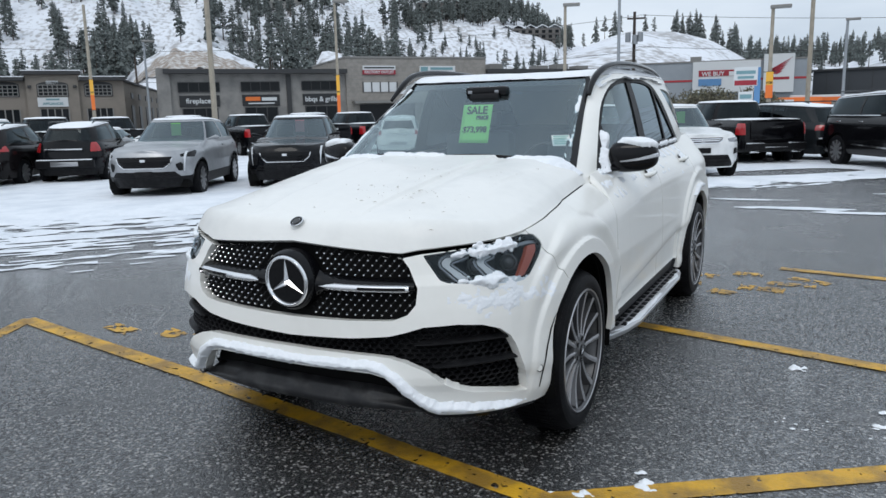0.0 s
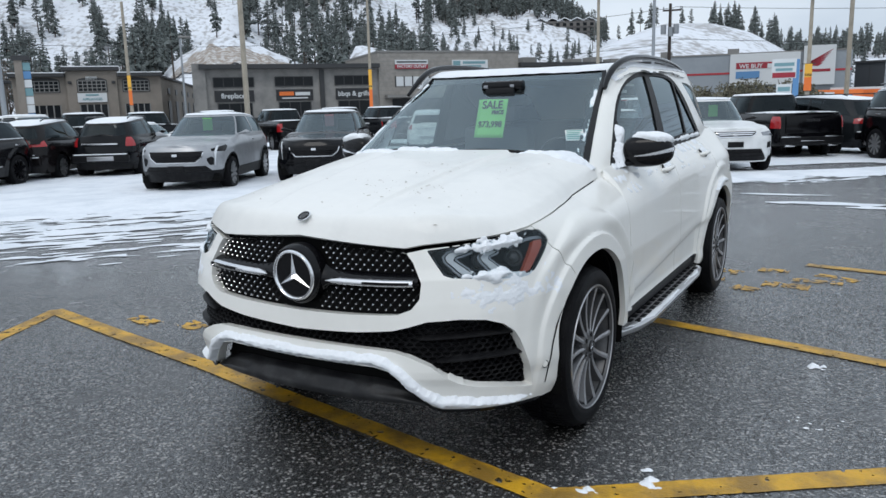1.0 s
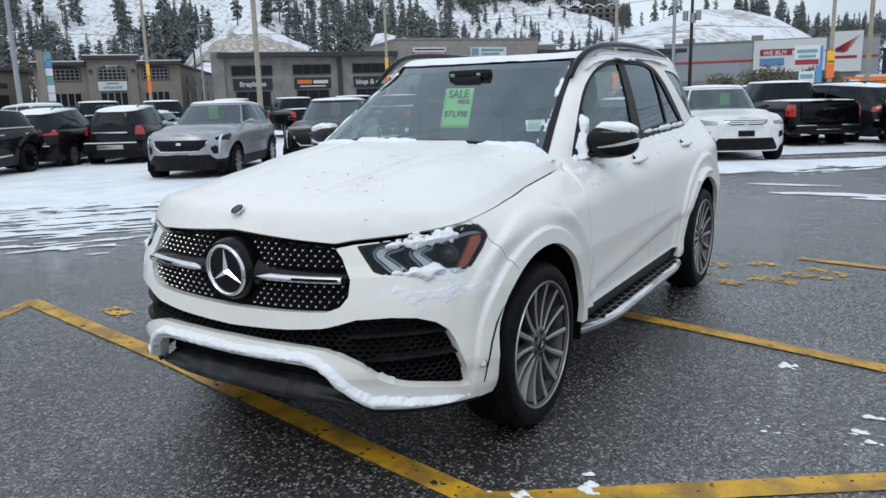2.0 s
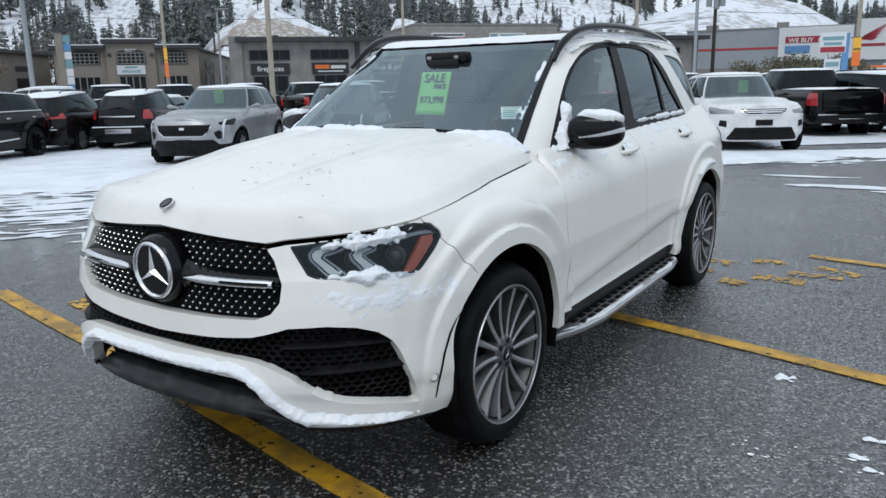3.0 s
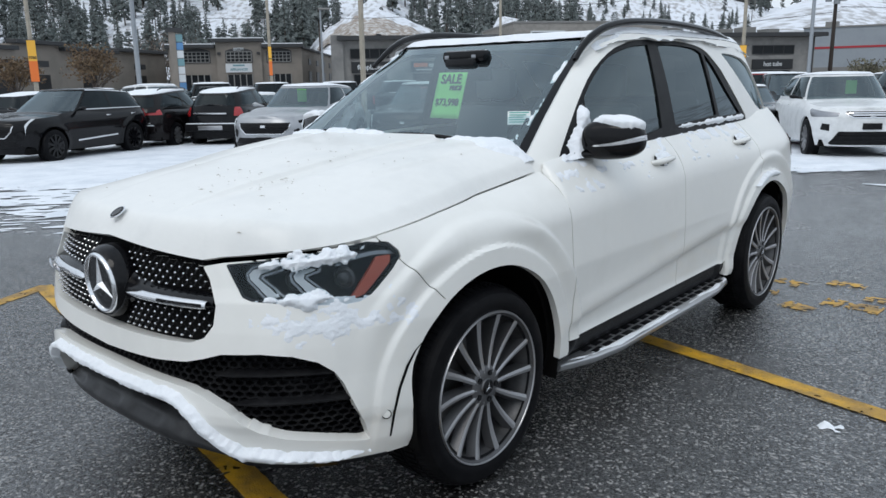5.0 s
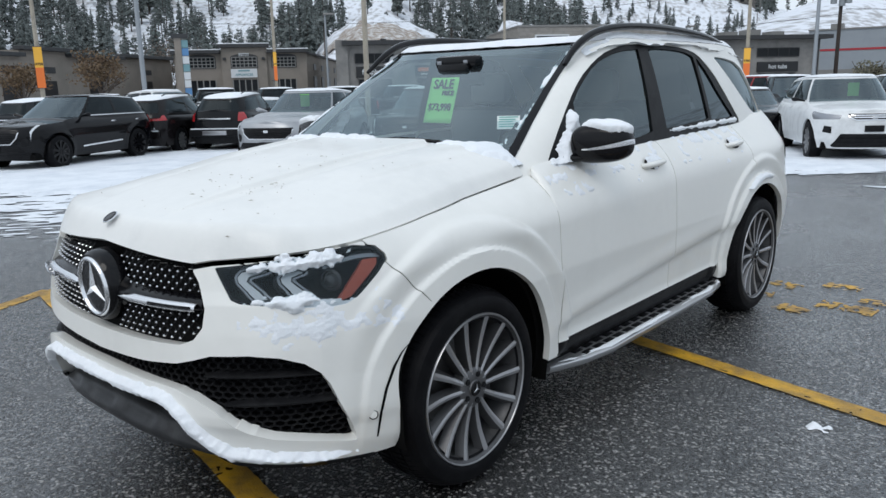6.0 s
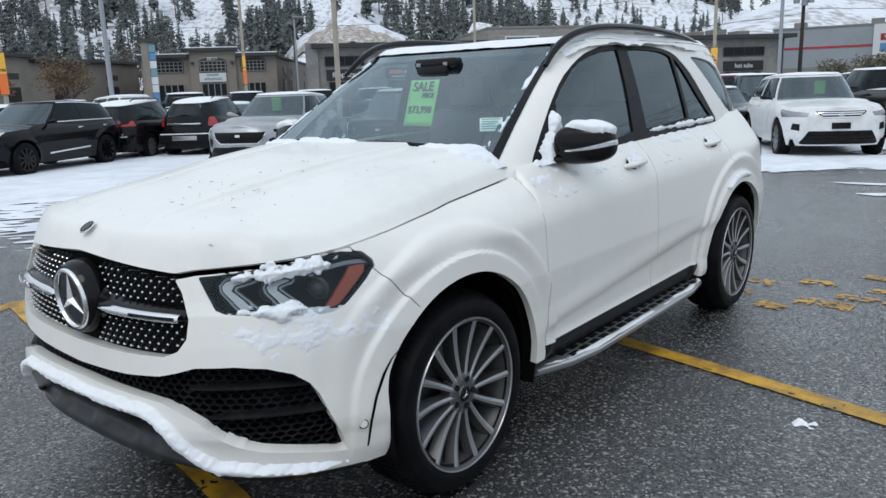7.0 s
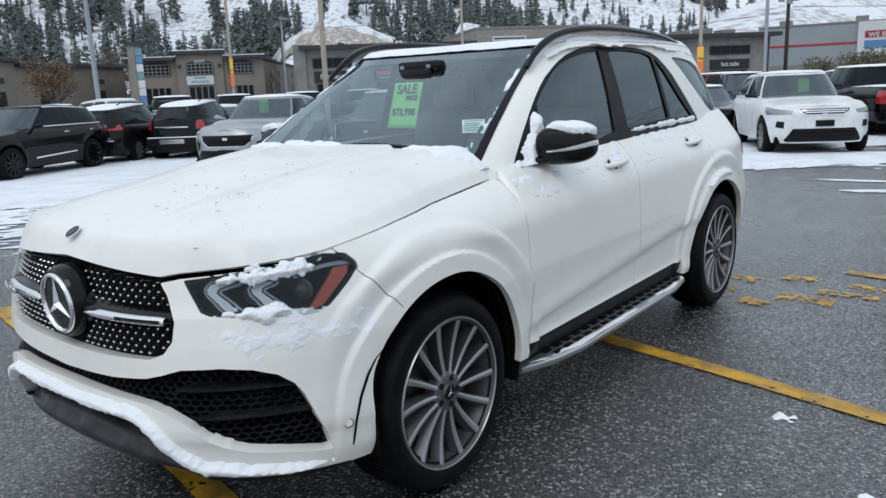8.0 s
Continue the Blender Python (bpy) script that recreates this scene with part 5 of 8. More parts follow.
# every pebble has its own tone, dark binder between; contrast also paints gap shade
tone = nt.nodes.new("ShaderNodeVectorMath")
tone.operation = "SCALE"
nt.links.new(base, tone.inputs[0])
nt.links.new(remap(stone_pick.outputs["Green"], 0.0, 1.0, 0.12, 2.3), tone.inputs["Scale"])
base = mixed(remap(pebble.outputs["Distance"], 0.42, 0.72, 0, 0.8), tone.outputs["Vector"], (0.010, 0.010, 0.010))
base = mixed(remap(grain.outputs["Fac"], 0.45, 0.75, 0, 0.5), base, (0.010, 0.010, 0.011))
base = mixed(stone_glint, base, (0.31, 0.30, 0.285))
nt.links.new(base, b.inputs["Base Color"])
rough = remap(pool.outputs["Fac"], 0.36, 0.62, 0.30, 0.12)
nt.links.new(rough, b.inputs["Roughness"])
b.inputs["Specular IOR Level"].default_value = 0.9
# a film of water over the stones
b.inputs["Coat Weight"].default_value, b.inputs["Coat Roughness"].default_value, b.inputs["Coat IOR"].default_value = 0.85, 0.14, 1.78
nt.links.new(remap(stone_pick.outputs["Blue"], 0.25, 0.65, 0.08, 1.0), b.inputs["Coat Weight"])
bp = nt.nodes.new("ShaderNodeBump")
bp.inputs["Strength"].default_value, bp.inputs["Distance"].default_value = 1.0, 0.0052
height = nt.nodes.new("ShaderNodeMath")
height.operation = "MULTIPLY_ADD"
nt.links.new(remap(pebble.outputs["Distance"], 0.0, 0.75, 1.0, 0.0), height.inputs[0])
height.inputs[1].default_value = 0.8
nt.links.new(grain.outputs["Fac"], height.inputs[2])
flat = nt.nodes.new("ShaderNodeMath")
flat.operation = "MULTIPLY"
nt.links.new(height.outputs["Value"], flat.inputs[0])
nt.links.new(remap(pool.outputs["Fac"], 0.42, 0.72, 1.0, 0.5), flat.inputs[1])
nt.links.new(flat.outputs["Value"], bp.inputs["Height"])
nt.links.new(bp.outputs["Normal"], b.inputs["Normal"])
film = nt.nodes.new("ShaderNodeBump")
film.inputs["Strength"].default_value, film.inputs["Distance"].default_value = 1.0, 0.0030
nt.links.new(flat.outputs["Value"], film.inputs["Height"])
nt.links.new(film.outputs["Normal"], b.inputs["Coat Normal"])



def fall(x, y):
    """The car park falls gently away beyond the bays."""
    return -np.minimum(0.0095 * np.maximum(np.hypot(x - 2.4, y + 2.8) - 8.0, 0.0), 0.4)


rings, turns = [0.0, 2, 4, 6, 8, 9, 10, 12, 14, 17, 20, 24, 28, 33, 38, 44, 50, 52, 60, 90, 150, 300, 600, 1000, 1600], 72
verts, faces = [(2.4, -2.8, 0.0)], []
for d in rings[1:]:
    for k in range(turns):
        x, y = 2.4 + d * math.sin(2 * math.pi * k / turns), -2.8 + d * math.cos(2 * math.pi * k / turns)
        verts.append((x, y, float(fall(x, y))))
for k in range(turns):
    faces.append((0, 1 + (k + 1) % turns, 1 + k))
for i in range(len(rings) - 2):
    for k in range(turns):
        a, c = 1 + i * turns + k, 1 + i * turns + (k + 1) % turns
        faces.append((a, c, c + turns, a + turns))
ground = build("ground", verts, faces, ASPHALT, smooth=0)
tagged(ground, "wet dark asphalt of a car park, flecked with light stones and painted glints", "ground", kind="structure")

YELLOW = material("worn yellow paint", (0.66, 0.36, 0.018), 0.42, vary=0.16, scale=5, tint=(0.30, 0.17, 0.03), mask=(0.40, 0.60), bump=0.006, bump_scale=120)


def line_mark(name, points, width, wear, seed, label="worn yellow line painted on asphalt"):
    """A painted line along points, worn through where the noise is high."""
    pts = [Vector((*p, 0)) for p in points]
    lens = [0]
    for p, q in zip(pts, pts[1:]):
        lens.append(lens[-1] + (q - p).length)
    xs, ys = [p.x for p in pts], [p.y for p in pts]

    def P(u, w):
        x, y = ip(u, lens, xs), ip(u, lens, ys)
        e = 0.03
        dx, dy = ip(u + e, lens, xs) - ip(u - e, lens, xs), ip(u + e, lens, ys) - ip(u - e, lens, ys)
        l = np.hypot(dx, dy) + 1e-9
        return np.stack([x - dy / l * w, y + dx / l * w, 0.004 + 0.003 * (seed % 2) + 0 * u], -1)

    def keep(u, w, p):
        n = fbm(p[..., 0] * 34, p[..., 1] * 34, seed, 5)
        return np.minimum(width / 2 - np.abs(w) + 0.007 * (fbm(u * 30, w * 30, seed + 3) - 0.5), wear + 0.02 - n)
    v, f = trim(np.arange(0, lens[-1], 0.014), S(-width / 2 - 0.02, width / 2 + 0.02, 16), P, keep)
    ob = build(name, v, f, YELLOW, None, smooth=0)
    return tagged(ob, label, "road marking", kind="structure")


line_mark("line_marking", [(-3.62, 0.12), (-2.69, -0.05), (-1.37, -0.27), (-0.82, -0.39), (-0.41, -0.467), (0.02, -0.545), (0.37, -0.622), (0.92, -0.722), (1.09, -0.757)], 0.128, 0.69, 1)
line_mark("line_marking", [(1.03, -0.765), (1.12, -0.712), (1.263, -0.612), (1.40, -0.515), (1.72, -0.29), (2.27, 0.10), (4.2, 1.45)], 0.13, 0.72, 2)
line_mark("line_marking", [(0.2, 2.04), (0.72, 1.92), (1.38, 1.78), (2.2, 1.59), (4.4, 1.1)], 0.125, 0.72, 3)
line_mark("line_marking", [(-3.62, 0.15), (-3.46, -0.15), (-3.2, -0.7), (-2.8, -1.6)], 0.13, 0.66, 4)
line_mark("line_marking", [(1.50, 4.35), (2.37, 4.20), (4.5, 3.8)], 0.12, 0.66, 5)
# worn painted lettering that can no longer be read: bars of its size
for i, (p, q, w) in enumerate((((0.80, 3.83), (1.02, 3.75), 0.16), ((1.14, 3.98), (1.40, 3.95), 0.16), ((1.62, 3.95), (1.95, 3.80), 0.13), ((1.05, 3.20), (1.25, 3.12), 0.16),
                               ((1.25, 3.42), (1.62, 3.40), 0.20), ((1.45, 3.66), (1.85, 3.66), 0.12), ((0.72, 3.40), (0.95, 3.46), 0.14),
                               ((-2.85, 0.28), (-2.5, 0.22), 0.14), ((-2.36, 0.36), (-2.12, 0.30), 0.16), ((-2.05, 0.46), (-1.6, 0.40), 0.2), ((-2.4, 0.80), (-2.0, 0.72), 0.13))):
    line_mark("painted_mark", [p, q], w, 0.505, 20 + i, "worn yellow painted letter on asphalt")


# snow on the far side of the lane, and slush between the tracks
SLUSH = material("trodden snow", (0.78, 0.81, 0.85), 0.7, vary=0.06, scale=1.2, tint=(0.62, 0.66, 0.71), mask=(0.42, 0.7), bump=0.02, bump_scale=14)


def snow_depth(u, q):
    """u runs along the lane, q across it: bare asphalt, then streaks pressed by tyres, then closed snow."""
    streak = 0.45 * fbm(u * 0.20, q * 4.0, 31, 5) + 0.75 * fbm(u * 0.42, q * 11.0, 37, 3) - 0.6
    ragged = fbm(u * 1.1, q * 1.6, 32, 5) - 0.5
    fine = fbm(u * 7, q * 12, 33, 4) - 0.5
    left = sm((6.5 - u) / 4.0)
    rise = left * ip(q, [4.6, 5.3, 6.4, 8.0, 9.4, 11], [-0.55, -0.18, 0.02, 0.10, 0.22, 0.7]) + (1 - left) * ip(q, [5, 7.2, 8.4, 9.0, 10, 11], [-0.9, -0.5, 0.02, 0.2, 0.5, 0.8])
    edge = 1 - sm((q - 9.3) / 2.0)
    island = np.exp(-(((u - 13.2) / 1.9) ** 4) - ((q - 10.9 + 0.06 * (u - 13.2)) / 0.72) ** 4)
    return rise + (1.25 * streak * (0.35 + 0.65 * left) + 0.6 * ragged + 1.05 * fine * (0.5 + 0.5 * left)) * (0.25 + 0.75 * edge) - 2.4 * island


def snow_ground(u, q):
    h = np.clip(snow_depth(u, q), -0.05, 1.0)
    x, y = 0.66 * u - 0.75 * q, 0.75 * u + 0.66 * q
    rut = fbm(u * 0.3, q * 2.2, 36, 4)
    return np.stack([x, y, fall(x, y) + 0.012 + 0.030 * sm(h * 1.2) + (0.012 * fbm(x * 2, y * 2, 35) + 0.016 * rut) * sm(h * 1.5)], -1)


v, f = trim(np.arange(-45, 52, 0.16), np.concatenate([np.arange(4.4, 11.5, 0.045), np.arange(11.5, 62, 0.35)]), snow_ground, lambda u, q, p: snow_depth(u, q))
if np.cross(np.array(v[f[0][1]]) - np.array(v[f[0][0]]), np.array(v[f[0][2]]) - np.array(v[f[0][0]]))[2] < 0:
    f = [q[::-1] for q in f]
tagged(build("snow_cover", v, f, SLUSH, None, smooth=60), "trodden snow over the car park with tyre streaks", "snow", kind="stuff")
# thin slush streaks on the open lane
def slush_depth(x, y):
    spots = ((1.3, 9.3, 1.3, 0.25), (2.3, 9.0, 0.9, 0.22), (0.6, 10.4, 0.9, 0.16), (3.4, 12.2, 1.2, 0.3))
    g = 0.0
    for cx, cy, rx, ry in spots:
        g = np.maximum(g, np.exp(-((x - cx) / rx) ** 2 - ((y - cy - 0.1 * (x - cx)) / ry) ** 2))
    return g - 0.62 + 0.7 * (fbm(x * 2.2, y * 5, 41, 4) - 0.5)


v, f = trim(np.arange(-3, 7, 0.07), np.arange(8, 14, 0.05), lambda x, y: np.stack([x, y, fall(x, y) + 0.010 + 0 * x], -1), lambda x, y, p: slush_depth(x, y))
tagged(build("slush_streaks", v, f, SLUSH, None, smooth=60), "thin streaks of slush on asphalt", "snow", kind="stuff")
# crumbs of snow on the asphalt near the car
rnd = random.Random(11)
for cx, cy, r, n, far in ((1.838, 1.36, 0.062, 1, 0), (1.345, -0.36, 0.034, 2, 0.02), (1.40, -0.45, 0.040, 2, 0.025), (1.19, -0.63, 0.042, 2, 0.03), (1.89, 0.46, 0.013, 9, 0.09),
                          (2.275, 0.56, 0.036, 3, 0.06), (2.37, 0.76, 0.032, 4, 0.08), (2.08, 0.60, 0.008, 6, 0.20), (1.10, -0.72, 0.012, 4, 0.06)):
    for k in range(n):
        x0, y0 = cx + rnd.uniform(-far, far), cy + rnd.uniform(-far, far)
        rr, sd = r * rnd.uniform(0.6, 1.0) if n > 1 else r, rnd.randint(50, 90)
        lump = lambda x, y: 0.55 * rr * (1 + 2.6 * (fbm(x * 34, y * 34, sd, 5) - 0.5)) - np.hypot((x - x0) * 0.62, y - y0)
        v, f = trim(S(x0 - rr * 2.4, x0 + rr * 2.4, 26), S(y0 - rr * 1.7, y0 + rr * 1.7, 22),
                    lambda x, y: np.stack([x, y, 0.003 + 0.6 * np.maximum(lump(x, y), 0) * (0.6 + fbm(x * 60, y * 60, 5))], -1), lambda x, y, p: lump(x, y))
        tagged(build("snow_crumb", v, f, SNOW, None, smooth=60), "crumb of snow lying on wet asphalt", "snow", group="snow crumbs on the asphalt")


# ---- parked vehicles ----
def paint(name, c, rough=0.3, metal=0.0):
    return material(name, c, rough, metal=metal, coat=0.22 if max(c) < 0.1 else 0.12, spec=0.14 if max(c) < 0.1 else 0.3, vary=0.05, scale=4, tint=tuple(x * 0.85 + 0.002 for x in c))


SILVER = paint("silver paint", (0.36, 0.37, 0.385), 0.30, 0.45)
JET = paint("black paint", (0.0025, 0.0025, 0.0035), 0.14)
CHARCOAL = paint("charcoal paint", (0.004, 0.0045, 0.006), 0.16)
BROWN = paint("dark brown paint", (0.007, 0.0055, 0.006), 0.16)
CARWHITE = paint("white car paint", (0.72, 0.73, 0.73), 0.3)
SLATE = paint("slate grey paint", (0.014, 0.017, 0.020), 0.2, 0.1)
REDTRUCK = paint("red paint", (0.28, 0.02, 0.02), 0.3)
CAR_GLASS = glass("car window glass", (0.40, 0.46, 0.46), ior=2.2)
REAR_GLASS_DARK = glass("dark car window", (0.05, 0.055, 0.06), ior=1.45)
PINK = material("pink paper", (0.55, 0.25, 0.28), 0.7, vary=0.05, scale=8)


def wheel_at(owner, x, y, r, width, side, rim_mat, spokes=10):
    """Tyre, dished rim and spokes, facing outwards."""
    R = r * 0.70
    v, f = lathe([(0.0, R - 0.01), (0.012, R), (0.014, r * 0.86), (0.0, r * 0.965), (-0.03, r), (-width + 0.03, r), (-width, r * 0.95), (-width, R)], 36)
    tyre = build("wheel", v, f, RUBBER, owner)
    tyre.matrix_basis = pose(side * x, y, r, 0, 0, 0 if side > 0 else 180)
    v, f = lathe([(0.006, R), (0.0, R * 0.95), (-0.05, R * 0.9), (-0.06, 0.0)], 36)
    build("rim", v, f, GUN, tyre)
    bm = bmesh.new()
    for k in range(spokes):
        a = 2 * math.pi * k / spokes
        vs = box(bm, -0.03, 0.004, -0.026, 0.026, 0.03, R * 0.98)
        bmesh.ops.rotate(bm, verts=vs, cent=(0, 0, 0), matrix=Matrix.Rotation(a, 3, "X"))
    tube(bm, (-0.03, 0, 0), (0.0, 0, 0), 0.06, n=14)
    part("wheel_spokes", bm, rim_mat, tyre)


def car(name, label, category, m, body_mat, wb, fo, ro, width, sill, hood, belt, roof, ws0, ws1, rf1, rg0, wr, clad=0.0, grille=None, lamps=None, tails=None,
        cab_end=None, rim_mat=ALLOY, snow=True, sheet_mat=None, rails=False, plate=True, group="", nose_n=2.9, tail_n=4.0, chrome_belt=False, drl=False, bright_lip=None, intake=None, dust=False, fogs=False):
    m = Matrix.Translation((0, 0, float(fall(m.translation.x, m.translation.y)))) @ m
    car_ob = thing(name, label, category, m, group)
    half, ya = width / 2, 0.3
    ye = wb - 0.2
    side_len = ye - ya
    bed = cab_end is not None

    def top(s):
        deg, y = np.degrees(np.minimum(s, HALF)), ya + np.maximum(s - HALF, 0)
        front = ip(deg, [0, 30, 60, 90], [hood - 0.13, hood - 0.10, hood - 0.05, hood - 0.02])
        ys = [ya, ws0, ws0 + 0.25, wb + ro] if not bed else [ya, ws0, ws0 + 0.25, wb + ro]
        zs = [hood - 0.02, hood + 0.02, belt, belt + 0.03]
        return np.where(s < HALF, front, ip(y, ys, zs))

    def skin(s, z):
        a = half * ip(z, [sill, 0.45, 0.7, belt - 0.2, belt], [0.93, 0.985, 1.0, 0.99, 0.95])
        nose = -fo + 0.07 * np.clip((0.42 - z) / 0.2, 0, 1) + 0.10 * np.clip((z - 0.75) / 0.4, 0, 1) ** 2
        tail = wb + ro - (0.03 if bed else 0.12) * np.clip((z - 0.7) / 0.5, 0, 1) - 0.05 * np.clip((0.5 - z) / 0.2, 0, 1)
        phi, psi = np.clip(s, 0, HALF), np.clip(s - HALF - side_len, 0, HALF)
        bfr, brr = ya - nose, tail - ye
        tn = 9.0 if bed else tail_n
        r = (np.abs(np.sin(phi) / a) ** nose_n + np.abs(np.cos(phi) / bfr) ** nose_n) ** (-1 / nose_n)
        r2 = (np.abs(np.cos(psi) / a) ** tn + np.abs(np.sin(psi) / brr) ** tn) ** (-1 / tn)
        x = np.where(psi > 0, r2 * np.cos(psi), r * np.sin(phi))
        y = np.where(psi > 0, ye + r2 * np.sin(psi), np.where(s > HALF, ya + np.minimum(s - HALF, side_len), ya - r * np.cos(phi)))
        inset = 0.075 * np.clip(1 - (top(s) - z) / 0.2, 0, 1.1) ** 2
        x = x - inset * np.sign(x) * np.minimum(np.abs(x) * 4, 1)
        y = y + inset * np.where(s < HALF, np.cos(phi), 0) * 0.6
        for cy in (0, wb):
            rr = np.hypot(y - cy, z - wr)
            x = x + 0.014 * (1 - sm((rr - wr - 0.11) / 0.03)) * sm((x - half * 0.8) / 0.1)
        return np.stack([x, y, z + 0 * s], -1)

    def arches(p, z, extra=0.0):
        return np.minimum(np.hypot(p[..., 1], z - wr), np.hypot(p[..., 1] - wb, z - wr)) - wr - 0.055 - extra

    s_end = HALF + side_len + HALF
    ss = np.concatenate([S(0, HALF, 26), HALF + S(0.04, side_len, int(side_len / 0.055)), HALF + side_len + S(0.03, HALF, 22)])
    low = clad if clad else sill
    v, f = trim(ss, S(low, belt + 0.04, 22), skin, lambda s, z, p: np.minimum(np.minimum(top(s) - z, arches(p, z, 0.035 if clad else 0)), 1.0), flange=0.03)
    body = build("body", v, f, body_mat, car_ob, mirror=True)
    if clad:
        v, f = trim(ss, S(sill, clad + wr + 0.3, 26), skin, lambda s, z, p: np.minimum(np.maximum(clad - 0.003 - z, 0.035 - arches(p, z)) , np.minimum(arches(p, z), top(s) - z)), flange=0.03, lift=0.003)
        build("lower_cladding", v, f, PLASTIC, car_ob, mirror=True)
    v, f = trim(S(0, 1, 9), ss, lambda t, s: (lambda e: np.stack([e[..., 0] * (1 - t), e[..., 1], e[..., 2] + 0.045 * (1 - np.abs(1 - t) ** 2.4)], -1))(skin(s, top(s) - 0.001)), lambda t, s, p: 1 + 0 * t)
    build("bonnet_and_deck" if not bed else "bonnet_and_bed_cover", v, [q[::-1] for q in f], body_mat, car_ob, mirror=True)
    # cabin
    back1, back0 = (rf1, rg0) if not bed else (cab_end - 0.08, cab_end)
    yc0 = (ws1 + back1) / 2

    def hull(p, z):
        fz = (z - belt) / (roof - belt)
        a = half * (0.91 - 0.24 * fz * (0.55 + 0.45 * fz))
        front, back = ws0 + (ws1 - ws0) * fz, back0 + (back1 - back0) * fz
        c = np.cos(p)
        bb = np.where(c > 0, yc0 - front, back - yc0)
        n = np.where(c > 0, 3.3, 4.4)
        r = (np.abs(np.sin(p) / a) ** n + np.abs(c / bb) ** n) ** (-1 / n)
        y = yc0 - r * c
        sag = (0.0 if bed else 0.11) * np.clip(fz, 0, 1) * np.clip((y - ws1 - 0.5) / (back1 - ws1 - 0.5), 0, 1.1) ** 1.6
        return np.stack([r * np.sin(p), y, z - sag], -1)

    zb = min(hood, belt) - 0.02
    fz_of = lambda z: (z - belt) / (roof - belt)
    half_at = lambda z: half * (0.91 - 0.24 * fz_of(z) * (0.55 + 0.45 * fz_of(z)))
    ring_z = roof - 0.05
    lo, hi = belt + 0.05, ring_z - 0.035
    front_glass = lambda p, z, q: np.minimum(np.minimum(0.875 * half_at(z) - np.abs(q[..., 0]), yc0 - q[..., 1]), np.minimum(z - hood - 0.03, hi - z))
    rear_glass = lambda p, z, q: np.minimum(np.minimum(0.80 * half_at(z) - np.abs(q[..., 0]), q[..., 1] - yc0), np.minimum(z - belt - 0.05, hi - 0.02 - z))
    a_line = lambda z: ws0 + 0.28 + (ws1 - ws0) * fz_of(z)
    d_line = lambda z: back0 - (0.30 if not bed else 0.14) + (back1 - back0) * fz_of(z) * 1.25
    bp_y = ws1 + (back1 - ws1) * (0.40 if not bed else 0.5)
    side_a = lambda p, z, q: np.minimum(np.minimum(q[..., 1] - a_line(z), bp_y - 0.035 - q[..., 1]), np.minimum(z - lo, hi - z) + 0 * p)
    side_b = lambda p, z, q: np.minimum(np.minimum(q[..., 1] - bp_y - 0.035, d_line(z) - q[..., 1]), np.minimum(z - lo, hi - z))
    on_side = lambda q, z: np.abs(q[..., 0]) - 0.90 * half_at(z)
    pp = np.linspace(0, math.pi, 110)
    pz = S(zb, ring_z, 22)
    v, f = trim(pp, pz, hull, lambda p, z, q: -np.maximum(np.maximum(front_glass(p, z, q), rear_glass(p, z, q)),
                                                        np.maximum(np.minimum(side_a(p, z, q), on_side(q, z)), np.minimum(side_b(p, z, q), on_side(q, z)))), flange=0.015)
    build("cabin_frame", v, f, body_mat, car_ob, mirror=True)
    for nm, fn in (("windscreen", front_glass), ("rear_window", rear_glass)):
        v, f = trim(pp, pz, hull, fn, lift=-0.006)
        build(nm, v, f, CAR_GLASS if nm == "windscreen" else REAR_GLASS_DARK, car_ob, mirror=True)
    for fn in (side_a, side_b):
        for sgn in (1, -1):
            v, f = trim(pp, pz, hull, lambda p, z, q: np.minimum(fn(p, z, q), on_side(q, z)), lift=-0.006)
            if len(f):
                build("side_window", v, f, REAR_GLASS_DARK, car_ob, side=sgn)

    def cap(t, p):
        ring = hull(p, ring_z + 0 * t)
        c = np.array([0, yc0, 0])
        q = c + (ring - c) * (1 - t)[..., None]
        q[..., 2] = ring[..., 2] * (1 - t) + (ring_z - 0.02) * t + 0.05 * (1 - (1 - t) ** 2.2)
        return q
    v, f = trim(S(0, 0.999, 9), pp, cap, lambda t, p, q: 1 + 0 * t)
    build("roof", v, [q[::-1] for q in f], body_mat, car_ob, mirror=True)
    bm = bmesh.new()
    box(bm, -half * 0.8, half * 0.8, ws0 + 0.25, back0 - 0.25, sill + 0.1, belt - 0.08, 0.05)
    for x in (-half * 0.42, half * 0.42):
        box(bm, x - 0.22, x + 0.22, ws1 + 0.55, ws1 + 0.75, belt - 0.2, roof - 0.22, 0.06)
    part("cabin_interior", bm, CABIN_TRIM, car_ob)
    bm = bmesh.new()
    box(bm, -half * 0.86, half * 0.86, -fo * 0.72, wb + ro * 0.7, sill - 0.02, sill + 0.12)
    part("underbody", bm, DARK, car_ob)
    for sgn in (1, -1):
        for cy in (0, wb):
            verts, faces = [], []
            for k in range(19):
                a = math.pi * k / 18
                for x, r in ((half - 0.05, wr + 0.06), (half - 0.36, wr + 0.06), (half - 0.36, 0.0)):
                    verts.append((x, cy - r * math.cos(a), wr + r * math.sin(a)))
            for k in range(18):
                for i in range(2):
                    faces.append((k * 3 + i, k * 3 + i + 1, k * 3 + i + 4, k * 3 + i + 3))
            build("wheel_housing", verts, faces, DARK, car_ob, side=sgn)
            wheel_at(car_ob, half - 0.002, cy, wr, 0.23, sgn, rim_mat)
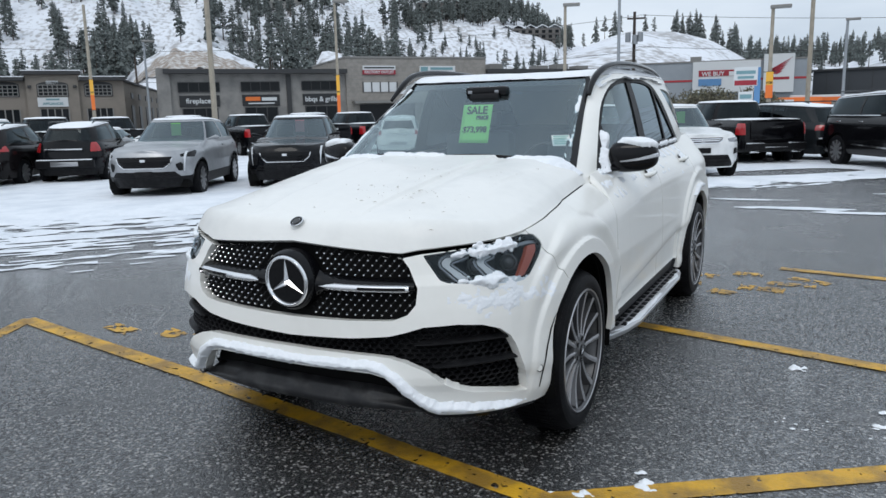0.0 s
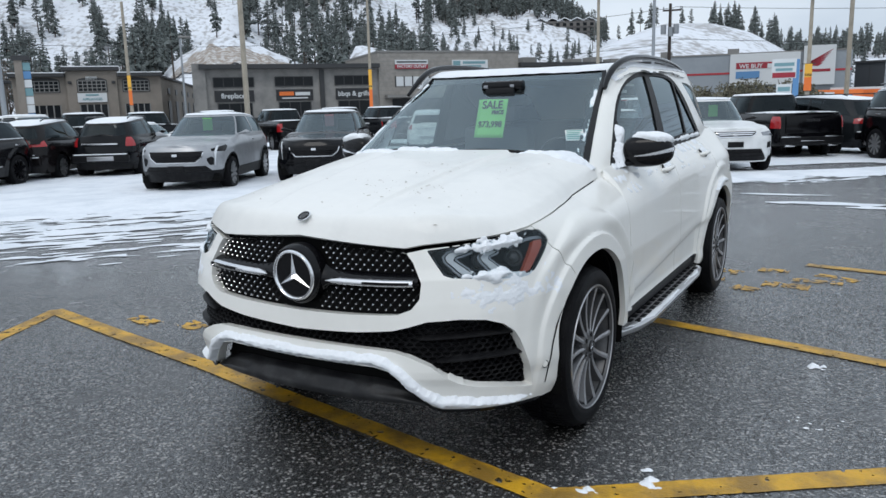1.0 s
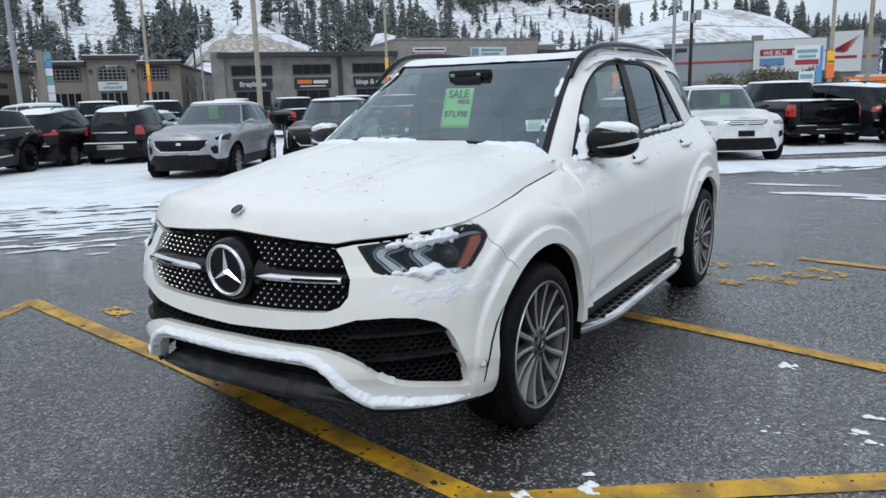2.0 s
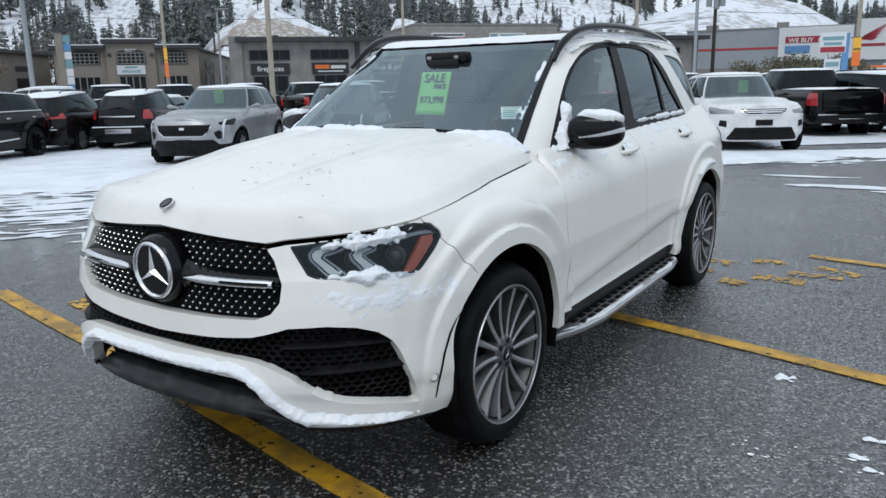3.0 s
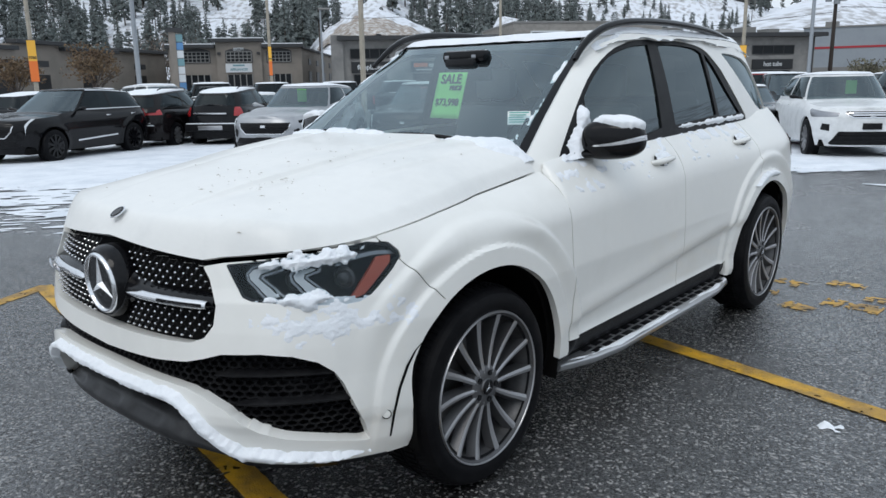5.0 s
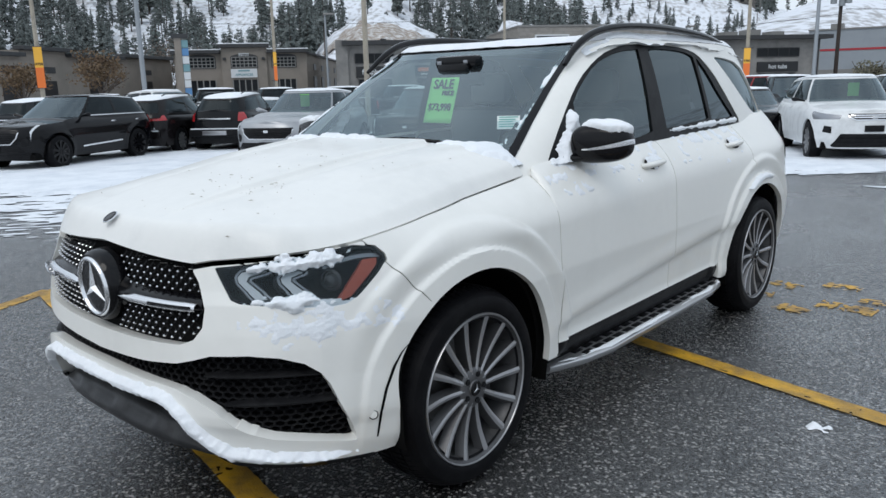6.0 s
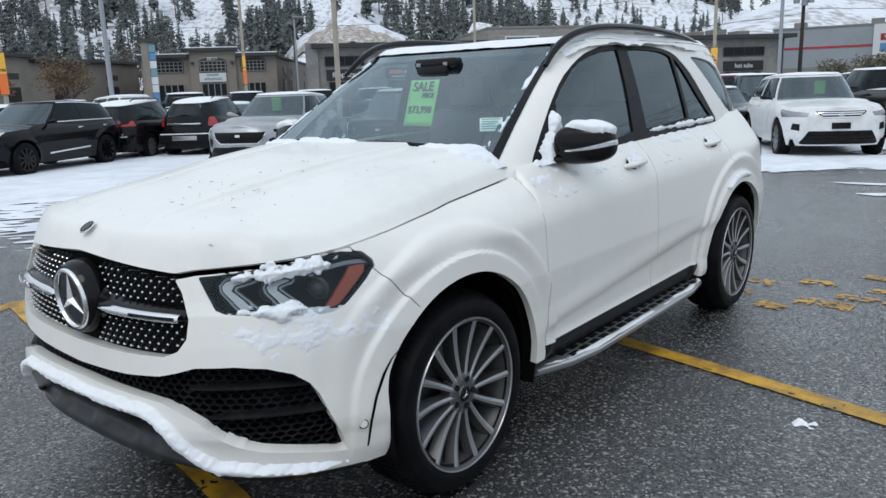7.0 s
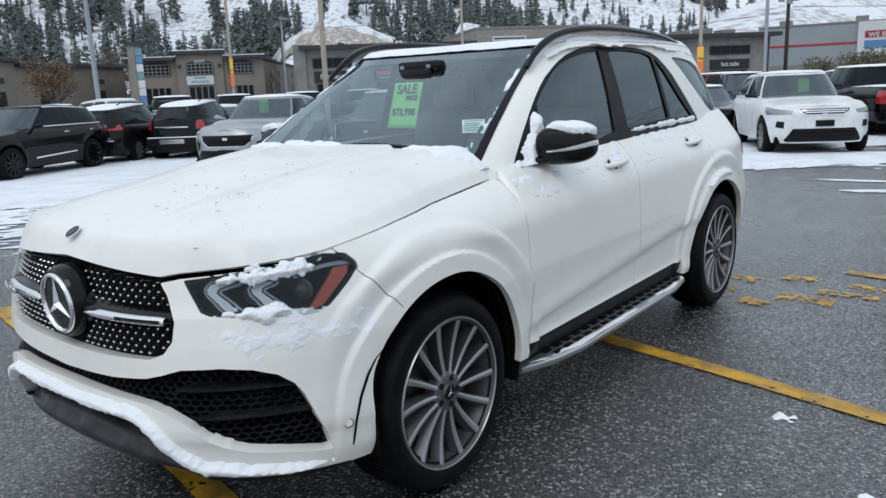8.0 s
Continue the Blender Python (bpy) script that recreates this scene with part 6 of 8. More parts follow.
        # mirrors
        v, f = sweep([(half * 0.86, ws0 + 0.56, belt + 0.03), (half - 0.01, ws0 + 0.54, belt + 0.06), (half + 0.07, ws0 + 0.54, belt + 0.075), (half + 0.13, ws0 + 0.56, belt + 0.07)], [0.018, 0.036, 0.056, 0.03], 10, 0.9)
        build("door_mirror", v, f, BLACK if fogs else body_mat, car_ob, side=sgn)
        for y in (bp_y - 0.22, min(d_line(belt) - 0.22, bp_y + 0.75)):
            bm = bmesh.new()
            x = float(skin(np.array(HALF + y - ya), np.array(belt - 0.12))[0])
            box(bm, sgn * (x - 0.005), sgn * (x + 0.025), y - 0.09, y + 0.09, belt - 0.135, belt - 0.105, 0.008)
            part("door_handle", bm, CHROME if chrome_belt else body_mat, car_ob)
        if lamps:
            d0, d1, z0, z1 = lamps
            v, f = trim(np.radians(S(d0 - 4, d1 + 6, 40)), S(z0 - 0.05, z1 + 0.06, 16), skin,
                        lambda s, z, p: shape_in(s, z, [(d0, z0 + 0.02), (d0, z1 - 0.03), (d1, z1 + 0.035), (d1 + 3, z1 + 0.01), (d1 - 6, z0)]), lift=0.004, flange=0.02)
            lamp_ob = build("headlamp", v, f, BLACK if drl else LAMP_IN, car_ob, side=sgn)
            if drl:
                # upright running lamp beside a dark pocket in the bumper corner
                v, f = trim(np.radians(S(38, 76, 70)), S(0.5, z1 + 0.04, 44), skin,
                            lambda s, z, p: np.minimum(0.017 - np.abs(p[..., 0] - 0.775 + 0.10 * (z1 - z)), np.minimum(z - 0.56, z1 + 0.02 - z)), lift=0.012, flange=0.02)
                build("daytime_lamp", v, f, LAMP_TUBE, lamp_ob, side=sgn)
                v, f = trim(np.radians(S(30, 70, 60)), S(0.5, 0.8, 30), skin,
                            lambda s, z, p: poly_in(p[..., 0], z, [(0.60, 0.70), (0.70, 0.745), (0.735, 0.70), (0.725, 0.57), (0.66, 0.57)]), lift=0.005, flange=0.02)
                build("bumper_pocket", v, f, PLASTIC, car_ob, side=sgn)
        if tails:
            z0, z1, reach = tails
            v, f = trim(S(s_end - HALF - 0.15, s_end, 50), S(z0 - 0.02, z1 + 0.02, 14), skin,
                        lambda s, z, p: np.minimum(np.minimum(z - z0, z1 - z), np.minimum(p[..., 0] - (half - reach), p[..., 1] - (wb + ro - 0.36))), lift=0.008, flange=0.02)
            build("tail_lamp", v, f, RED_LENS, car_ob, side=sgn)
    if fogs:
        for sgn in (1, -1):
            v, f = trim(np.radians(S(34, 70, 50)), S(0.5, 0.8, 30), skin, lambda s, z, p: poly_in(p[..., 0], z, [(0.60, 0.68), (0.84, 0.71), (0.86, 0.59), (0.64, 0.55)]), lift=0.006, flange=0.02)
            build("fog_lamp", v, f, PLASTIC, car_ob, side=sgn)
    if intake:
        lw, l0, l1 = intake
        shape = lambda s, z, p: poly_in(p[..., 0], z, [(-lw * 0.80, l1), (lw * 0.80, l1), (lw, l0 + 0.03), (lw * 0.94, l0), (-lw * 0.94, l0), (-lw, l0 + 0.03)])
        v, f = trim(S(0, 1.1, 60), S(l0 - 0.02, l1 + 0.02, 24), skin, shape, lift=0.006, flange=0.03)
        low_ob = build("lower_intake", v, f, PLASTIC, car_ob, mirror=True)
        for k in range(2):
            zz = l0 + (l1 - l0) * (0.36 + 0.36 * k)
            v, f = trim(S(0, 1.1, 40), S(zz - 0.012, zz + 0.012, 4), skin, lambda s, z, p: shape(s, z, p) - 0.03, lift=0.016)
            build("intake_bar", v, f, BLACK, low_ob, mirror=True)
    if grille:
        gw, z0, z1 = grille
        fn = lambda s, z, p: poly_in(p[..., 0], z, [(-gw, z1), (gw, z1), (gw * 0.93, z1 - (z1 - z0) * 0.55), (gw * 0.72, z0), (-gw * 0.72, z0), (-gw * 0.93, z1 - (z1 - z0) * 0.55)])
        v, f = trim(S(0, 1.0, 60), S(z0 - 0.03, z1 + 0.03, 26), skin, fn, lift=0.006, flange=0.02)
        g_ob = build("grille", v, f, PLASTIC, car_ob, mirror=True)
        v, f = trim(S(0, 1.05, 80), S(z0 - 0.06, z1 + 0.05, 40), skin, lambda s, z, p: np.minimum(np.minimum(fn(s, z, p) + 0.018, 0.003 - fn(s, z, p)), z1 - 0.03 - z) if bright_lip is None else np.minimum(np.minimum(fn(s, z, p) + 0.035, 0.003 - fn(s, z, p)), z1 - 0.1 - z), lift=0.012, flange=0.02)
        build("grille_frame", v, f, CHROME if bright_lip is None else SNOW, g_ob, mirror=True)
        for k in range(2 if fogs else 5):
            zz = z0 + (z1 - z0) * ((k + 0.7) / 5.6 if not fogs else (0.38 + 0.36 * k))
            v, f = trim(S(0, 1.0, 40), S(zz - 0.012, zz + 0.012, 4), skin, lambda s, z, p: np.minimum(fn(s, z, p) - 0.02, 1), lift=0.012)
            if len(f):
                build("grille_slat", v, f, BLACK if not fogs else CHROME, g_ob, mirror=True)
        y_nose = float(skin(np.array(0.0), np.array(z1 - 0.07))[1])
        bm = bmesh.new()
        box(bm, -0.055, 0.055, y_nose - 0.03, y_nose, z1 - 0.10, z1 - 0.045, 0.012)
        part("front_emblem", bm, CHROME, g_ob)
        y_nose = float(skin(np.array(0.0), np.array(0.48))[1])
        bm = bmesh.new()
        pz0 = 0.45 if not fogs else 0.60
        box(bm, -0.17, 0.17, y_nose - 0.025, y_nose + 0.02, pz0, pz0 + 0.12, 0.006)
        part("plate_holder", bm, PLASTIC, car_ob)
    if tails:
        y_t = float(skin(np.array(s_end), np.array(0.75))[1])
        bm = bmesh.new()
        box(bm, -half * 0.86, half * 0.86, y_t - 0.05, y_t + 0.06, 0.46, 0.66, 0.03)
        part("rear_bumper", bm, PLASTIC if bed else (body_mat if not clad else PLASTIC), car_ob)
        if bed:
            for x0, x1 in ((-half * 0.86, -half * 0.34), (half * 0.34, half * 0.86)):
                bm = bmesh.new()
                box(bm, x0, x1, y_t - 0.02, y_t + 0.066, 0.655, 0.685, 0.008)
                part("bumper_trim", bm, CHROME, car_ob)
                bm = bmesh.new()
                box(bm, (x0 + x1) / 2 - 0.13, (x0 + x1) / 2 + 0.13, y_t - 0.06, y_t + 0.03, 0.40, 0.45, 0.012)
                part("exhaust_tip", bm, CHROME, car_ob)
            bm = bmesh.new()
            box(bm, -half * 0.33, half * 0.33, y_t, y_t + 0.064, 0.545, 0.565, 0.006)
            part("bumper_trim", bm, CHROME, car_ob)
        bm = bmesh.new()
        if bed:
            box(bm, -half * 0.74, half * 0.74, y_t - 0.02, y_t + 0.025, 0.76, belt - 0.02, 0.02)
            part("tailgate", bm, body_mat, car_ob)
            bm = bmesh.new()
            box(bm, -0.2, 0.2, y_t + 0.025, y_t + 0.032, belt - 0.20, belt - 0.13)
            part("tailgate_emblem", bm, CHROME, car_ob)
        else:
            box(bm, -half * 0.55, half * 0.55, y_t - 0.01, y_t + 0.035, 0.93, 0.97, 0.01)
            part("tailgate_strip", bm, CHROME, car_ob)
            bm = bmesh.new()
            box(bm, -half * 0.80, half * 0.80, y_t - 0.03, y_t + 0.065, 0.662, 0.69, 0.012)
            ledge = part("snow_on_bumper", bm, SNOW)
            ledge.matrix_basis = m
            tagged(ledge, "snow lying along a rear bumper", "snow", kind="stuff")
            bm = bmesh.new()
            box(bm, -0.36, 0.36, y_t + 0.05, y_t + 0.075, 0.50, 0.62, 0.01)
            part("bumper_insert", bm, ALLOY, car_ob)
    if rails:
        for sgn in (1, -1):
            v, f = sweep([(half * 0.66, ws1 + 0.2, roof - 0.02), (half * 0.66, ws1 + 0.35, roof + 0.03), (half * 0.66, back1 - 0.4, roof + 0.03), (half * 0.66, back1 - 0.2, roof - 0.02)], 0.016, 8)
            build("roof_rail", v, f, BLACK, car_ob, side=sgn)
    if chrome_belt:
        for sgn in (1, -1):
            v, f = trim(pp, S(belt, ring_z, 40), hull, lambda p, z, q: np.minimum(np.maximum(np.minimum(0.010 - np.abs(z - lo + 0.012), 1), np.minimum(0.012 - np.abs(z - hi - 0.01), 1)), np.minimum(np.minimum(q[..., 1] - a_line(z) + 0.02, d_line(z) + 0.03 - q[..., 1]), on_side(q, z))), lift=0.006)
            if len(f):
                build("window_trim", v, f, CHROME, car_ob, side=sgn)
            v, f = trim(HALF + S(0.45, wb - 0.95, 50), S(sill + 0.17, sill + 0.29, 12), skin,
                        lambda s, z, p: np.minimum(0.017 - np.abs(z - sill - 0.20 - 0.035 * (p[..., 1] - 0.7)), 1.0), lift=0.010, flange=0.012)
            build("door_strip", v, f, CHROME, car_ob, side=sgn)
    if sheet_mat is not None:
        bm = bmesh.new()
        fz = 0.5
        box(bm, -0.02, 0.20, ws0 + (ws1 - ws0) * fz + 0.24, ws0 + (ws1 - ws0) * fz + 0.243, belt + 0.12, belt + 0.40)
        part("price_sheet", bm, sheet_mat, car_ob)
    if snow:
        def lid(t, p):
            q = cap(t, p)
            q[..., 2] = q[..., 2] + 0.004 + 0.035 * np.clip((t + 0.02 * (fbm(q[..., 0] * 5, q[..., 1] * 5, 3) - 0.3)) / 0.06, 0, 1) * (0.7 + 0.6 * fbm(q[..., 0] * 3, q[..., 1] * 3, 9))
            return q
        v, f = trim(S(0.005, 0.99, 14), pp, lid, lambda t, p, q: 1 + 0 * t)
        sn = build("snow_on_vehicle", v, [q[::-1] for q in f], SNOW, None, mirror=True)
        sn.matrix_basis = m
        tagged(sn, "snow lying on the roof of a parked vehicle", "snow", kind="stuff")
        seed = int(abs(m.translation.x * 10))
        v, f = trim(S(0, 1, 16), ss, lambda t, s: (lambda e: np.stack([e[..., 0] * (1 - t), e[..., 1], e[..., 2] + 0.045 * (1 - np.abs(1 - t) ** 2.4) + 0.010], -1))(skin(s, top(s) - 0.001)),
                    lambda t, s, p: np.minimum(np.minimum(t - 0.05, fbm(p[..., 0] * 4, p[..., 1] * 4, seed, 4) - (0.60 if not bed else 0.30)), 1))
        if len(f) and (bed or dust):
            sn = build("snow_on_bonnet", v, [q[::-1] for q in f], SNOW, None, mirror=True)
            sn.matrix_basis = m
            tagged(sn, "patches of snow on a parked vehicle", "snow", kind="stuff")
    return car_ob


def toward(x, y, theta):
    return pose(x, y, 0, 0, 0, theta)


ROW = 29.0
AWAY = 180 + 33.0
CROSS = dict(wb=2.78, fo=0.90, ro=0.90, width=1.88, sill=0.24, hood=1.07, belt=1.12, roof=1.63, ws0=0.42, ws1=1.30, rf1=3.35, rg0=3.60, wr=0.355, clad=0.46)
car("crossover", "silver compact crossover with a green price sheet, on snow", "car", toward(-11.05, 8.01, 30), SILVER, **CROSS, intake=(0.74, 0.38, 0.56), grille=(0.56, 0.64, 0.86), lamps=(36, 60, 0.83, 0.93), drl=True, tails=(0.85, 1.1, 0.2), sheet_mat=GREEN, bright_lip=None)
car("crossover", "black compact crossover with a pink sheet behind its windscreen", "car", toward(-9.45, 10.45, 31), CHARCOAL, **CROSS, intake=(0.74, 0.38, 0.56), grille=(0.56, 0.64, 0.86), lamps=(36, 60, 0.83, 0.93), drl=True, tails=(0.85, 1.1, 0.2), sheet_mat=PINK)
car("crossover", "black mid-size crossover with chrome window trim and black wheels", "car", toward(-16.2, 4.55, 28), JET, wb=2.857, fo=0.93, ro=1.03, width=1.90, sill=0.26, hood=1.07, belt=1.12, roof=1.68, ws0=0.38, ws1=1.34, rf1=3.40, rg0=3.80, wr=0.38,
    intake=(0.74, 0.36, 0.54), grille=(0.58, 0.62, 0.90), lamps=(36, 60, 0.87, 0.98), drl=True, tails=(0.9, 1.15, 0.25), rim_mat=BLACK, chrome_belt=True, snow=False)


def facing_away(x_rear, y_rear, wb, theta):
    """Pose of a vehicle from the middle of its rear axle."""
    return pose(x_rear, y_rear, 0, 0, 0, theta) @ pose(0, -wb, 0)


car("crossover", "dark brown crossover with red tail lamps seen from behind", "car", facing_away(-18.35, 8.75, 2.73, AWAY), BROWN, wb=2.73, fo=0.92, ro=0.98, width=1.84, sill=0.26, hood=1.04, belt=1.12, roof=1.64, ws0=0.5, ws1=1.25, rf1=3.30, rg0=3.62, wr=0.36,
    tails=(0.95, 1.12, 0.42), lamps=(34, 58, 0.8, 0.95), rails=True)
car("small_crossover", "small black crossover with snow on its bumper, seen from behind", "car", facing_away(-16.95, 10.35, 2.555, AWAY), CHARCOAL, wb=2.555, fo=0.88, ro=0.82, width=1.78, sill=0.26, hood=1.06, belt=1.13, roof=1.65, ws0=0.42, ws1=1.12, rf1=2.95, rg0=3.22, wr=0.345, clad=0.44,
    tails=(0.88, 1.12, 0.24), lamps=(34, 58, 0.8, 0.95), rails=True)
car("estate_car", "tall white estate car under snow behind dark crossovers", "car", toward(-22.3, 12.4, 95), CARWHITE, wb=2.8, fo=0.9, ro=1.0, width=1.92, sill=0.26, hood=1.10, belt=1.16, roof=1.84, ws0=0.5, ws1=1.3, rf1=3.3, rg0=3.7, wr=0.36, tails=(0.9, 1.1, 0.2), lamps=(34, 58, 0.8, 0.93), grille=(0.5, 0.6, 0.85))
car("saloon_car", "white saloon under snow among parked cars", "car", toward(-20.9, 15.4, 80), CARWHITE, wb=2.8, fo=0.9, ro=1.05, width=1.86, sill=0.22, hood=0.95, belt=1.0, roof=1.46, ws0=0.5, ws1=1.45, rf1=2.85, rg0=3.5, wr=0.34, tails=(0.85, 1.0, 0.3), lamps=(34, 58, 0.7, 0.83), grille=(0.5, 0.5, 0.75))
car("suv_parked", "white boxy luxury SUV with black lower grille on snow", "car", toward(-1.38, 15.12, 29), CARWHITE, wb=2.92, fo=0.90, ro=1.02, width=1.98, sill=0.27, hood=1.09, belt=1.12, roof=1.69, ws0=0.48, ws1=1.12, rf1=3.55, rg0=3.85, wr=0.385,
    grille=(0.46, 0.83, 0.94), lamps=(28, 63, 0.825, 0.945), tails=(0.95, 1.15, 0.2), sheet_mat=GREEN, nose_n=3.6, intake=(0.72, 0.30, 0.56), fogs=True)
TRUCK = dict(wb=3.75, fo=0.98, ro=1.15, width=2.06, sill=0.42, hood=1.30, belt=1.36, roof=1.93, ws0=0.55, ws1=1.18, rf1=2.9, rg0=3.0, wr=0.42, cab_end=2.95, tails=(0.92, 1.28, 0.17), lamps=(30, 58, 0.95, 1.15))
car("pickup_truck", "black pickup truck with chrome bumper and red tail lamps", "truck", facing_away(-0.62, 20.8, 3.75, 180 + 36), JET, **dict(TRUCK, belt=1.27, hood=1.22, roof=1.86, tails=(0.90, 1.22, 0.15)), rim_mat=GUN)
car("mid_size_suv", "slate grey family SUV with snow on its roof", "car", facing_away(0.85, 22.6, 2.98, 180 + 55), SLATE, wb=2.98, fo=0.95, ro=1.1, width=1.98, sill=0.28, hood=1.1, belt=1.15, roof=1.76, ws0=0.5, ws1=1.2, rf1=3.5, rg0=3.9, wr=0.38, tails=(0.95, 1.1, 0.3), lamps=(34, 58, 0.85, 1.0), rails=True, rim_mat=BLACK)
car("large_suv", "large black SUV with bright wheels on snow", "car", facing_away(2.44, 20.35, 3.07, 180 - 148), JET, wb=3.07, fo=1.0, ro=1.2, width=2.06, sill=0.34, hood=1.24, belt=1.30, roof=1.93, ws0=0.5, ws1=1.15, rf1=4.0, rg0=4.2, wr=0.41, tails=(0.95, 1.5, 0.12), lamps=(32, 58, 0.95, 1.1), rails=True, chrome_belt=True)
for i, (az_, dist, mat, lab) in enumerate(((-55.6, 33, JET, "black pickup truck with snow on its bed"), (-51.6, 36, CHARCOAL, "charcoal pickup truck with snow on its bed"), (-46.8, 37, JET, "black crew-cab pickup truck under snow"),
                                           (-42.4, 37.5, JET, "black pickup truck with a snow-covered bed"), (-38.0, 37, CHARCOAL, "charcoal pickup truck behind parked cars"), (-34.6, 38, CHARCOAL, "dark pickup truck at the end of a row"))):
    x, y = 2.1 + dist * math.sin(radians(az_)), -3.4 + dist * math.cos(radians(az_))
    car("pickup_truck", lab, "truck", facing_away(x + 1.0, y - 0.6, 3.75, 180 + 62), mat, **TRUCK, group="pickup trucks in the back row")
GEN = dict(wb=2.8, fo=0.9, ro=1.0, width=1.9, sill=0.28, hood=1.06, belt=1.1, roof=1.68, ws0=0.5, ws1=1.28, rf1=3.35, rg0=3.7, wr=0.36, tails=(0.9, 1.1, 0.25), lamps=(34, 58, 0.82, 0.96))
SED = dict(GEN, hood=0.95, belt=1.0, roof=1.45, ws1=1.45, rf1=2.8, rg0=3.5, lamps=(34, 58, 0.7, 0.83))
for az_, dist, mat, spec, th, lab in ((-19.2, 23, JET, SED, 29, "black saloon behind a white SUV"), (-16.6, 30, JET, dict(GEN, roof=1.85, belt=1.22), 29, "tall black SUV in the row behind"), (-20.5, 34, REDTRUCK, None, 62, "red pickup truck with chrome rear bumper"),
                                      (-7.2, 33, CHARCOAL, GEN, 209, "dark SUV behind a pickup truck"), (-4.4, 37, CHARCOAL, GEN, 209, "dark crossover in the back row"), (-0.8, 40, JET, None, 75, "black pickup truck in the far row"),
                                      (-67.5, 33, SLATE, GEN, 209, "grey crossover in the far row"), (-64.0, 36, JET, dict(GEN, roof=1.8), 209, "black SUV in the far row"), (-60.6, 33, CARWHITE, dict(GEN, roof=1.75), 40, "white SUV in the far row"), (-70.5, 34, SLATE, SED, 30, "grey saloon in the far row"),
                                      (-12.4, 31, JET, dict(GEN, roof=1.75), 29, "black SUV parked behind a white one"), (-9.8, 26, CHARCOAL, dict(GEN, roof=1.75), 29, "charcoal SUV beside a white one"), (-32.6, 34, CARWHITE, GEN, 209, "white crossover in the back row"), (2.0, 30, SLATE, GEN, 209, "grey crossover in the far row")):
    x, y = 2.4 + dist * math.sin(radians(az_)), -2.8 + dist * math.cos(radians(az_))
    if spec is None:
        car("pickup_truck", lab, "truck", pose(x, y, 0, 0, 0, 180 + th), mat, **TRUCK)
    else:
        car("parked_car", lab, "car", pose(x, y, 0, 0, 0, th) @ pose(0, -1.4, 0), mat, **spec, group="cars in the far rows")


# ---- shops and signs beyond the car park ----
EYE0 = Vector((2.3, -2.8, 1.55))


def spot(az_, dist, z=0.0):
    return Vector((EYE0.x + dist * math.sin(radians(az_)), EYE0.y + dist * math.cos(radians(az_)), z))


class Facade:
    """A straight front between two bearings; turns bearing and rise into places on it."""

    def __init__(self, az0, d0, az1, d1):
        self.a, self.b = spot(az0, d0), spot(az1, d1)
        u = (self.b - self.a)
        self.length = u.length
        self.angle = math.degrees(math.atan2(u.y, u.x))
        self.m = pose(self.a.x, self.a.y, 0, 0, 0, self.angle)
        self.u = u.normalized()

    def x(self, az_):
        d = Vector((math.sin(radians(az_)), math.cos(radians(az_))))
        w = Vector((self.a.x - EYE0.x, self.a.y - EYE0.y))
        det = d.x * -self.u.y + self.u.x * d.y
        t = (w.x * -self.u.y + self.u.x * w.y) / det
        p = Vector((EYE0.x + d.x * t, EYE0.y + d.y * t, 0))
        return (p - self.a.to_3d()).dot(self.u), t

    def at(self, az_, e):
        x, t = self.x(az_)
        return x, EYE0.z + t * math.tan(radians(e))


STUCCO = material("grey stucco", (0.27, 0.262, 0.248), 0.85, vary=0.05, scale=0.6, tint=(0.20, 0.195, 0.19), bump=0.01, bump_scale=30)
TAN = material("tan stucco", (0.245, 0.215, 0.185), 0.85, vary=0.05, scale=0.5, tint=(0.21, 0.187, 0.16), bump=0.01, bump_scale=30)
BLOCK = material("pale split block", (0.30, 0.28, 0.255), 0.9, vary=0.08, scale=2.0, tint=(0.25, 0.235, 0.215), bump=0.02, bump_scale=12)
CAPPING = material("dark roof capping", (0.035, 0.036, 0.038), 0.6, vary=0.1, scale=2)
SIGN_BLACK = material("black sign panel", (0.015, 0.016, 0.018), 0.5, vary=0.1, scale=3)
SIGN_WHITE = material("white sign panel", (0.62, 0.64, 0.65), 0.5, vary=0.04, scale=3)
SHOP_GLASS = material("dark shop glass", (0.010, 0.012, 0.014), 0.15, spec=0.22, vary=0.2, scale=0.7)
MULLION = material("window bars", (0.22, 0.215, 0.205), 0.5, vary=0.1, scale=4)
SIGN_RED = material("red sign", (0.30, 0.02, 0.035), 0.5, vary=0.08, scale=3)
SIGN_ORANGE = material("orange print", (0.75, 0.17, 0.03), 0.55, vary=0.06, scale=3)
SIGN_YELLOW = material("yellow print", (0.80, 0.42, 0.05), 0.55, vary=0.06, scale=3)
SIGN_TEAL = material("teal print panel", (0.16, 0.30, 0.33), 0.5, vary=0.1, scale=3)
SIGN_BLUE = material("blue print panel", (0.10, 0.24, 0.45), 0.5, vary=0.1, scale=3)
CLADDING = material("grey wall cladding", (0.30, 0.33, 0.36), 0.6, vary=0.04, scale=0.3, tint=(0.27, 0.30, 0.33))
DARK_CLAD = material("charcoal wall cladding", (0.045, 0.05, 0.057), 0.6, vary=0.08, scale=0.4)
RED_STRIPE = material("red stripe", (0.40, 0.03, 0.04), 0.5, vary=0.05, scale=2)
DOORWAY = material("dark doorway", (0.02, 0.02, 0.022), 0.4, vary=0.2, scale=1)


def slab(name, owner, x0, x1, y0, y1, z0, z1, mat, bevel=0.0, label=""):
    bm = bmesh.new()
    box(bm, x0, x1, y0, y1, z0, z1, bevel)
    return part(name, bm, mat, owner, label, smooth=0)


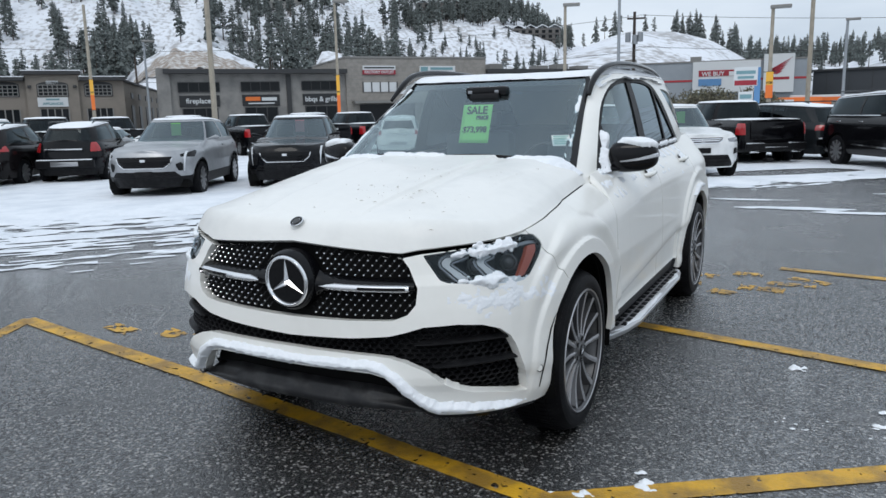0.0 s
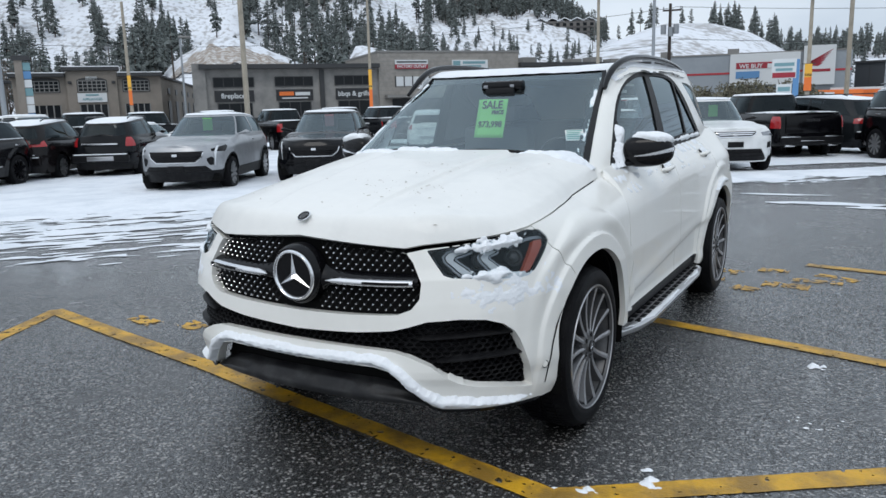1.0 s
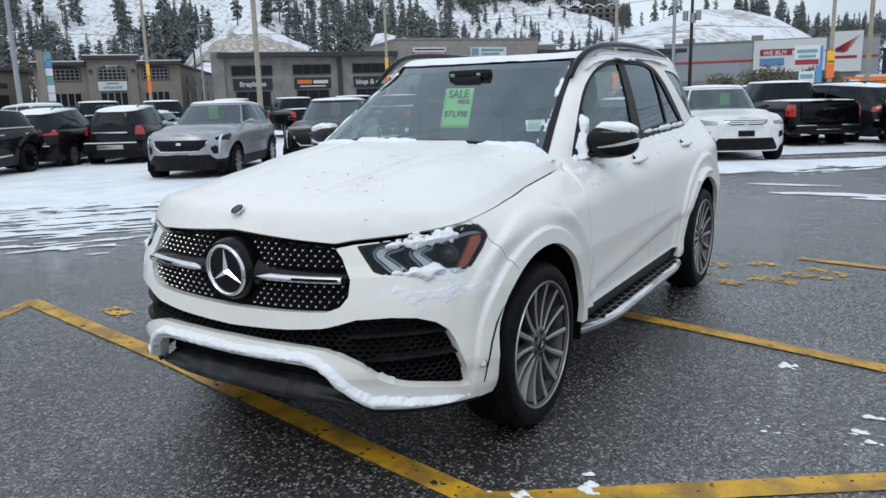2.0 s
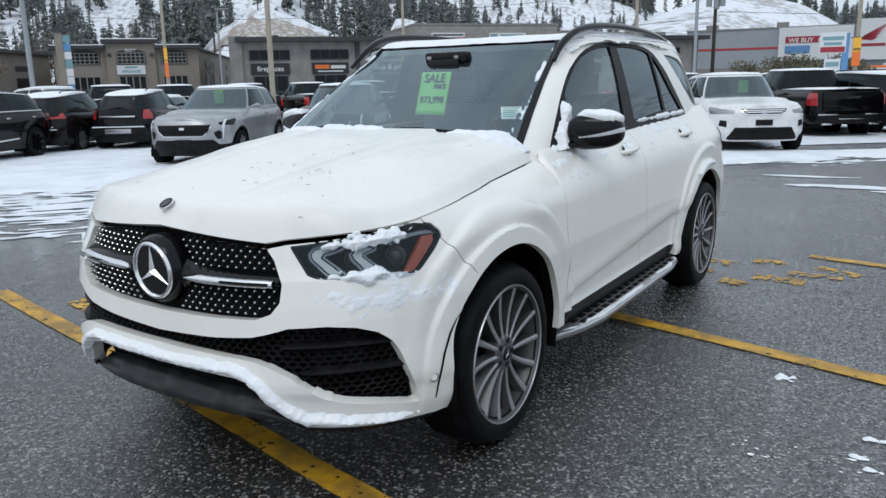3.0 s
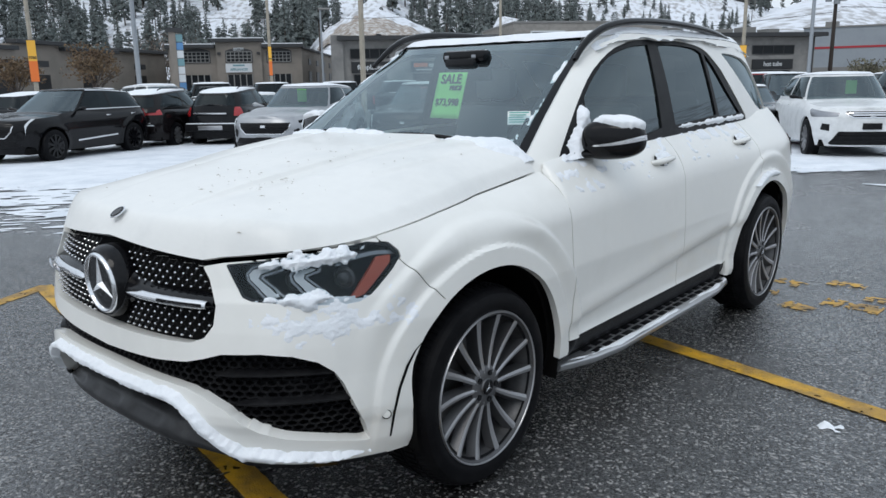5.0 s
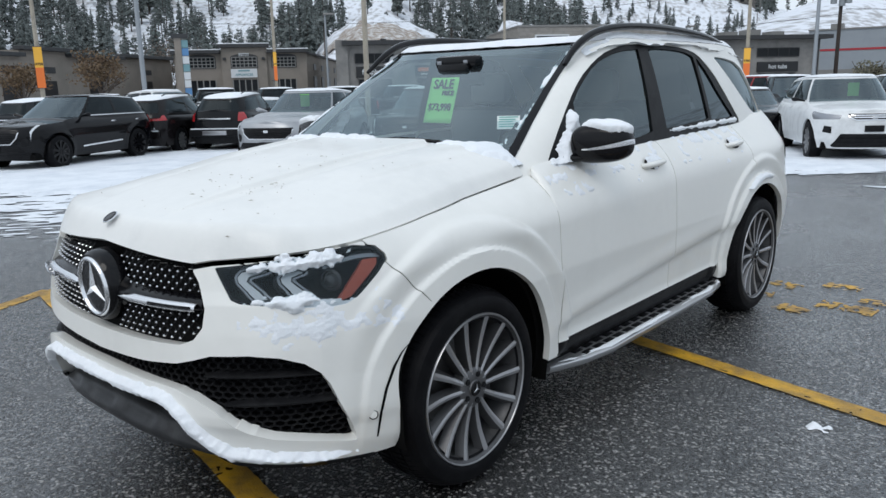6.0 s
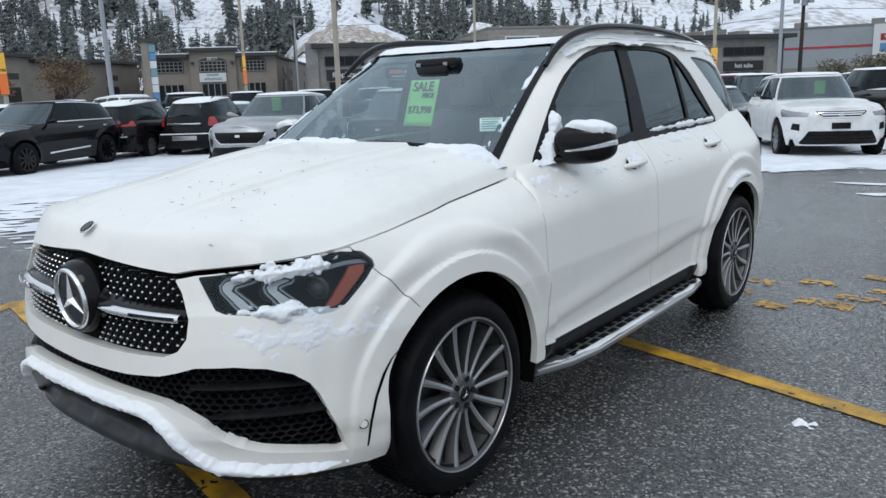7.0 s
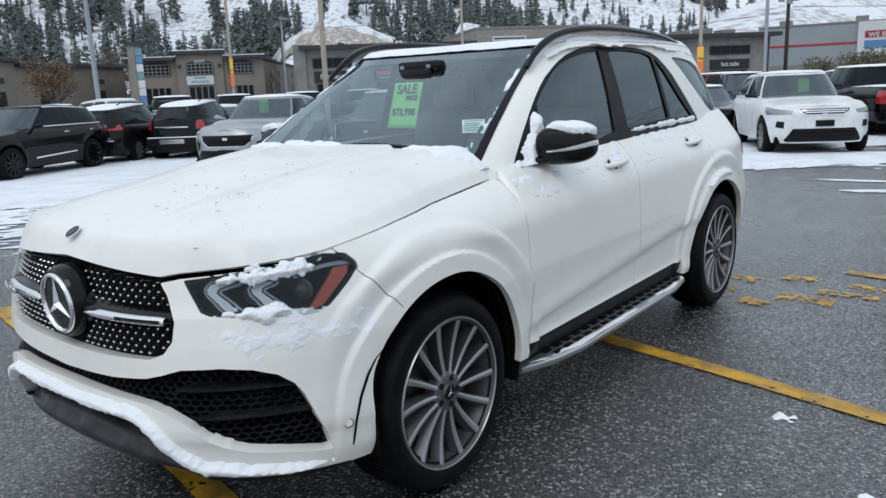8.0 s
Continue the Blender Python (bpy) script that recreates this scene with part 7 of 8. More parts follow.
def window(owner, x0, x1, z0, z1, cols, rows, bar=0.04, y=-0.02, mat=None):
    pane = slab("window", owner, x0, x1, y - 0.02, y + 0.1, z0, z1, SHOP_GLASS)
    for c in range(cols + 1):
        x = x0 + (x1 - x0) * c / cols
        slab("window_bar", pane, x - bar / 2, x + bar / 2, y - 0.06, y - 0.02, z0, z1, mat or MULLION)
    for r in range(rows + 1):
        z = z0 + (z1 - z0) * r / rows
        slab("window_bar", pane, x0, x1, y - 0.065, y - 0.02, z - bar / 2, z + bar / 2, mat or MULLION)
    return pane


def words(owner, text, x, z, size, mat, y=-0.2, bold=0.01):
    ob = lettering("lettering", text, size, mat, owner, pose(x, y, z, 90), bold)
    return ob


# long shop row: two grey wings and a pale block middle
F1 = Facade(-48.4, 78, -15.8, 95)
shops = thing("shop_row", "long grey single-storey shop row with black signs and flat roof", "building", F1.m)
xa, za = F1.at(-48.2, 3.02)
xb, _ = F1.at(-35.9, 3.3)
xc, zc = F1.at(-25.6, 3.6)
xd = F1.length
slab("wall", shops, 0, xb, 0, 14, -0.5, za, STUCCO)
slab("roof_edge", shops, -0.3, xb + 0.0, -0.9, 14.3, za, za + 0.42, CAPPING)
slab("end_column", shops, -0.9, 0.25, -0.4, 1.2, -0.5, za + 0.5, STUCCO)
slab("block_wall", shops, xb, xc, -0.3, 15, -0.5, zc + 0.25, BLOCK)
slab("block_coping", shops, xb - 0.05, xc + 0.05, -0.4, 15.1, zc + 0.25, zc + 0.42, MULLION)
slab("wall", shops, xc, xd, 0, 14, -0.5, za, STUCCO)
slab("roof_edge", shops, xc, xd + 0.9, -0.9, 14.3, za, za + 0.42, CAPPING)
slab("dark_column", shops, xd - 0.7, xd - 0.25, -0.25, 0.4, -0.5, za, CAPPING)
for k in range(16):
    z = 0.4 + k * 0.42
    if z < zc:
        slab("course_joint", shops, xb + 0.02, xc - 0.02, -0.312, -0.29, z, z + 0.03, MULLION)
for a0, a1 in ((-47.7, -44.9), (-43.4, -40.7), (-39.1, -36.4), (-24.6, -22.4), (-19.6, -17.05)):
    x0, z1 = F1.at(a0, 2.42)
    x1, z0 = F1.at(a1, 1.75)
    if a0 > -30:
        z0, z1 = F1.at(a1, 1.42)[1], F1.at(a0, 2.02)[1]
    window(shops, x0, x1, z0, z1, 4, 1, 0.07, -0.05, CAPPING)
    zt, zl = (F1.at(a0, 1.52)[1], F1.at(a1, 0.72)[1]) if a0 < -30 else (F1.at(a0, 1.12)[1], F1.at(a1, 0.45)[1])
    slab("sign_board", shops, x0 + 0.05, x1 - 0.05, -0.16, 0.0, zl, zt, SIGN_BLACK, 0.02)
    slab("shop_window", shops, x0 + 0.3, x1 - 0.3, -0.03, 0.1, 0.1, zl - 0.15, SHOP_GLASS)
    for k in range(4):
        x = x0 + 0.3 + (x1 - x0 - 0.6) * k / 3
        slab("shop_window_post", shops, x - 0.05, x + 0.05, -0.08, -0.03, 0.1, zl - 0.15, CAPPING)
    xm, zm = (x0 + x1) / 2, (zl + zt) / 2
    word = {-47.7: "fireplaces", -39.1: "bbqs & grills", -19.6: "hot tubs"}.get(a0)
    if word:
        words(shops, word, xm, zm, (zt - zl) * 0.62, SIGN_WHITE, -0.18, 0.012)
    elif a0 == -43.4:
        # a trade name: plain bars in its colours
        slab("name_bar", shops, x0 + 0.35, xm - 0.1, -0.19, -0.16, zm - 0.05, zm + 0.33, SIGN_ORANGE)
        slab("name_bar", shops, xm + 0.05, x1 - 0.35, -0.19, -0.16, zm - 0.05, zm + 0.27, SIGN_WHITE)
        slab("name_bar", shops, x0 + 0.6, x1 - 0.6, -0.19, -0.16, zm - 0.36, zm - 0.24, SIGN_WHITE)
x0 = F1.at(-40.2, 1)[0]
slab("downpipe", shops, x0, x0 + 0.45, -0.2, 0.05, 0, za - 0.1, CAPPING)
slab("base_band", shops, 0.25, xb - 0.05, -0.06, 0.05, -0.4, 0.95, CAPPING)
x0, z1 = F1.at(-34.7, 3.45)
x1, z0 = F1.at(-32.3, 2.78)
slab("sign_upper", shops, x0, x1, -0.5, -0.3, (z0 + z1) / 2, z1, SIGN_WHITE)
slab("sign_lower", shops, x0, x1, -0.5, -0.3, z0, (z0 + z1) / 2, SIGN_RED)
words(shops, "FACTORY OUTLET", (x0 + x1) / 2, z0 * 0.75 + z1 * 0.25, (z1 - z0) * 0.42, SIGN_WHITE, -0.52)
slab("name_bar", shops, x0 + 0.15, x1 - 0.15, -0.52, -0.5, z0 * 0.32 + z1 * 0.68, z0 * 0.16 + z1 * 0.84, SIGN_BLACK)
x0, z1 = F1.at(-34.7, 2.25)
x1, z0 = F1.at(-32.2, 1.55)
slab("picture_window", shops, x0, x1, -0.4, -0.28, z0, z1, SIGN_WHITE)
for k in range(5):
    x = x0 + (x1 - x0) * k / 4
    slab("picture_bar", shops, x - 0.06, x + 0.06, -0.44, -0.4, z0 - 0.06, z1 + 0.06, CAPPING)
slab("entrance_canopy", shops, x0 - 1.2, x1 + 3, -1.4, -0.3, 2.6, 2.85, MULLION)
slab("entrance", shops, x0 - 0.4, x1 + 2, -0.36, -0.2, 0, 2.5, SHOP_GLASS)
x0, z1 = F1.at(-30.5, 3.35)
x1, z0 = F1.at(-27.9, 2.68)
slab("name_sign", shops, x0, x1, -0.5, -0.3, z0, z1, SIGN_WHITE)
slab("name_bar", shops, x0 + 0.1, x0 + 0.9, -0.53, -0.5, z0 + 0.1, z1 - 0.1, SIGN_TEAL)
slab("name_bar", shops, x0 + 1.2, x1 - 0.3, -0.53, -0.5, z0 * 0.45 + z1 * 0.55, z1 - 0.15, SIGN_TEAL)
slab("name_bar", shops, x0 + 1.2, x1 - 0.8, -0.53, -0.5, z0 + 0.12, z0 * 0.62 + z1 * 0.38, SIGN_TEAL)
for k, a in enumerate((-20.5, -19.0, -17.5, -24.0)):
    x = F1.at(a, 1)[0]
    slab("roof_unit", shops, x, x + 1.6, 4, 6, za + 0.4, za + 1.1 + 0.2 * (k % 2), MULLION, 0.04)

# tan shop with arched windows
F2 = Facade(-60.3, 81, -51.2, 80)
tan = thing("arched_shop", "tan stucco shop with arched windows and stepped dark parapet", "building", F2.m)
h2 = F2.at(-53, 2.62)[1]
W2 = F2.length
slab("wall", tan, 0, W2, 0, 40, -0.5, h2, TAN)
xl, xr = F2.at(-57.1, 3)[0], F2.at(-54.0, 3)[0]
slab("raised_bay", tan, xl, xr, -0.35, 2, -0.5, h2 + 0.55, TAN)
for x0, x1, z in ((-0.2, xl - 0.1, h2), (xl - 0.3, xr + 0.3, h2 + 0.55), (xr + 0.1, W2 + 0.2, h2)):
    slab("cornice", tan, x0, x1, -0.75, 0.4, z - 0.05, z + 0.28, CAPPING, 0.03)
    slab("cornice_snow", tan, x0, x1, -0.75, 0.4, z + 0.28, z + 0.36, SNOW, 0.03)


def arched_window(owner, x0, x1, z0, z1, cols, y):
    """Square-headed glazing under a flat arch recess."""
    n, verts, faces = 14, [], []
    cx, hw, rise = (x0 + x1) / 2, (x1 - x0) / 2 + 0.12, (z1 - z0) * 0.34
    ring = [(cx - hw, z0 - 0.1)] + [(cx - hw * math.cos(math.pi * k / n), z1 + rise * math.sin(math.pi * k / n)) for k in range(n + 1)] + [(cx + hw, z0 - 0.1)]
    for yy in (y - 0.03, y + 0.25):
        verts += [(x, yy, z) for x, z in ring]
    m = len(ring)
    faces.append(tuple(range(m))[::-1])
    for k in range(m):
        faces.append((k, (k + 1) % m, m + (k + 1) % m, m + k))
    recess = build("arch_recess", verts, faces, CAPPING, owner, smooth=0)
    window(owner, x0, x1, z0, z1, cols, 3, 0.07, y - 0.06)


for a0, a1, y in ((-59.3, -57.6, 0.0), (-56.4, -54.7, -0.35), (-53.6, -52.0, 0.0)):
    x0, z1 = F2.at(a0, 2.30)
    x1, z0 = F2.at(a1, 1.62)
    arched_window(tan, x0, x1, z0, z1, 6, y)
    slab("ground_floor_window", tan, x0, x1, y - 0.06, y + 0.1, 0.3, 2.6, SHOP_GLASS)
    for k in range(5):
        x = x0 + (x1 - x0) * k / 4
        slab("window_post", tan, x - 0.05, x + 0.05, y - 0.12, y - 0.06, 0.3, 2.6, MULLION)
x0, z1 = F2.at(-56.5, 1.50)
x1, z0 = F2.at(-54.7, 0.90)
slab("shop_sign", tan, x0, x1, -0.5, -0.36, z0, z1, SIGN_WHITE)
words(tan, "APPLIANCES", (x0 + x1) / 2, z0 * 0.68 + z1 * 0.32, (z1 - z0) * 0.36, SIGN_TEAL, -0.52)
slab("name_bar", tan, x0 + 0.7, x1 - 0.7, -0.52, -0.5, z0 * 0.3 + z1 * 0.7, z0 * 0.12 + z1 * 0.88, SIGN_TEAL)
slab("number_bar", tan, (xl + xr) / 2 - 0.5, (xl + xr) / 2 + 0.5, -0.38, -0.35, h2 - 0.35, h2 - 0.05, SIGN_WHITE)
for x in (xl + 0.3, xr - 0.3):
    slab("wall_lamp", tan, x - 0.15, x + 0.15, -0.6, -0.35, h2 - 0.7, h2 - 0.45, CAPPING, 0.03)
# flank with doors
F2B = Facade(-51.25, 80.4, -48.55, 122)
flank = thing("shop_flank", "receding tan stucco side wall with dark doors and vents", "building", F2B.m)
slab("wall", flank, 0, F2B.length, 0.02, 3, -0.5, h2 - 0.1, TAN)
slab("coping", flank, 0, F2B.length, -0.15, 3, h2 - 0.1, h2 + 0.1, CAPPING)
for k in range(6):
    x = 5 + k * 6.4
    slab("side_door", flank, x, x + 2.2, -0.06, 0.06, 0, 2.9, DOORWAY)
    slab("side_vent", flank, x + 0.3, x + 2.0, -0.06, 0.06, 3.6, 4.2, DOORWAY)
F3 = Facade(-76, 62, -60.6, 92)
wing = thing("rear_wing_shop", "long tan stucco wing with stepped parapet and dark doors", "building", F3.m)
steps_az = (-76, -71.5, -69.7, -67, -63.8, -60.6)
for i, (a0, a1) in enumerate(zip(steps_az, steps_az[1:])):
    x0, x1 = F3.at(a0, 1)[0], F3.at(a1, 1)[0]
    z = (4.9, 4.6, 5.15, 4.75, 5.0)[i]
    slab("wall", wing, x0, x1, 0, 14, -0.5, z, TAN)
    slab("cornice", wing, x0 - 0.1, x1 + 0.1, -0.6, 0.4, z, z + 0.32, CAPPING, 0.03)
    n = max(1, int((x1 - x0) / 6))
    for k in range(n):
        x = x0 + (x1 - x0) * (k + 0.35) / n
        slab("door", wing, x, x + 2.2, -0.05, 0.1, 0, 2.7, DOORWAY)
        slab("lunette", wing, x, x + 2.2, -0.05, 0.1, 3.35, 3.85, CAPPING)
# pylon sign beside the tan shop
pyl = thing("pylon_sign", "tall shop directory sign with a stone side and coloured panels", "sign", Matrix.Translation(spot(-59.6, 70)) @ pose(0, 0, 0, 0, 0, 58) @ Matrix.Diagonal((0.55, 0.55, 1.0, 1)))
slab("pillar", pyl, -1.1, -0.1, -0.4, 0.4, -0.5, 6.0, TAN)
slab("cap", pyl, -1.4, 0.95, -0.6, 0.6, 6.0, 6.35, CAPPING)
for k, mt in enumerate((SIGN_WHITE, SIGN_BLUE, SIGN_WHITE, SIGN_WHITE, SIGN_TEAL, SIGN_WHITE, SIGN_BLUE, SIGN_TEAL)):
    slab("panel", pyl, -0.08, 0.9, -0.25, 0.25, 0.6 + k * 0.66, 1.2 + k * 0.66, mt)

# big store with a red stripe, and the billboards in front of it
F4 = Facade(-16.6, 122, -3.2, 122)
store = thing("warehouse_store", "large grey store with a red stripe along its wall", "building", F4.m)
h4 = F4.at(-9, 3.0)[1]
slab("wall", store, 0, F4.length, 0, 30, -0.5, h4, CLADDING)
zs = F4.at(-9, 1.75)[1]
slab("red_stripe", store, 0, F4.length, -0.06, 0.0, zs - 0.14, zs + 0.14, RED_STRIPE)
slab("parapet", store, -0.1, F4.length + 0.1, -0.12, 0.3, h4, h4 + 0.2, MULLION)
slab("lower_wall", store, 0, F4.length, -0.08, 0, -0.5, 2.6, MULLION)
for a in (-10.9, -15.4):
    x = F4.at(a, 1)[0]
    slab("roof_unit", store, x, x + 1.6, 1, 3, h4 + 0.1, h4 + 0.9, MULLION, 0.03)
x0, z1 = F4.at(-10.7, 3.0)
x1, z0 = F4.at(-6.3, 0.9)
slab("billboard", store, x0, x1, -0.6, -0.1, z0, z1, SIGN_WHITE, 0.03)
xa0, zb1 = F4.at(-10.3, 2.42)
xa1, zb0 = F4.at(-6.5, 1.5)
slab("banner", store, xa0, xa1, -0.66, -0.6, (zb0 + zb1) / 2 + 0.1, zb1, SIGN_RED)
words(store, "WE BUY", xa0 + 2.0, zb1 - 0.55, 0.85, SIGN_WHITE, -0.68, 0.015)
slab("name_bar", store, xa0 + 4.2, xa1 - 0.3, -0.68, -0.66, zb1 - 0.85, zb1 - 0.25, SIGN_WHITE)
slab("picture", store, xa0, xa0 + 3.2, -0.7, -0.6, zb0 - 0.3, zb0 + 0.7, SIGN_BLUE)
slab("picture", store, xa1 - 2.4, xa1, -0.7, -0.6, zb0, zb0 + 1.2, SIGN_BLUE)
x0, z1 = F4.at(-6.1, 3.35)
x1, z0 = F4.at(-4.2, 0.8)
slab("logo_board", store, x0, x1, -0.7, -0.1, z0, z1, SIGN_WHITE, 0.03)
# a red feathered shape, plain
verts, faces = [], []
w, h = x1 - x0, z1 - z0
for k in range(5):
    b0 = len(verts)
    zt = z0 + h * (0.52 + 0.09 * k)
    verts += [(x0 + w * 0.12, -0.74, z0 + h * 0.50 + k * 0.02), (x0 + w * (0.45 + 0.09 * k), -0.74, zt - h * 0.05), (x0 + w * (0.62 + 0.08 * k), -0.74, zt + h * 0.03), (x0 + w * 0.2, -0.74, z0 + h * 0.58 + k * 0.02)]
    faces.append((b0, b0 + 1, b0 + 2, b0 + 3))
build("logo_shape", verts, faces, SIGN_RED, store, smooth=0)
slab("name_bar", store, x0 + w * 0.15, x1 - w * 0.15, -0.74, -0.7, z0 + h * 0.33, z0 + h * 0.40, SIGN_RED)
F5 = Facade(-3.0, 132, 9, 125)
dk = thing("dark_warehouse", "long charcoal flat-roofed warehouse", "building", F5.m)
h5 = F5.at(-1, 2.1)[1]
slab("wall", dk, 0, F5.length, 0, 25, -0.5, h5, DARK_CLAD)
slab("roof_edge", dk, -0.2, F5.length, -0.3, 25, h5, h5 + 0.3, CAPPING)
for k in range(8):
    slab("wall_joint", dk, 2 + k * 3.2, 2.08 + k * 3.2, -0.03, 0.02, 0, h5, CAPPING)
# free-standing signs and trailers
maj = thing("roadside_sign", "tall white roadside sign board with smaller panels", "sign", Matrix.Translation(spot(-7.3, 60)) @ pose(0, 0, 0, 0, 0, 7))
slab("post", maj, 0.55, 0.95, -0.15, 0.15, -0.5, 4.2, SIGN_BLUE)
slab("board", maj, -0.85, 0.75, -0.2, 0.2, 2.9, 4.25, SIGN_WHITE)
slab("red_band", maj, -0.8, 0.7, -0.23, -0.2, 2.95, 3.3, SIGN_RED)
slab("name_bar", maj, -0.7, 0.6, -0.23, -0.2, 3.75, 3.98, SIGN_TEAL)
slab("name_bar", maj, -0.6, 0.5, -0.23, -0.2, 3.42, 3.6, SIGN_TEAL)
slab("lower_board", maj, -0.5, 0.5, -0.15, 0.15, 1.0, 2.5, SIGN_WHITE)
slab("name_bar", maj, -0.4, 0.4, -0.18, -0.15, 2.0, 2.3, SIGN_TEAL)
for az_, dist, wdt, hgt, mats, lab in ((-4.6, 75, 5.5, 2.6, (SIGN_ORANGE, SIGN_WHITE, SIGN_BLUE), "orange and white hire truck box"), (-1.3, 78, 8.5, 2.9, (SIGN_WHITE, SIGN_ORANGE, MULLION), "long white trailer with orange panel")):
    tr = thing("box_trailer", lab, "trailer", Matrix.Translation(spot(az_, dist, -0.4)) @ pose(0, 0, 0, 0, 0, 5))
    slab("box", tr, -wdt / 2, wdt / 2, -1.2, 1.2, 0.9, 0.9 + hgt * 0.62, mats[0], 0.05)
    slab("panel", tr, -wdt / 2 + 0.2, wdt * 0.1, -1.24, -1.2, 1.3, 0.7 + hgt * 0.62, mats[1])
    slab("stripe", tr, -wdt * 0.1, wdt * 0.35, -1.28, -1.2, 1.7, 0.75 + hgt * 0.5, mats[2])
    slab("chassis", tr, -wdt / 2, wdt / 2, -0.9, 0.9, 0.6, 0.9, CAPPING)
    for x in (-wdt * 0.3, wdt * 0.25):
        v, f = lathe([(-0.1, 0.0), (-0.1, 0.45), (0.1, 0.45), (0.1, 0.0)], 20)
        build("wheel", [pose(x, -0.95, 0.45, 0, 0, 90) @ Vector(p) for p in v], f, RUBBER, tr)

# ---- lamp posts, banners, wires ----
BEIGE = material("beige painted steel", (0.34, 0.30, 0.24), 0.6, vary=0.08, scale=3, tint=(0.28, 0.25, 0.2))
GALV = material("galvanised steel", (0.30, 0.32, 0.34), 0.5, metal=0.4, vary=0.08, scale=4)
TIMBER = material("dark timber pole", (0.045, 0.035, 0.03), 0.85, vary=0.2, scale=6)


def lamp_post(az_, dist, top, mat, r, head=1, banner=None, label="beige steel lamp post in a car park", width=0.19):
    p = spot(az_, dist)
    post = thing("lamp_post", label, "lamp post", Matrix.Translation(p) @ pose(0, 0, 0, 0, 0, -az_))
    bm = bmesh.new()
    tube(bm, (0, 0, -0.5), (0, 0, top), r, r * 0.7, 12)
    part("post", bm, mat, post)
    bm = bmesh.new()
    tube(bm, (0, 0, -0.5), (0, 0, 0.45), r * 2.4, r * 2.2, 14)
    part("concrete_base", bm, MULLION, post)
    if head:
        bm = bmesh.new()
        box(bm, -0.15, 0.95 * head, -0.28, 0.28, top - 0.02, top + 0.16, 0.05)
        part("lamp_head", bm, MULLION, post)
    if banner:
        z0, z1 = banner
        slab("banner_upper", post, -width, width, -r - 0.06, -r - 0.03, (z0 + z1) / 2, z1, SIGN_YELLOW)
        slab("banner_lower", post, -width, width, -r - 0.06, -r - 0.03, z0, (z0 + z1) / 2, SIGN_ORANGE)
        lettering("lettering", "$750", 0.9 * width, INK, post, pose(0, -r - 0.07, z0 * 0.42 + z1 * 0.58, 90), 0.006)
        for z in (z0, z1):
            slab("banner_bracket", post, -0.34, 0.34, -r - 0.03, 0.0, z - 0.02, z + 0.02, CAPPING)
    return post


lamp_post(-46.0, 31, 13.0, BEIGE, 0.112, 0)
lamp_post(-53.3, 66, 10.2, BEIGE, 0.15, 0, (2.3, 4.6), width=0.13)
lamp_post(-36.6, 58, 9.6, BEIGE, 0.12, 1, (1.5, 4.4), width=0.12)
lamp_post(-19.9, 52, 8.2, BEIGE, 0.13, 1, (1.6, 3.4))
lamp_post(-15.95, 72, 13.0, GALV, 0.17, 0, None, "grey galvanised lamp post")
lamp_post(-5.9, 47, 6.8, BEIGE, 0.13, 1, (1.9, 3.35))
lamp_post(-3.65, 30, 9.0, BEIGE, 0.085, 0)
lamp_post(-1.25, 72, 8.2, GALV, 0.14, 1, None, "thin grey street lamp on a roadside")
lamp_post(-61.5, 32, 9.5, GALV, 0.10, 0, None, "grey galvanised lamp post")
lamp_post(-68.2, 44, 9.5, BEIGE, 0.12, 0, (1.9, 3.9))
lamp_post(-49.7, 76, 8.4, GALV, 0.12, 1, None, "thin grey street lamp by the shops")
lamp_post(-24.2, 90, 7.2, GALV, 0.11, 1, None, "thin grey street lamp by the shops")
util = thing("utility_pole", "dark timber utility pole with crossarm and transformers", "pole", Matrix.Translation(spot(-14.8, 100)) @ pose(0, 0, 0, 0, 0, 14))
bm = bmesh.new()
tube(bm, (0, 0, -0.5), (0, 0, 13.2), 0.24, 0.17, 12)
part("post", bm, TIMBER, util)
slab("crossarm", util, -0.9, 1.3, -0.08, 0.08, 12.3, 12.5, TIMBER)
for x, z in ((-0.75, 10.2), (0.75, 10.2), (0.1, 9.9)):
    bm = bmesh.new()
    tube(bm, (x, -0.3, z - 0.6), (x, -0.3, z + 0.5), 0.34, n=14)
    part("transformer", bm, GALV, util)
for x in (-0.8, 0.1, 1.2):
    bm = bmesh.new()
    tube(bm, (x, 0, 12.5), (x, 0, 12.85), 0.06, n=8)
    part("insulator", bm, GALV, util)
for i, (z0, z1) in enumerate(((12.8, 12.0), (12.7, 11.6), (9.0, 8.6), (8.5, 8.0))):
    pts = []
    for k in range(21):
        t = k / 20
        a, d = -14.5 + (60 * t if i % 2 == 0 else -62 * t), 100 + 10 * t
        q = spot(a, d)
        pts.append((q.x, q.y, z0 + (z1 - z0) * t - 2.2 * math.sin(math.pi * t)))
    v, f = sweep(pts, 0.028, 5)
    tagged(build("power_line", v, f, CAPPING, None, smooth=0), "thin dark overhead power line", "cable")


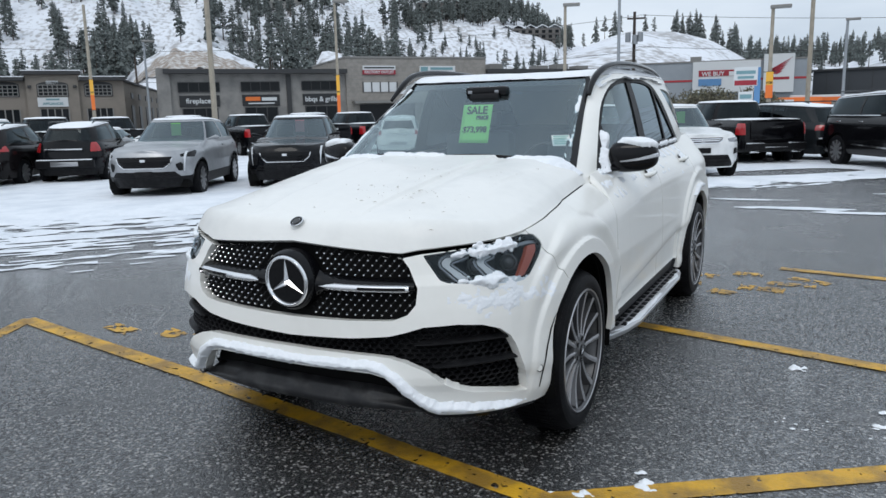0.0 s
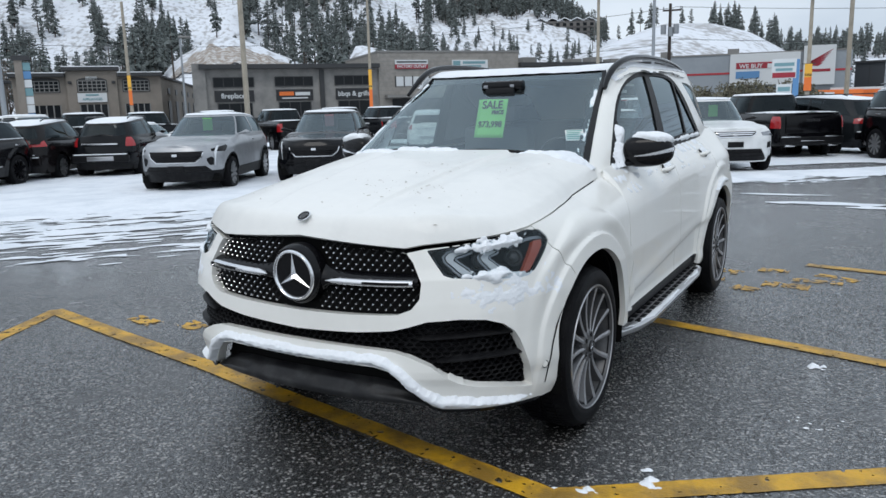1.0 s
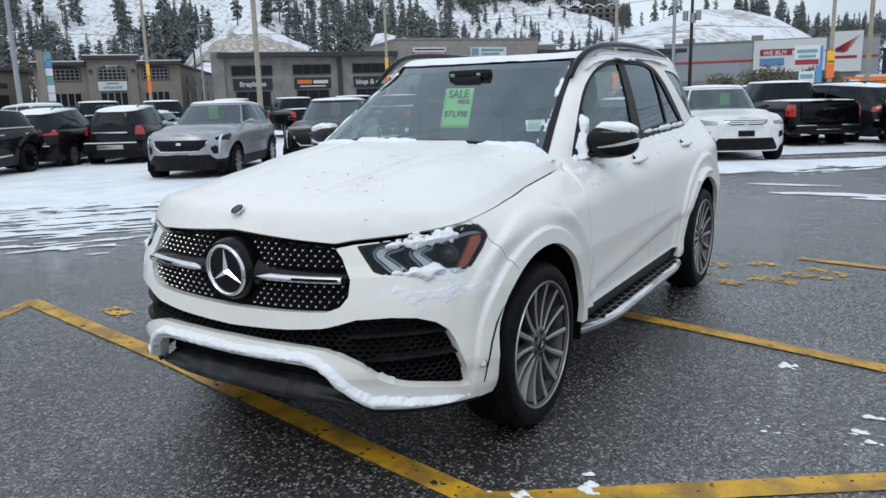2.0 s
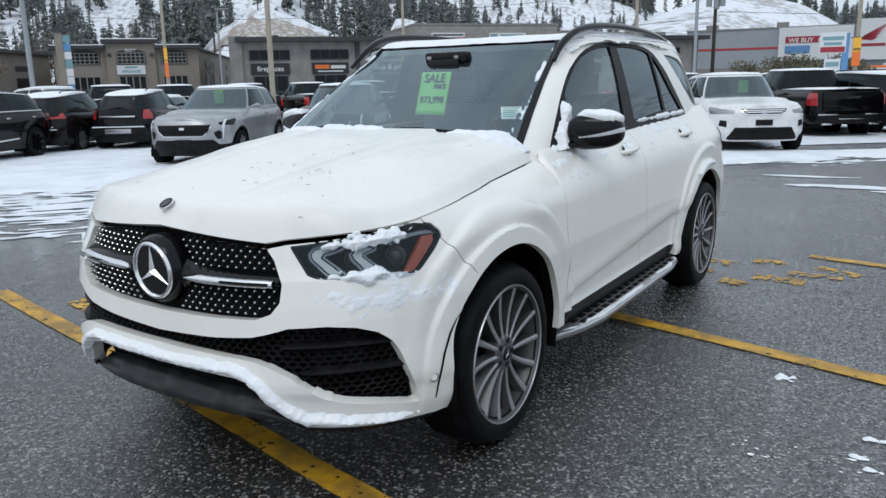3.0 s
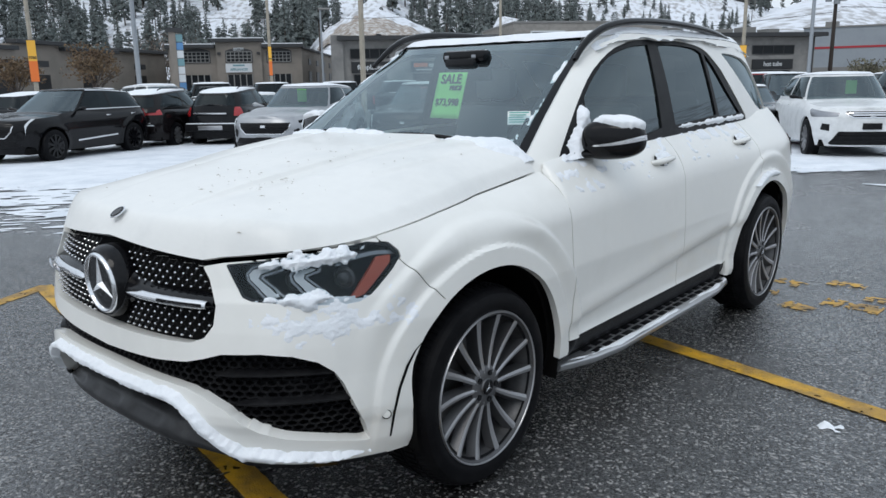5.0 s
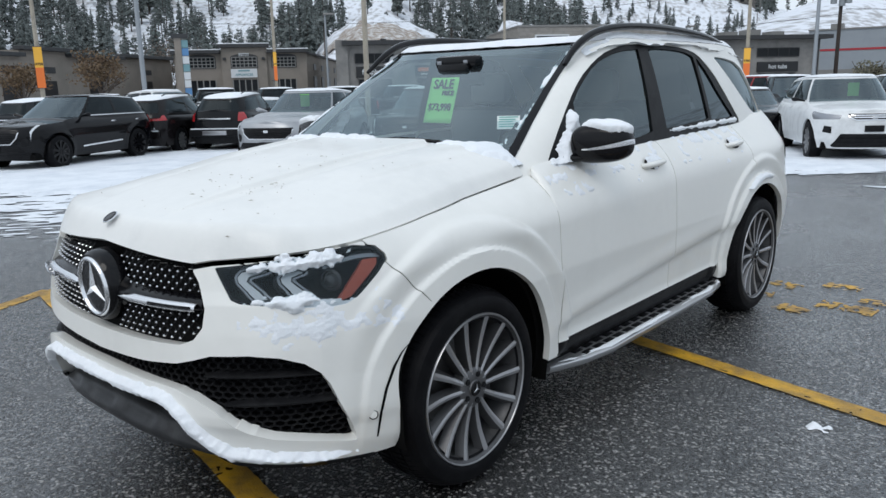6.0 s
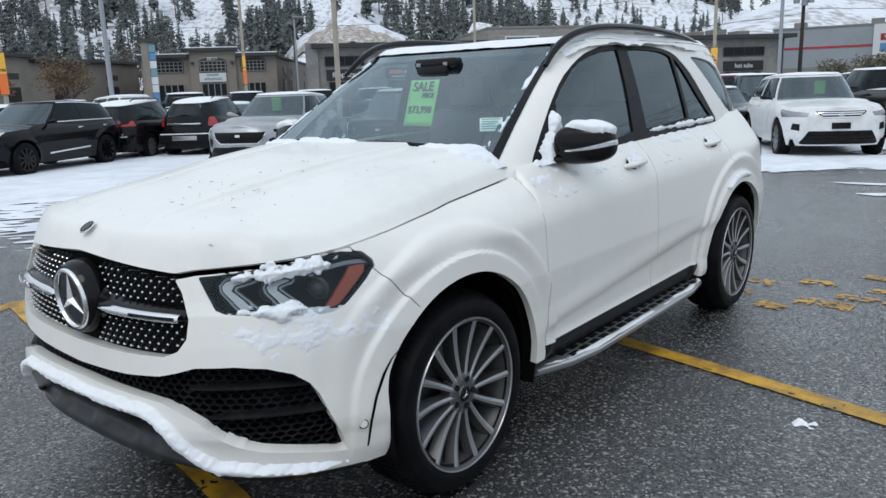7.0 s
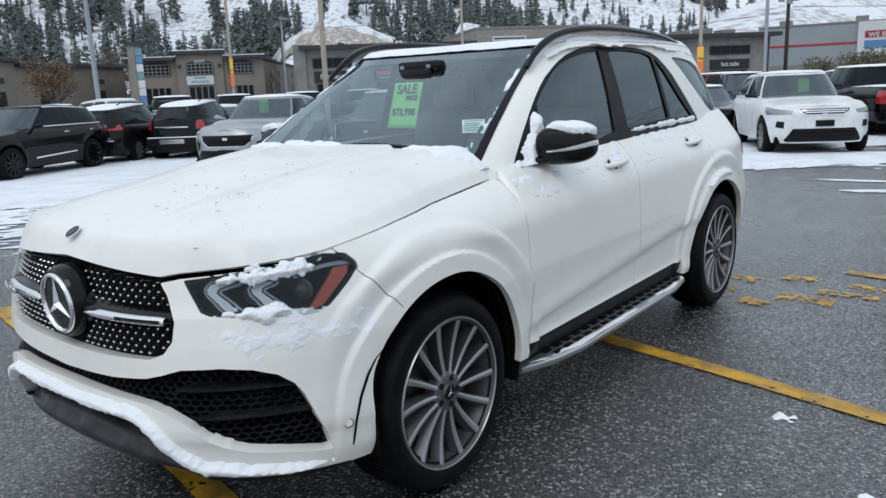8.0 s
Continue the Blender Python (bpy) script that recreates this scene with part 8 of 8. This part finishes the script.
# ---- hills and trees ----
def ridge_height(az_, r):
    """Height of the hills at a bearing (degrees) and distance."""
    wob = fbm(az_ * 0.35, r * 0.012, 60, 5) - 0.5
    skyline = ip(az_, [-110, -70, -50, -38, -31, -28, -24.5, -20, -16, -10, 5, 40], [12.0, 12.0, 11.5, 10.2, 8.6, 8.2, 7.2, 5.4, 3.6, 2.6, 2.6, 3.0])
    main = 560 * np.tan(np.radians(skyline)) * sm((r - 165) / 420) ** 1.15 * (1 + 0.28 * wob)
    tip = ip(az_, [-56, -51.5, -49.5, -47.6, -45, -42, -38.5, -35], [0, 8, 17.0, 21.5, 19.5, 15.0, 8, 0])
    hump = tip * np.exp(-((r - 195) / 55) ** 2) * (1 + 0.35 * wob)
    spur = ip(az_, [-40, -37.2, -34.5, -32, -30], [0, 20, 18, 12, 0]) * np.exp(-((r - 230) / 60) ** 2)
    dome = ip(az_, [-25, -22.1, -19.3, -17, -14.8, -12, -9.5, -6.4, -3], [8, 17, 24, 29, 32.5, 31.5, 27.5, 17, 2]) * np.exp(-((np.minimum(r, 330) - 330) / 110) ** 2) * np.exp(-(np.maximum(r - 330, 0) / 260) ** 2)
    right = ip(az_, [-5, -1.6, 1.5, 6, 15, 40], [0, 15, 23, 34, 48, 50]) * np.exp(-((np.minimum(r, 330) - 330) / 100) ** 2)
    behind = ip(az_, [-14, -10, -4, 2, 20], [10, 33, 34, 34, 36]) * sm((r - 420) / 160)
    knoll = ip(az_, [-30, -27, -24.5, -20.5, -18.5], [0, 7, 9, 9, 0]) * np.exp(-((r - 395) / 45) ** 2)
    z = np.maximum.reduce([main, hump, spur, dome, right, behind]) + knoll
    return z + 1.5 * wob * sm((r - 150) / 60) - 0.6


def hill(az_, r):
    a = np.radians(az_)
    return np.stack([EYE0.x + r * np.sin(a), EYE0.y + r * np.cos(a), ridge_height(az_, r)], -1)


HILL = bpy.data.materials.new("snowy hillside")
HILL.use_nodes = True
nt = HILL.node_tree
b = nt.nodes["Principled BSDF"]
b.inputs["Roughness"].default_value = 0.85
co = nt.nodes.new("ShaderNodeTexCoord")
# the cover follows the slope: along the hillside, and up its height
along, height_of, slope_co = nt.nodes.new("ShaderNodeVectorMath"), nt.nodes.new("ShaderNodeSeparateXYZ"), nt.nodes.new("ShaderNodeCombineXYZ")
along.operation = "DOT_PRODUCT"
along.inputs[1].default_value = (0.75, 0.66, 0)
nt.links.new(co.outputs["Object"], along.inputs[0])
nt.links.new(co.outputs["Object"], height_of.inputs["Vector"])
back = nt.nodes.new("ShaderNodeVectorMath")
back.operation = "DOT_PRODUCT"
back.inputs[1].default_value = (-0.66, 0.75, 0)
nt.links.new(co.outputs["Object"], back.inputs[0])
rise = nt.nodes.new("ShaderNodeMath")
rise.operation = "MULTIPLY_ADD"
nt.links.new(back.outputs["Value"], rise.inputs[0])
rise.inputs[1].default_value = 0.12
nt.links.new(height_of.outputs["Z"], rise.inputs[2])
nt.links.new(along.outputs["Value"], slope_co.inputs["X"])
nt.links.new(rise.outputs["Value"], slope_co.inputs["Y"])
patch, scrub, fine = tex("ShaderNodeTexNoise", 0.06, 6.0, slope_co), tex("ShaderNodeTexNoise", 0.55, 8.0, slope_co), tex("ShaderNodeTexNoise", 1.2, 5.0, slope_co)
soil = mixed(remap(fine.outputs["Fac"], 0.4, 0.65, 0, 1), (0.20, 0.165, 0.135), (0.10, 0.09, 0.075))
cover = nt.nodes.new("ShaderNodeMath")
cover.operation = "MULTIPLY_ADD"
nt.links.new(patch.outputs["Fac"], cover.inputs[0])
cover.inputs[1].default_value = 0.65
nt.links.new(scrub.outputs["Fac"], cover.inputs[2])
nt.links.new(mixed(remap(cover.outputs["Value"], 0.80, 0.98, 0, 0.62), (0.72, 0.745, 0.79), soil), b.inputs["Base Color"])
bp = nt.nodes.new("ShaderNodeBump")
bp.inputs["Distance"].default_value = 0.2
nt.links.new(scrub.outputs["Fac"], bp.inputs["Height"])
nt.links.new(bp.outputs["Normal"], b.inputs["Normal"])
v, f = trim(np.linspace(-112, 40, 300), np.concatenate([np.linspace(132, 420, 70), np.linspace(428, 900, 36)]), hill, lambda a, r, p: 1 + 0 * a)
tagged(build("hillside", v, [q[::-1] for q in f], HILL, None, smooth=180), "snow-covered hillsides with bare earth showing through", "hill", kind="structure")

# bare earth cut into the near hump
EARTH = material("bare earth bank", (0.30, 0.25, 0.21), 0.9, vary=0.2, scale=0.9, tint=(0.58, 0.57, 0.56), mask=(0.46, 0.62), bump=0.3, bump_scale=1.2)
v, f = trim(np.linspace(-51, -40.5, 110), np.linspace(150, 190, 70), lambda a, r: hill(a, r) + np.array([0, 0, 0.35]),
            lambda a, r, p: 0.5 - np.abs((r - 160) / 12) ** 2 - np.abs((a + 45.6) / 5.4) ** 4 + 0.9 * (fbm(a * 1.5, r * 0.12, 88, 4) - 0.5))
tagged(build("earth_bank", v, [q[::-1] for q in f], EARTH, None, smooth=60), "bare brown earth bank streaked with snow", "hill", kind="structure")

# needle colour is lightened and greyed to hold the haze of distance
HAZY_NEEDLE = material("hazy pine needles", (0.140, 0.154, 0.150), 0.9, spec=0.1, vary=0.3, scale=0.8, tint=(0.105, 0.122, 0.117), mask=(0.4, 0.6), random_tone=0.4)
BARK = material("pine bark", (0.07, 0.055, 0.045), 0.9, vary=0.2, scale=3)


def pine(seed, sparse):
    """A conifer of unit height: trunk, and whorls of drooping boughs made of small blades."""
    rr = random.Random(seed)
    tv, tf, lv, lf = [], [], [], []
    for k in range(6):
        a = math.pi * k / 3
        tv += [(0.018 * math.cos(a), 0.018 * math.sin(a), 0.0), (0.003 * math.cos(a), 0.003 * math.sin(a), 0.95)]
    for k in range(6):
        tf.append((2 * k, 2 * ((k + 1) % 6), 2 * ((k + 1) % 6) + 1, 2 * k + 1))
    z = rr.uniform(0.12, 0.25) if not sparse else rr.uniform(0.28, 0.45)
    while z < 0.99:
        t = (1 - z) / 0.85
        reach = (0.20 if not sparse else 0.20) * (t ** (0.75 if not sparse else 0.45)) * rr.uniform(0.65, 1.15) + 0.012
        n = rr.randint(4, 7)
        a0 = rr.uniform(0, 6.28)
        for k in range(n):
            if rr.random() < (0.10 if not sparse else 0.25):
                continue
            a = a0 + 2 * math.pi * k / n + rr.uniform(-0.3, 0.3)
            l = reach * rr.uniform(0.55, 1.2)
            d, sd = Vector((math.cos(a), math.sin(a), 0)), Vector((-math.sin(a), math.cos(a), 0))
            dz = -l * rr.uniform(0.1, 0.55) if not sparse else l * rr.uniform(-0.3, 0.35)
            for (s0, s1, wd) in ((0.05, 0.6, 0.30), (0.45, 1.0, 0.34)):
                p0, p1 = Vector((0, 0, z)) + d * l * s0 + Vector((0, 0, dz * s0)), Vector((0, 0, z)) + d * l * s1 + Vector((0, 0, dz * s1))
                mid = (p0 + p1) / 2
                w, hgt = l * wd * rr.uniform(0.7, 1.2), l * 0.22 * rr.uniform(0.5, 1.3) + 0.006
                b0 = len(lv)
                lv += [tuple(p0), tuple(mid + sd * w - Vector((0, 0, hgt * 0.6))), tuple(p1), tuple(mid - sd * w - Vector((0, 0, hgt * 0.6))), tuple(mid + Vector((0, 0, hgt)))]
                lf += [(b0, b0 + 1, b0 + 4), (b0 + 1, b0 + 2, b0 + 4), (b0 + 2, b0 + 3, b0 + 4), (b0 + 3, b0, b0 + 4)]
        z += rr.uniform(0.030, 0.055) * (0.6 + 0.8 * t) * (1.25 if sparse else 1)
    return np.array(tv), tf, np.array(lv), lf


kinds = [pine(i, i % 3 == 2) for i in range(9)]


def plant(name, places, label):
    """One joined wood: rows of bearing, distance, height."""
    rr = random.Random(77)
    TV, TF, LV, LF, nt_, nl_ = [], [], [], [], 0, 0
    for az_, r, hgt in places:
        tv, tf, lv, lf = kinds[rr.randrange(len(kinds))]
        p = hill(np.array(az_), np.array(r))
        c, s = math.cos(rr.uniform(0, 6.28)), math.sin(rr.uniform(0, 6.28))
        wide = rr.uniform(0.75, 1.1)
        rot = np.array([[c, -s, 0], [s, c, 0], [0, 0, 1]]) * np.array([[wide, wide, 1]]).T
        q, _ = np.linalg.qr(np.array([[c, -s], [s, c]]) if abs(c * c + s * s) > 0.1 else np.eye(2))
        R = np.eye(3)
        R[:2, :2] = q * wide
        TV.append(tv @ R.T * hgt + p)
        TF += [tuple(i + nt_ for i in t) for t in tf]
        nt_ += len(tv)
        LV.append(lv @ R.T * hgt + p)
        LF += [tuple(i + nl_ for i in t) for t in lf]
        nl_ += len(lv)
    top = thing(name, label, "wood", kind="stuff")
    tagged(build("trunks", np.concatenate(TV), TF, BARK, top, smooth=0), kind="stuff")
    tagged(build("boughs", np.concatenate(LV), LF, HAZY_NEEDLE, top, smooth=0), kind="stuff")
    return top


rr = random.Random(5)
places = []
while len(places) < 1350:
    az_ = rr.uniform(-80, -19)
    r = 160 + 400 * rr.random() ** 1.1
    dens = float(fbm(np.array(az_ * 0.45), np.array(r * 0.02), 70, 4))
    want = 0.42 if az_ < -48 else 0.44 if az_ < -31 else 0.46
    z = float(ridge_height(np.array(az_), np.array(r)))
    onhump = -50.5 < az_ < -41 and 150 < r < 245
    onspur = -37.5 < az_ < -32.3 and 170 < r < 260
    if dens < want or (az_ > -31 and r < 380) or ((onhump or onspur) and rr.random() < 0.94) or z < 4:
        continue
    places.append((az_, r, rr.uniform(7.5, 16.5)))
for k in range(34):
    az_ = rr.uniform(-78, -33)
    if not -50 < az_ < -41.5:
        places.append((az_, rr.uniform(140, 175), rr.uniform(10, 16)))
plant("pine_wood", places, "dark pines scattered over a snowy hillside")
places = []
for k in range(330):
    az_ = rr.uniform(-31.5, -19.4)
    places.append((az_, rr.uniform(400, 575), rr.uniform(8, 13)))
for k in range(45):
    places.append((rr.uniform(-31, -19), rr.uniform(300, 365), rr.uniform(5, 10)))
plant("pine_wood", places, "dense dark pine wood on a far ridge")
places = []
for k in range(190):
    places.append((rr.uniform(-9.8, 6), rr.uniform(470, 590), rr.uniform(10, 16)))
for k in range(26):
    places.append((rr.uniform(-12, -7.5), rr.uniform(330, 380), rr.uniform(8, 14)))
for a, r, h in ((-18.2, 350, 9), (-17.3, 345, 13), (-16.7, 345, 12), (-16.0, 346, 13), (-15.6, 348, 11), (-13.9, 350, 10), (-13.3, 352, 9), (-21.9, 250, 8), (-20.2, 255, 7), (-11.4, 345, 11), (-10.9, 345, 12), (-10.5, 340, 13), (-9.2, 335, 12)):
    places.append((a, r, h))
for k in range(70):
    places.append((rr.uniform(-9.5, 5), rr.uniform(240, 330), rr.uniform(5, 10)))
plant("pine_wood", [p for p in places if not (-8.5 < p[0] < -7 and p[1] < 300)], "line of dark pines along a snowy ridge")

# houses on the hillside
HOUSE = material("house siding", (0.16, 0.15, 0.14), 0.8, vary=0.1, scale=0.5)
PALE = material("pale house siding", (0.42, 0.41, 0.39), 0.8, vary=0.08, scale=0.5)


def hill_house(az_, r, w, h, floors, mat, lab, sink=0.0, bays=1):
    p = Vector(hill(np.array(az_), np.array(r)))
    ob = thing("hill_house", lab, "house", Matrix.Translation((p.x, p.y, p.z - 1.0 + sink)) @ pose(0, 0, 0, 0, 0, -az_ + 6))
    slab("wall", ob, -w / 2, w / 2, 0, 9, -3, h, mat)
    for k in range(bays):
        x0, x1 = -w / 2 + w * k / bays, -w / 2 + w * (k + 1) / bays
        xm, over = (x0 + x1) / 2, 0.6
        verts = [(x0 - over, -1, h), (xm, -1, h + 1.6), (x1 + over, -1, h), (x0 - over, 10, h), (xm, 10, h + 1.6), (x1 + over, 10, h),
                 (x0 - over, -1, h - 0.35), (xm, -1, h + 1.25), (x1 + over, -1, h - 0.35)]
        build("roof", verts, [(0, 1, 4, 3), (1, 2, 5, 4), (0, 6, 7, 1), (1, 7, 8, 2)], SNOW, ob, smooth=0)
    for fl in range(floors):
        z = 0.6 + fl * (h - 0.6) / floors
        n = max(3, int(w / 3.2))
        for k in range(n):
            x = -w / 2 + w * (k + 0.5) / n
            slab("window", ob, x - 0.85, x + 0.85, -0.08, 0.05, z, z + (h / floors) * 0.55, SHOP_GLASS)
        slab("balcony", ob, -w / 2 + 0.5, w / 2 - 0.5, -1.1, 0, z - 0.35, z - 0.15, mat)
    return ob


hill_house(-22.0, 380, 29, 7.8, 3, HOUSE, "dark three-storey apartment block with snowy gables", -4.0, 5)
hill_house(-28.6, 430, 24, 7.5, 3, HOUSE, "dark apartment block with snowy gables on a hill", 1.5, 4)
hill_house(-26.0, 430, 16, 5, 1, PALE, "pale low house with snowy roof on a hill", -3.0, 1)
hill_house(-39.7, 400, 19, 6, 2, PALE, "pale house with wide snowy roof on a hill", 4.0, 1)
hill_house(-45.0, 470, 18, 6, 2, HOUSE, "dark house with snowy roof among pines", 3.0, 1)
hill_house(-37.0, 480, 18, 6, 2, PALE, "pale house with snowy roof among pines", 3.0, 2)

# leafless and brown-leaved trees by the shops
LEAF = material("withered brown leaves", (0.13, 0.085, 0.045), 0.8, vary=0.2, scale=1.5, tint=(0.10, 0.06, 0.035), random_tone=0.3)
BARE = material("bare brown twigs", (0.17, 0.135, 0.11), 0.85, vary=0.2, scale=1.5, tint=(0.12, 0.095, 0.08), random_tone=0.3)
OLIVE = material("olive winter shrub", (0.12, 0.115, 0.075), 0.85, vary=0.2, scale=1.5, tint=(0.16, 0.14, 0.10), random_tone=0.3)


def leafy(az_, dist, h, w, mat, lab, seed, trunk=0.35):
    rr = random.Random(seed)
    ob = thing("tree" if trunk > 0.2 else "shrub", lab, "tree" if trunk > 0.2 else "shrub", Matrix.Translation(spot(az_, dist)))
    bm = bmesh.new()
    tube(bm, (0, 0, -0.5), (0, 0, h * trunk + 0.3), 0.16, 0.10, 8)
    for k in range(9):
        a, l = rr.uniform(0, 6.28), rr.uniform(0.4, 0.9)
        tube(bm, (0, 0, h * trunk * rr.uniform(0.6, 1.0)), (w * 0.5 * l * math.cos(a), w * 0.5 * l * math.sin(a), h * rr.uniform(0.55, 0.95)), 0.06, 0.02, 6)
    part("trunk", bm, BARK, ob)
    lv, lf = [], []
    for k in range(1500):
        a, cz = rr.uniform(0, 6.28), rr.uniform(-1, 1)
        rad = rr.random() ** 0.4
        bump = 0.75 + 0.5 * float(noise.noise(Vector((math.cos(a) * 1.7, math.sin(a) * 1.7, cz * 1.7 + seed))))
        s = math.sqrt(1 - cz * cz) * rad * bump
        c = Vector((s * math.cos(a) * w / 2, s * math.sin(a) * w / 2, h * (trunk + (1 - trunk) * (0.5 + 0.5 * cz * rad * bump))))
        d = Vector((rr.uniform(-1, 1), rr.uniform(-1, 1), rr.uniform(-1, 1))).normalized() * rr.uniform(0.07, 0.16)
        e = d.cross(Vector((rr.uniform(-1, 1), rr.uniform(-1, 1), rr.uniform(-1, 1)))).normalized() * 0.07
        b0 = len(lv)
        lv += [c - d, c + e, c + d, c - e]
        lf.append((b0, b0 + 1, b0 + 2, b0 + 3))
    tagged(build("crown", lv, lf, mat, ob, smooth=0), kind="stuff")
    return ob


leafy(-64.9, 58, 4.6, 4.4, LEAF, "small tree with withered brown leaves by a shop", 1)
leafy(-60.9, 98, 9.0, 7.5, BARE, "tall bare brown bush behind a shop", 21, 0.05)
leafy(-59.0, 100, 7.6, 6.0, BARE, "bare brown bush behind a shop", 22, 0.05)
leafy(-69.6, 60, 4.0, 4.4, LEAF, "small brown-leaved tree by a shop", 2)
for k, (a, d, h, w) in enumerate(((-12.7, 72, 3.0, 4.0), (-10.6, 70, 3.3, 4.0), (-9.6, 71, 3.5, 4.4), (-8.3, 70, 3.0, 3.4), (-6.0, 72, 3.0, 3.6), (-7.0, 74, 3.4, 3.0))):
    leafy(a, d, h, w, OLIVE, "olive winter shrub dusted with snow", 5 + k, 0.08)
